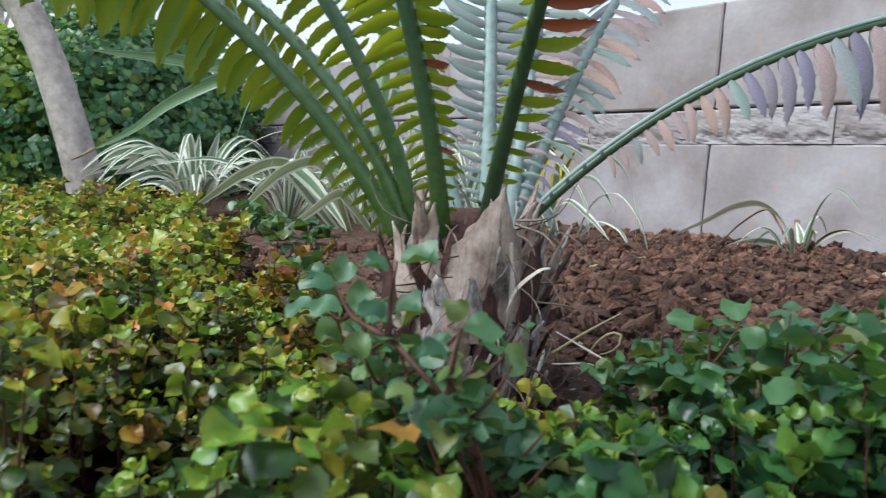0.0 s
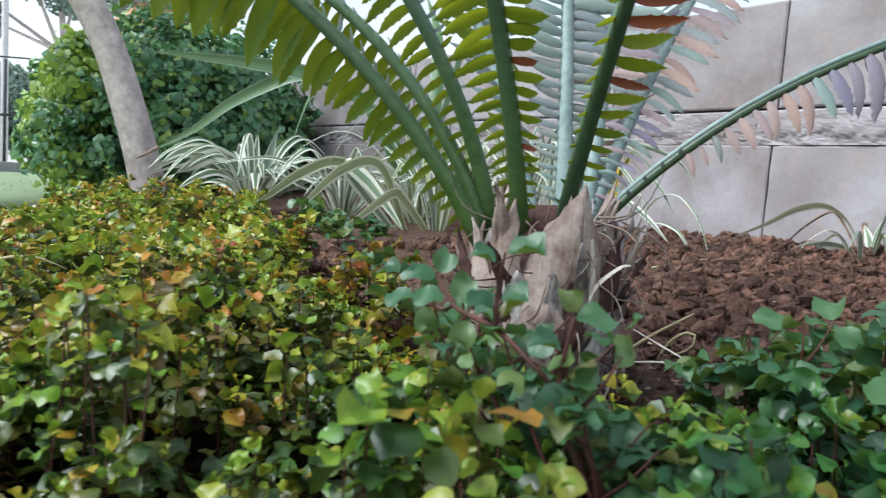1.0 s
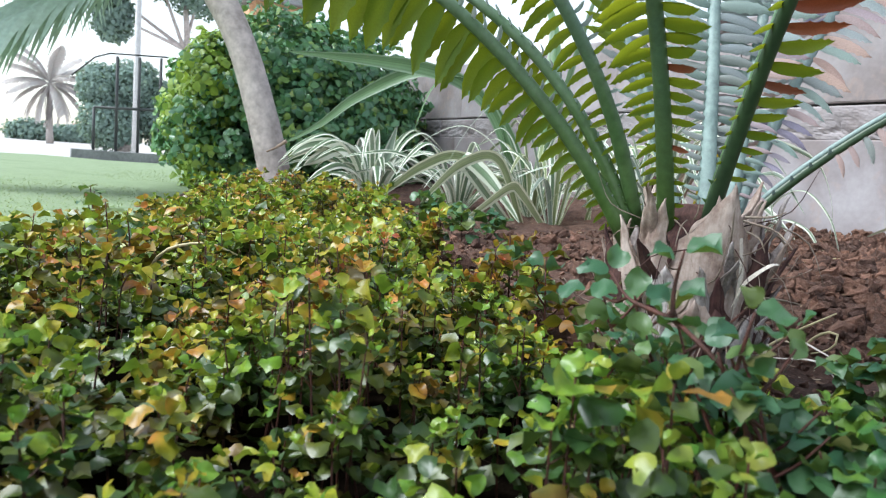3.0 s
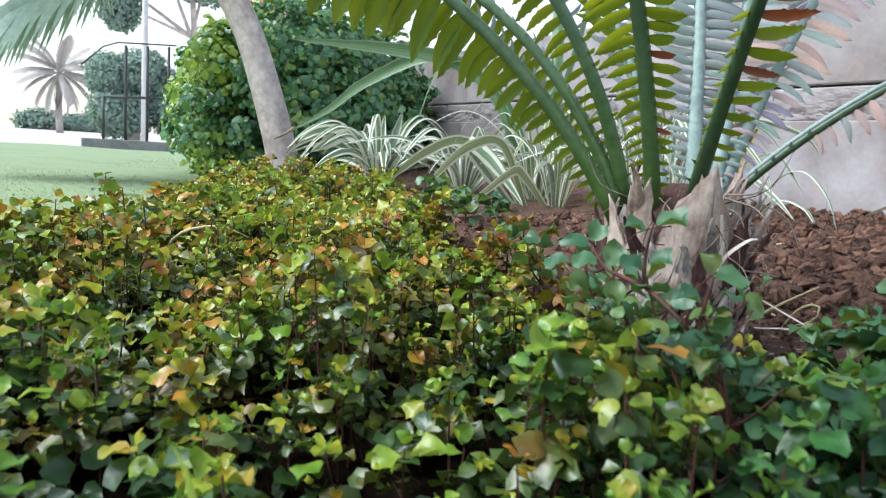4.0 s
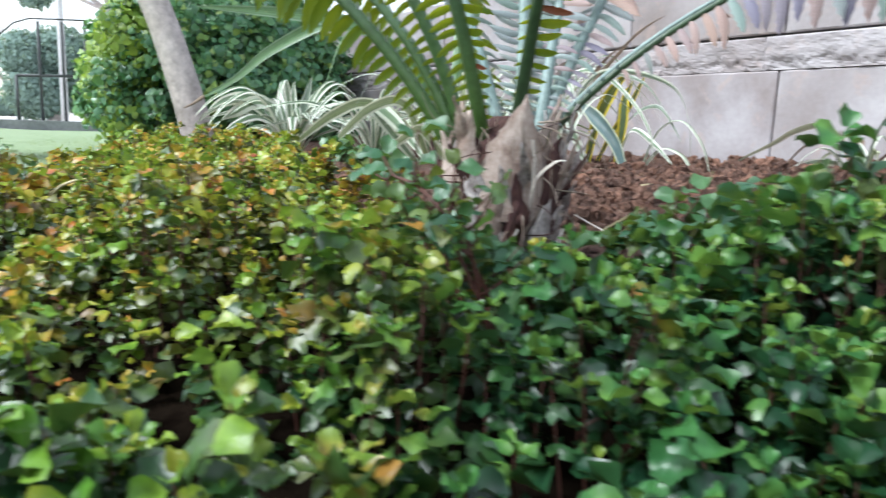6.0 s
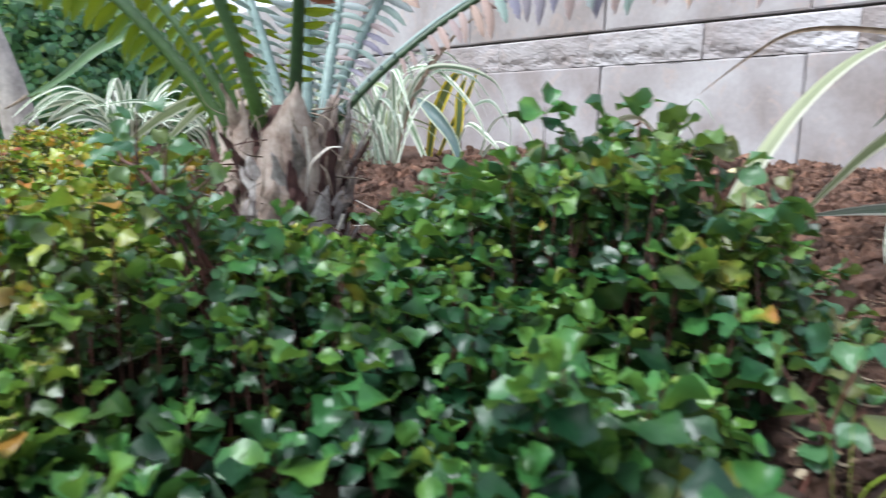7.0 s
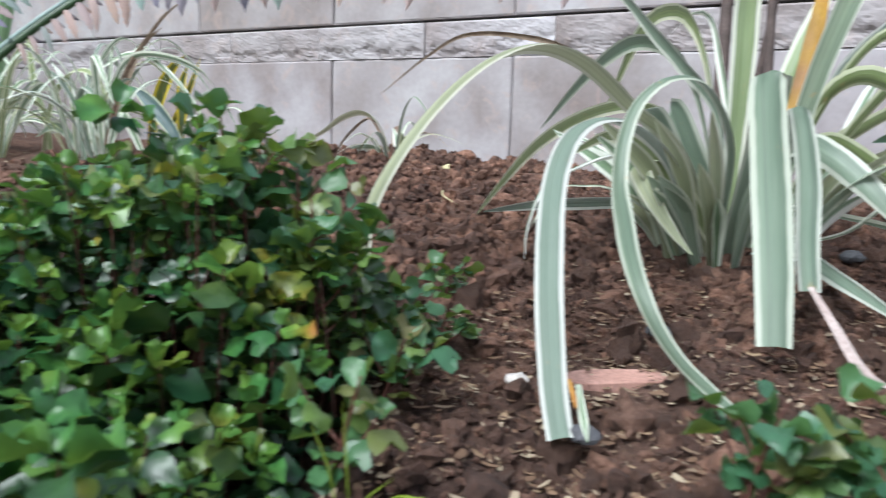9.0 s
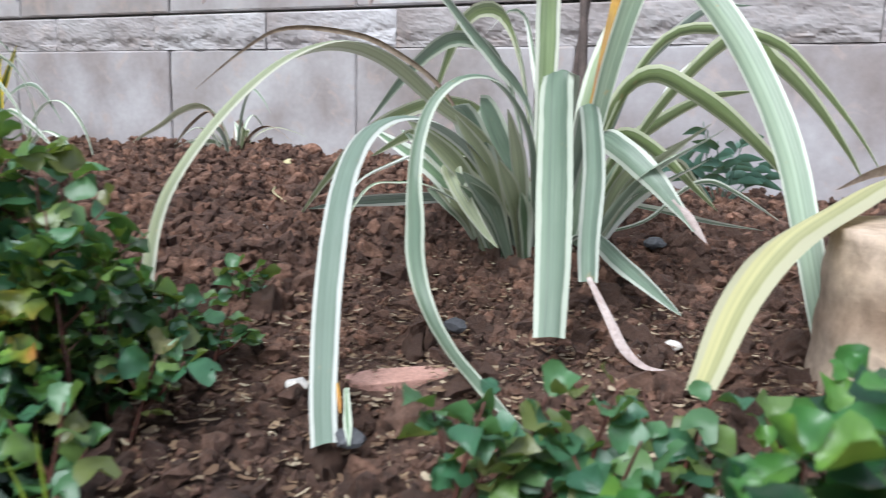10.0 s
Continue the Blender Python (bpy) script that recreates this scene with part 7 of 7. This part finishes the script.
pole = thing("lamp_post", "tall pale metal lamp post beyond the railing", "lamp post", (-12.6, 1.35, -0.06))
part("shaft", tube([(-12.6, 1.35, -0.06), (-12.6, 1.35, 5.0)], [0.055, 0.04], M_POLE, "shaft", 4, 12), pole)
part("arm", tube([(-12.6, 1.35, 4.9), (-12.6, 1.7, 5.15), (-12.6, 2.3, 5.2)], [0.03, 0.025], M_POLE, "arm", 8, 8), pole)
part("lamp_head", tube([(-12.6, 2.2, 5.2), (-12.6, 2.8, 5.18)], [0.07, 0.09, 0.03], M_KERB, "lamp_head", 6, 10), pole)


def far_tree(label, at, crowns, trunk_h, leaf, count, seed):
    t = thing("tree", label, "tree", at, group="far trees")
    part("trunk", tube([at, (at[0], at[1] + 0.1, at[2] + trunk_h * 0.6), (at[0], at[1], at[2] + trunk_h)], [0.14, 0.1, 0.07], M_BARK, "trunk", 8, 8), t)
    q = np.random.default_rng(seed)
    for c, rad in crowns:
        part("limb", tube([(at[0], at[1], at[2] + trunk_h * 0.7), tuple(c)], [0.06, 0.02], M_BARK, "limb", 5, 6), t)
        v, f = leaf_crown(c, rad, count, leaf, q, 0.6, seed, 1.0, 0.0, FAR)
        tagged(part("crown", bulk_mesh("crown", v, f, M_FARLEAF), t), kind="stuff")


far_tree("small dense green tree beyond the railing", (-17.0, 1.55, -0.06), [((-17.0, 1.05, 1.35), (0.6, 0.42, 0.50)), ((-17.0, 1.75, 1.45), (0.6, 0.60, 0.55)), ((-17.0, 1.35, 0.65), (0.7, 0.72, 0.60)), ((-17.0, 2.3, 0.9), (0.6, 0.5, 0.7))], 0.8, (0.04, 0.09), 5000, 3)
far_tree("tree with hanging grey-green foliage far behind", (-21.0, 3.4, -0.06), [((-21.0, 1.0, 4.4), (1.0, 0.9, 0.7)), ((-21.0, 2.6, 4.9), (1.0, 1.2, 0.8)), ((-21.0, 3.8, 4.6), (1.0, 1.1, 0.8)), ((-21.0, 1.6, 3.5), (0.6, 0.5, 0.7))], 4.2, (0.07, 0.13), 3200, 4)
for k, (x, y, h) in enumerate(((-42, -0.6, 0.9), (-43, 1.2, 0.8), (-44, 2.6, 1.1))):
    hd = thing("hedge", "low clipped green hedge beyond the road", "hedge", (x, y, -0.06), group="far hedges")
    v, f = leaf_crown((x, y, h * 0.4), (0.8, 1.1, h * 0.7), 1800, (0.14, 0.24), np.random.default_rng(40 + k), 0.9, k, 0.7, 0.0, FAR)
    tagged(part("foliage", bulk_mesh("foliage", v, f, M_FARLEAF), hd), kind="stuff")
FARY, FARZ = 0.25, 2.1
fp = thing("palm_tree", "low palm with spreading pale fronds beyond the road", "palm tree", (-30.0, FARY, -0.06))
part("trunk", tube([(-30.0, FARY, -0.06), (-30.0, FARY - 0.03, 0.9), (-30.0, FARY, FARZ)], [0.13, 0.11, 0.09], M_FARPALM, "trunk", 8, 10), fp)
for k in range(22):
    el = -75 + 165 * ((k * 0.381) % 1.0)
    palm_frond(fp, (-30.0, FARY, FARZ), (90, 270, 75, 285, 105, 255, 20)[k % 7] + 3 * k % 11, el, 30, 1.55, 0.46, 0.19, M_FARPALM, 22, M_FARPALM, 0.5, 0.9)


def box_part(name, lo, hi, material, parent, label=""):
    (x0, y0, z0), (x1, y1, z1) = lo, hi
    v = [(x0, y0, z0), (x1, y0, z0), (x1, y1, z0), (x0, y1, z0), (x0, y0, z1), (x1, y0, z1), (x1, y1, z1), (x0, y1, z1)]
    bm = bmesh.new()
    vs = [bm.verts.new(c) for c in v]
    for q in ((3, 2, 1, 0), (4, 5, 6, 7), (0, 1, 5, 4), (1, 2, 6, 5), (2, 3, 7, 6), (3, 0, 4, 7)):
        bm.faces.new([vs[j] for j in q])
    bmesh.ops.bevel(bm, geom=bm.edges[:], offset=min(x1 - x0, y1 - y0, z1 - z0) * 0.08, segments=2, affect="EDGES")
    me = bpy.data.meshes.new(name)
    bm.to_mesh(me)
    bm.free()
    me.materials.append(material)
    return part(name, me, parent, label)


house = thing("house", "peach-rendered house with windows beyond the bush", "house", (-33.0, 9.0, -0.06))
box_part("wall", (-35.0, 7.6, -0.06), (-31.0, 10.4, 6.6), M_PEACH, house)
box_part("roof", (-35.2, 7.4, 6.6), (-30.8, 10.6, 6.9), M_KERB, house)
for y in (8.0, 9.2):
    w = box_part("window", (-31.03, y, 1.2), (-30.94, y + 0.9, 2.6), M_POLE, house)
    box_part("pane", (-30.95, y + 0.08, 1.28), (-30.92, y + 0.82, 2.52), M_GLASSDARK, w)
hut = thing("kiosk", "low red and pink kiosk across the road", "kiosk", (-60.0, 3.0, -0.06))
box_part("wall", (-62.0, 2.2, -0.06), (-60.0, 4.0, 0.95), M_PEACH, hut)
box_part("roof", (-62.2, 2.0, 0.95), (-59.8, 4.2, 1.25), M_RED, hut)
car = thing("car", "grey parked car far off on the pale road", "car", (-70.0, 2.6, -0.06))
body = []
bm = bmesh.new()
prof = [(0.0, 0.25), (0.0, 0.75), (0.9, 0.9), (1.6, 1.42), (3.2, 1.42), (3.9, 0.95), (4.2, 0.85), (4.2, 0.25)]
ends = [[bm.verts.new((-70 - x, 2.0 + w * 1.7, z - 0.06)) for x, z in prof] for w in (0, 1)]
bm.faces.new(ends[0])
bm.faces.new(ends[1][::-1])
for j in range(len(prof)):
    bm.faces.new([ends[0][j], ends[1][j], ends[1][(j + 1) % len(prof)], ends[0][(j + 1) % len(prof)]])
bmesh.ops.bevel(bm, geom=bm.edges[:], offset=0.06, segments=2, affect="EDGES")
me = bpy.data.meshes.new("body")
bm.to_mesh(me)
bm.free()
me.materials.append(M_CARPAINT)
part("body", me, car)
part("windscreen", mesh_of("windscreen", [(-70.95, 2.15, 0.88), (-70.95, 3.55, 0.88), (-71.52, 3.45, 1.32), (-71.52, 2.25, 1.32)], [(0, 1, 2, 3)], M_GLASSDARK), car, "", Matrix.Translation((0.04, 0, 0.02)))
for x in (-70.8, -73.3):
    for y in (2.05, 3.65):
        part("wheel", tube([(x, y - 0.1, 0.26), (x, y + 0.1, 0.26)], [0.32, 0.32], M_IRON, "wheel", 3, 16), car)

# ---- small things on the bed ----


def pebble(label, at, size, material, seed, squash=(1, 0.8, 0.6), name="pebble"):
    t = thing(name, label, "stone", at, group="stones on the soil")
    me = rough_blob(name, material, seed, tuple(size * s for s in squash), 2, 0.3)
    part("stone", me, t, "", Matrix.Translation(at))


for k, (x, y, size, m, lb) in enumerate(((0.455, 0.955, 0.012, M_DARKSTONE, "small grey stone half sunk in soil"), (0.465, 0.715, 0.012, M_DARKSTONE, "dark stone under a leaf tip"), (0.61, 1.40, 0.016, M_DARKSTONE, "dark round stone in the soil"),
                                          (0.07, 1.19, 0.009, M_PEBBLE, "pale pebble on red soil"), (0.09, 1.14, 0.007, M_PEBBLE, "pale pebble on red soil"), (0.66, 0.98, 0.008, M_PEBBLE, "white chip on the soil"), (0.63, 0.94, 0.006, M_PEBBLE, "pale pebble on the soil"),
                                          (0.39, 0.77, 0.010, M_PEBBLE, "pale flat pebble on the soil"), (-0.24, 1.75, 0.016, M_STRAW, "yellow-brown stone near the wall"), (-0.62, 1.93, 0.022, M_DARKSTONE, "dark stone at the foot of the wall"), (-0.30, 1.95, 0.03, M_CLOD, "large clod at the foot of the wall"), (-0.12, 1.93, 0.026, M_CLOD, "large clod by the wall"))):
    pebble(lb, (x, y, float(soil_z(x, y)) + size * 0.45), size, m, k + 2)
brick = thing("brick_fragment", "flat piece of red brick lying in the soil", "brick", (0.449, 0.834, 0.01))
bm = bmesh.new()
outline = [(-0.045, -0.012), (-0.03, -0.02), (0.035, -0.018), (0.048, -0.004), (0.04, 0.014), (-0.02, 0.018), (-0.048, 0.008)]
outline = [(0.449 + 0.80 * x - 0.60 * y, 0.834 + 0.60 * x + 0.80 * y) for x, y in outline]
lo = [bm.verts.new((x, y, -0.006)) for x, y in outline]
hi = [bm.verts.new((0.449 + 0.97 * (x - 0.449), 0.834 + 0.95 * (y - 0.834), 0.0135 + 0.02 * (x - 0.449))) for x, y in outline]
bm.faces.new(lo[::-1])
bm.faces.new(hi)
for j in range(len(outline)):
    bm.faces.new([lo[j], lo[(j + 1) % 7], hi[(j + 1) % 7], hi[j]])
bmesh.ops.bevel(bm, geom=bm.edges[:], offset=0.0008, segments=1, affect="EDGES")
me = bpy.data.meshes.new("brick")
bm.to_mesh(me)
bm.free()
me.materials.append(M_BRICK)
part("brick", me, brick)

SX = 0.70
seed_t = thing("seedling", "blue-green leafy seedling at the foot of the wall", "seedling", (SX, 1.88, 0.08))
q = random.Random(8)
for b in range(9):
    a = b * 0.75 + q.uniform(-0.2, 0.2)
    tip = np.array((SX + 0.12 * math.cos(a) * q.uniform(0.3, 1.1), 1.88 + 0.06 * math.sin(a), 0.14 + 0.10 * q.random()))
    stem = part("stem", tube([(SX, 1.88, 0.06), (0.5 * (SX + tip[0]), 1.88, 0.12), tip], [0.0018, 0.001], M_SEEDLING, "stem", 6, 5), seed_t)
    for j in range(5):
        pp = np.array((SX, 1.88, 0.09)) + (tip - (SX, 1.88, 0.09)) * (0.35 + 0.13 * j)
        w = unit((math.cos(a + (1 if j % 2 else -1) * 0.9), math.sin(a) * 0.5 - 0.3, q.uniform(-0.3, 0.4)))
        e = pp + w * q.uniform(0.045, 0.07)
        part("leaf", blade([pp, pp + w * 0.025 + (0, 0, 0.006), e], 0.019, M_SEEDLING, n=8, across=2, taper=0.6, face=(q.uniform(-0.4, 0.4), q.uniform(-0.5, 0.2), 1)), stem)

STRAWS = [([(-0.767, 0.153, 0.03), (-0.776, 0.152, 0.072), (-0.766, 0.174, 0.104), (-0.741, 0.22, 0.116), (-0.719, 0.256, 0.103)], 0.0024), ([(-0.775, 0.153, 0.06), (-0.79, 0.125, 0.075), (-0.803, 0.103, 0.06)], 0.0016),
          ([(-0.02, 0.60, 0.05), (0.02, 0.63, 0.10), (0.0, 0.68, 0.12)], 0.0018), ([(-0.262, 0.80, 0.040), (-0.246, 0.80, 0.072), (-0.228, 0.80, 0.089), (-0.213, 0.80, 0.092), (-0.211, 0.80, 0.083), (-0.222, 0.80, 0.070), (-0.240, 0.80, 0.062)], 0.0018), ([(-0.275, 0.76, 0.060), (-0.255, 0.79, 0.085), (-0.225, 0.815, 0.112)], 0.0018), ([(-0.06, 1.42, 0.098), (-0.03, 1.37, 0.094), (0.02, 1.33, 0.085)], 0.0015),
          ([(-0.614, 1.257, 0.102), (-0.66, 1.50, 0.110), (-0.64, 1.65, 0.116)], 0.003)]
for ctrl, rad in STRAWS:
    t = thing("straw", "thin dry yellow grass stalk", "straw", ctrl[0], group="dry stalks")
    part("stalk", tube(ctrl, [rad, rad, rad * 0.5], M_STRAW, "stalk", 12, 5), t)
tuft_t = thing("grass_tuft", "small tuft of thin green grass at the edge of the mat", "grass", (0.408, 0.535, 0.0))
for ctrl in ([(0.408, 0.532, 0.0), (0.405, 0.532, 0.045), (0.404, 0.53, 0.080)], [(0.408, 0.532, 0.0), (0.415, 0.53, 0.028), (0.436, 0.528, 0.050)], [(0.41, 0.53, 0.0), (0.43, 0.528, 0.032), (0.455, 0.526, 0.046), (0.485, 0.525, 0.040)], [(0.40, 0.534, 0.0), (0.396, 0.53, 0.04), (0.385, 0.528, 0.066)], [(0.41, 0.536, 0.0), (0.425, 0.54, 0.03), (0.445, 0.545, 0.034)]):
    part("blade", blade(ctrl, 0.0028, M_GRASSBLADE, "blade", n=12, across=2), tuft_t)
gb2 = thing("tall_grass", "yellow-green grass blade rising from the ground cover", "grass", (0.09, 0.055, 0.03))
part("blade", blade([(0.092, 0.055, 0.03), (0.089, 0.053, 0.094), (0.073, 0.053, 0.116), (0.062, 0.051, 0.133), (0.052, 0.047, 0.141)], 0.0046, M_GRASSBLADE, n=12, across=2), gb2)
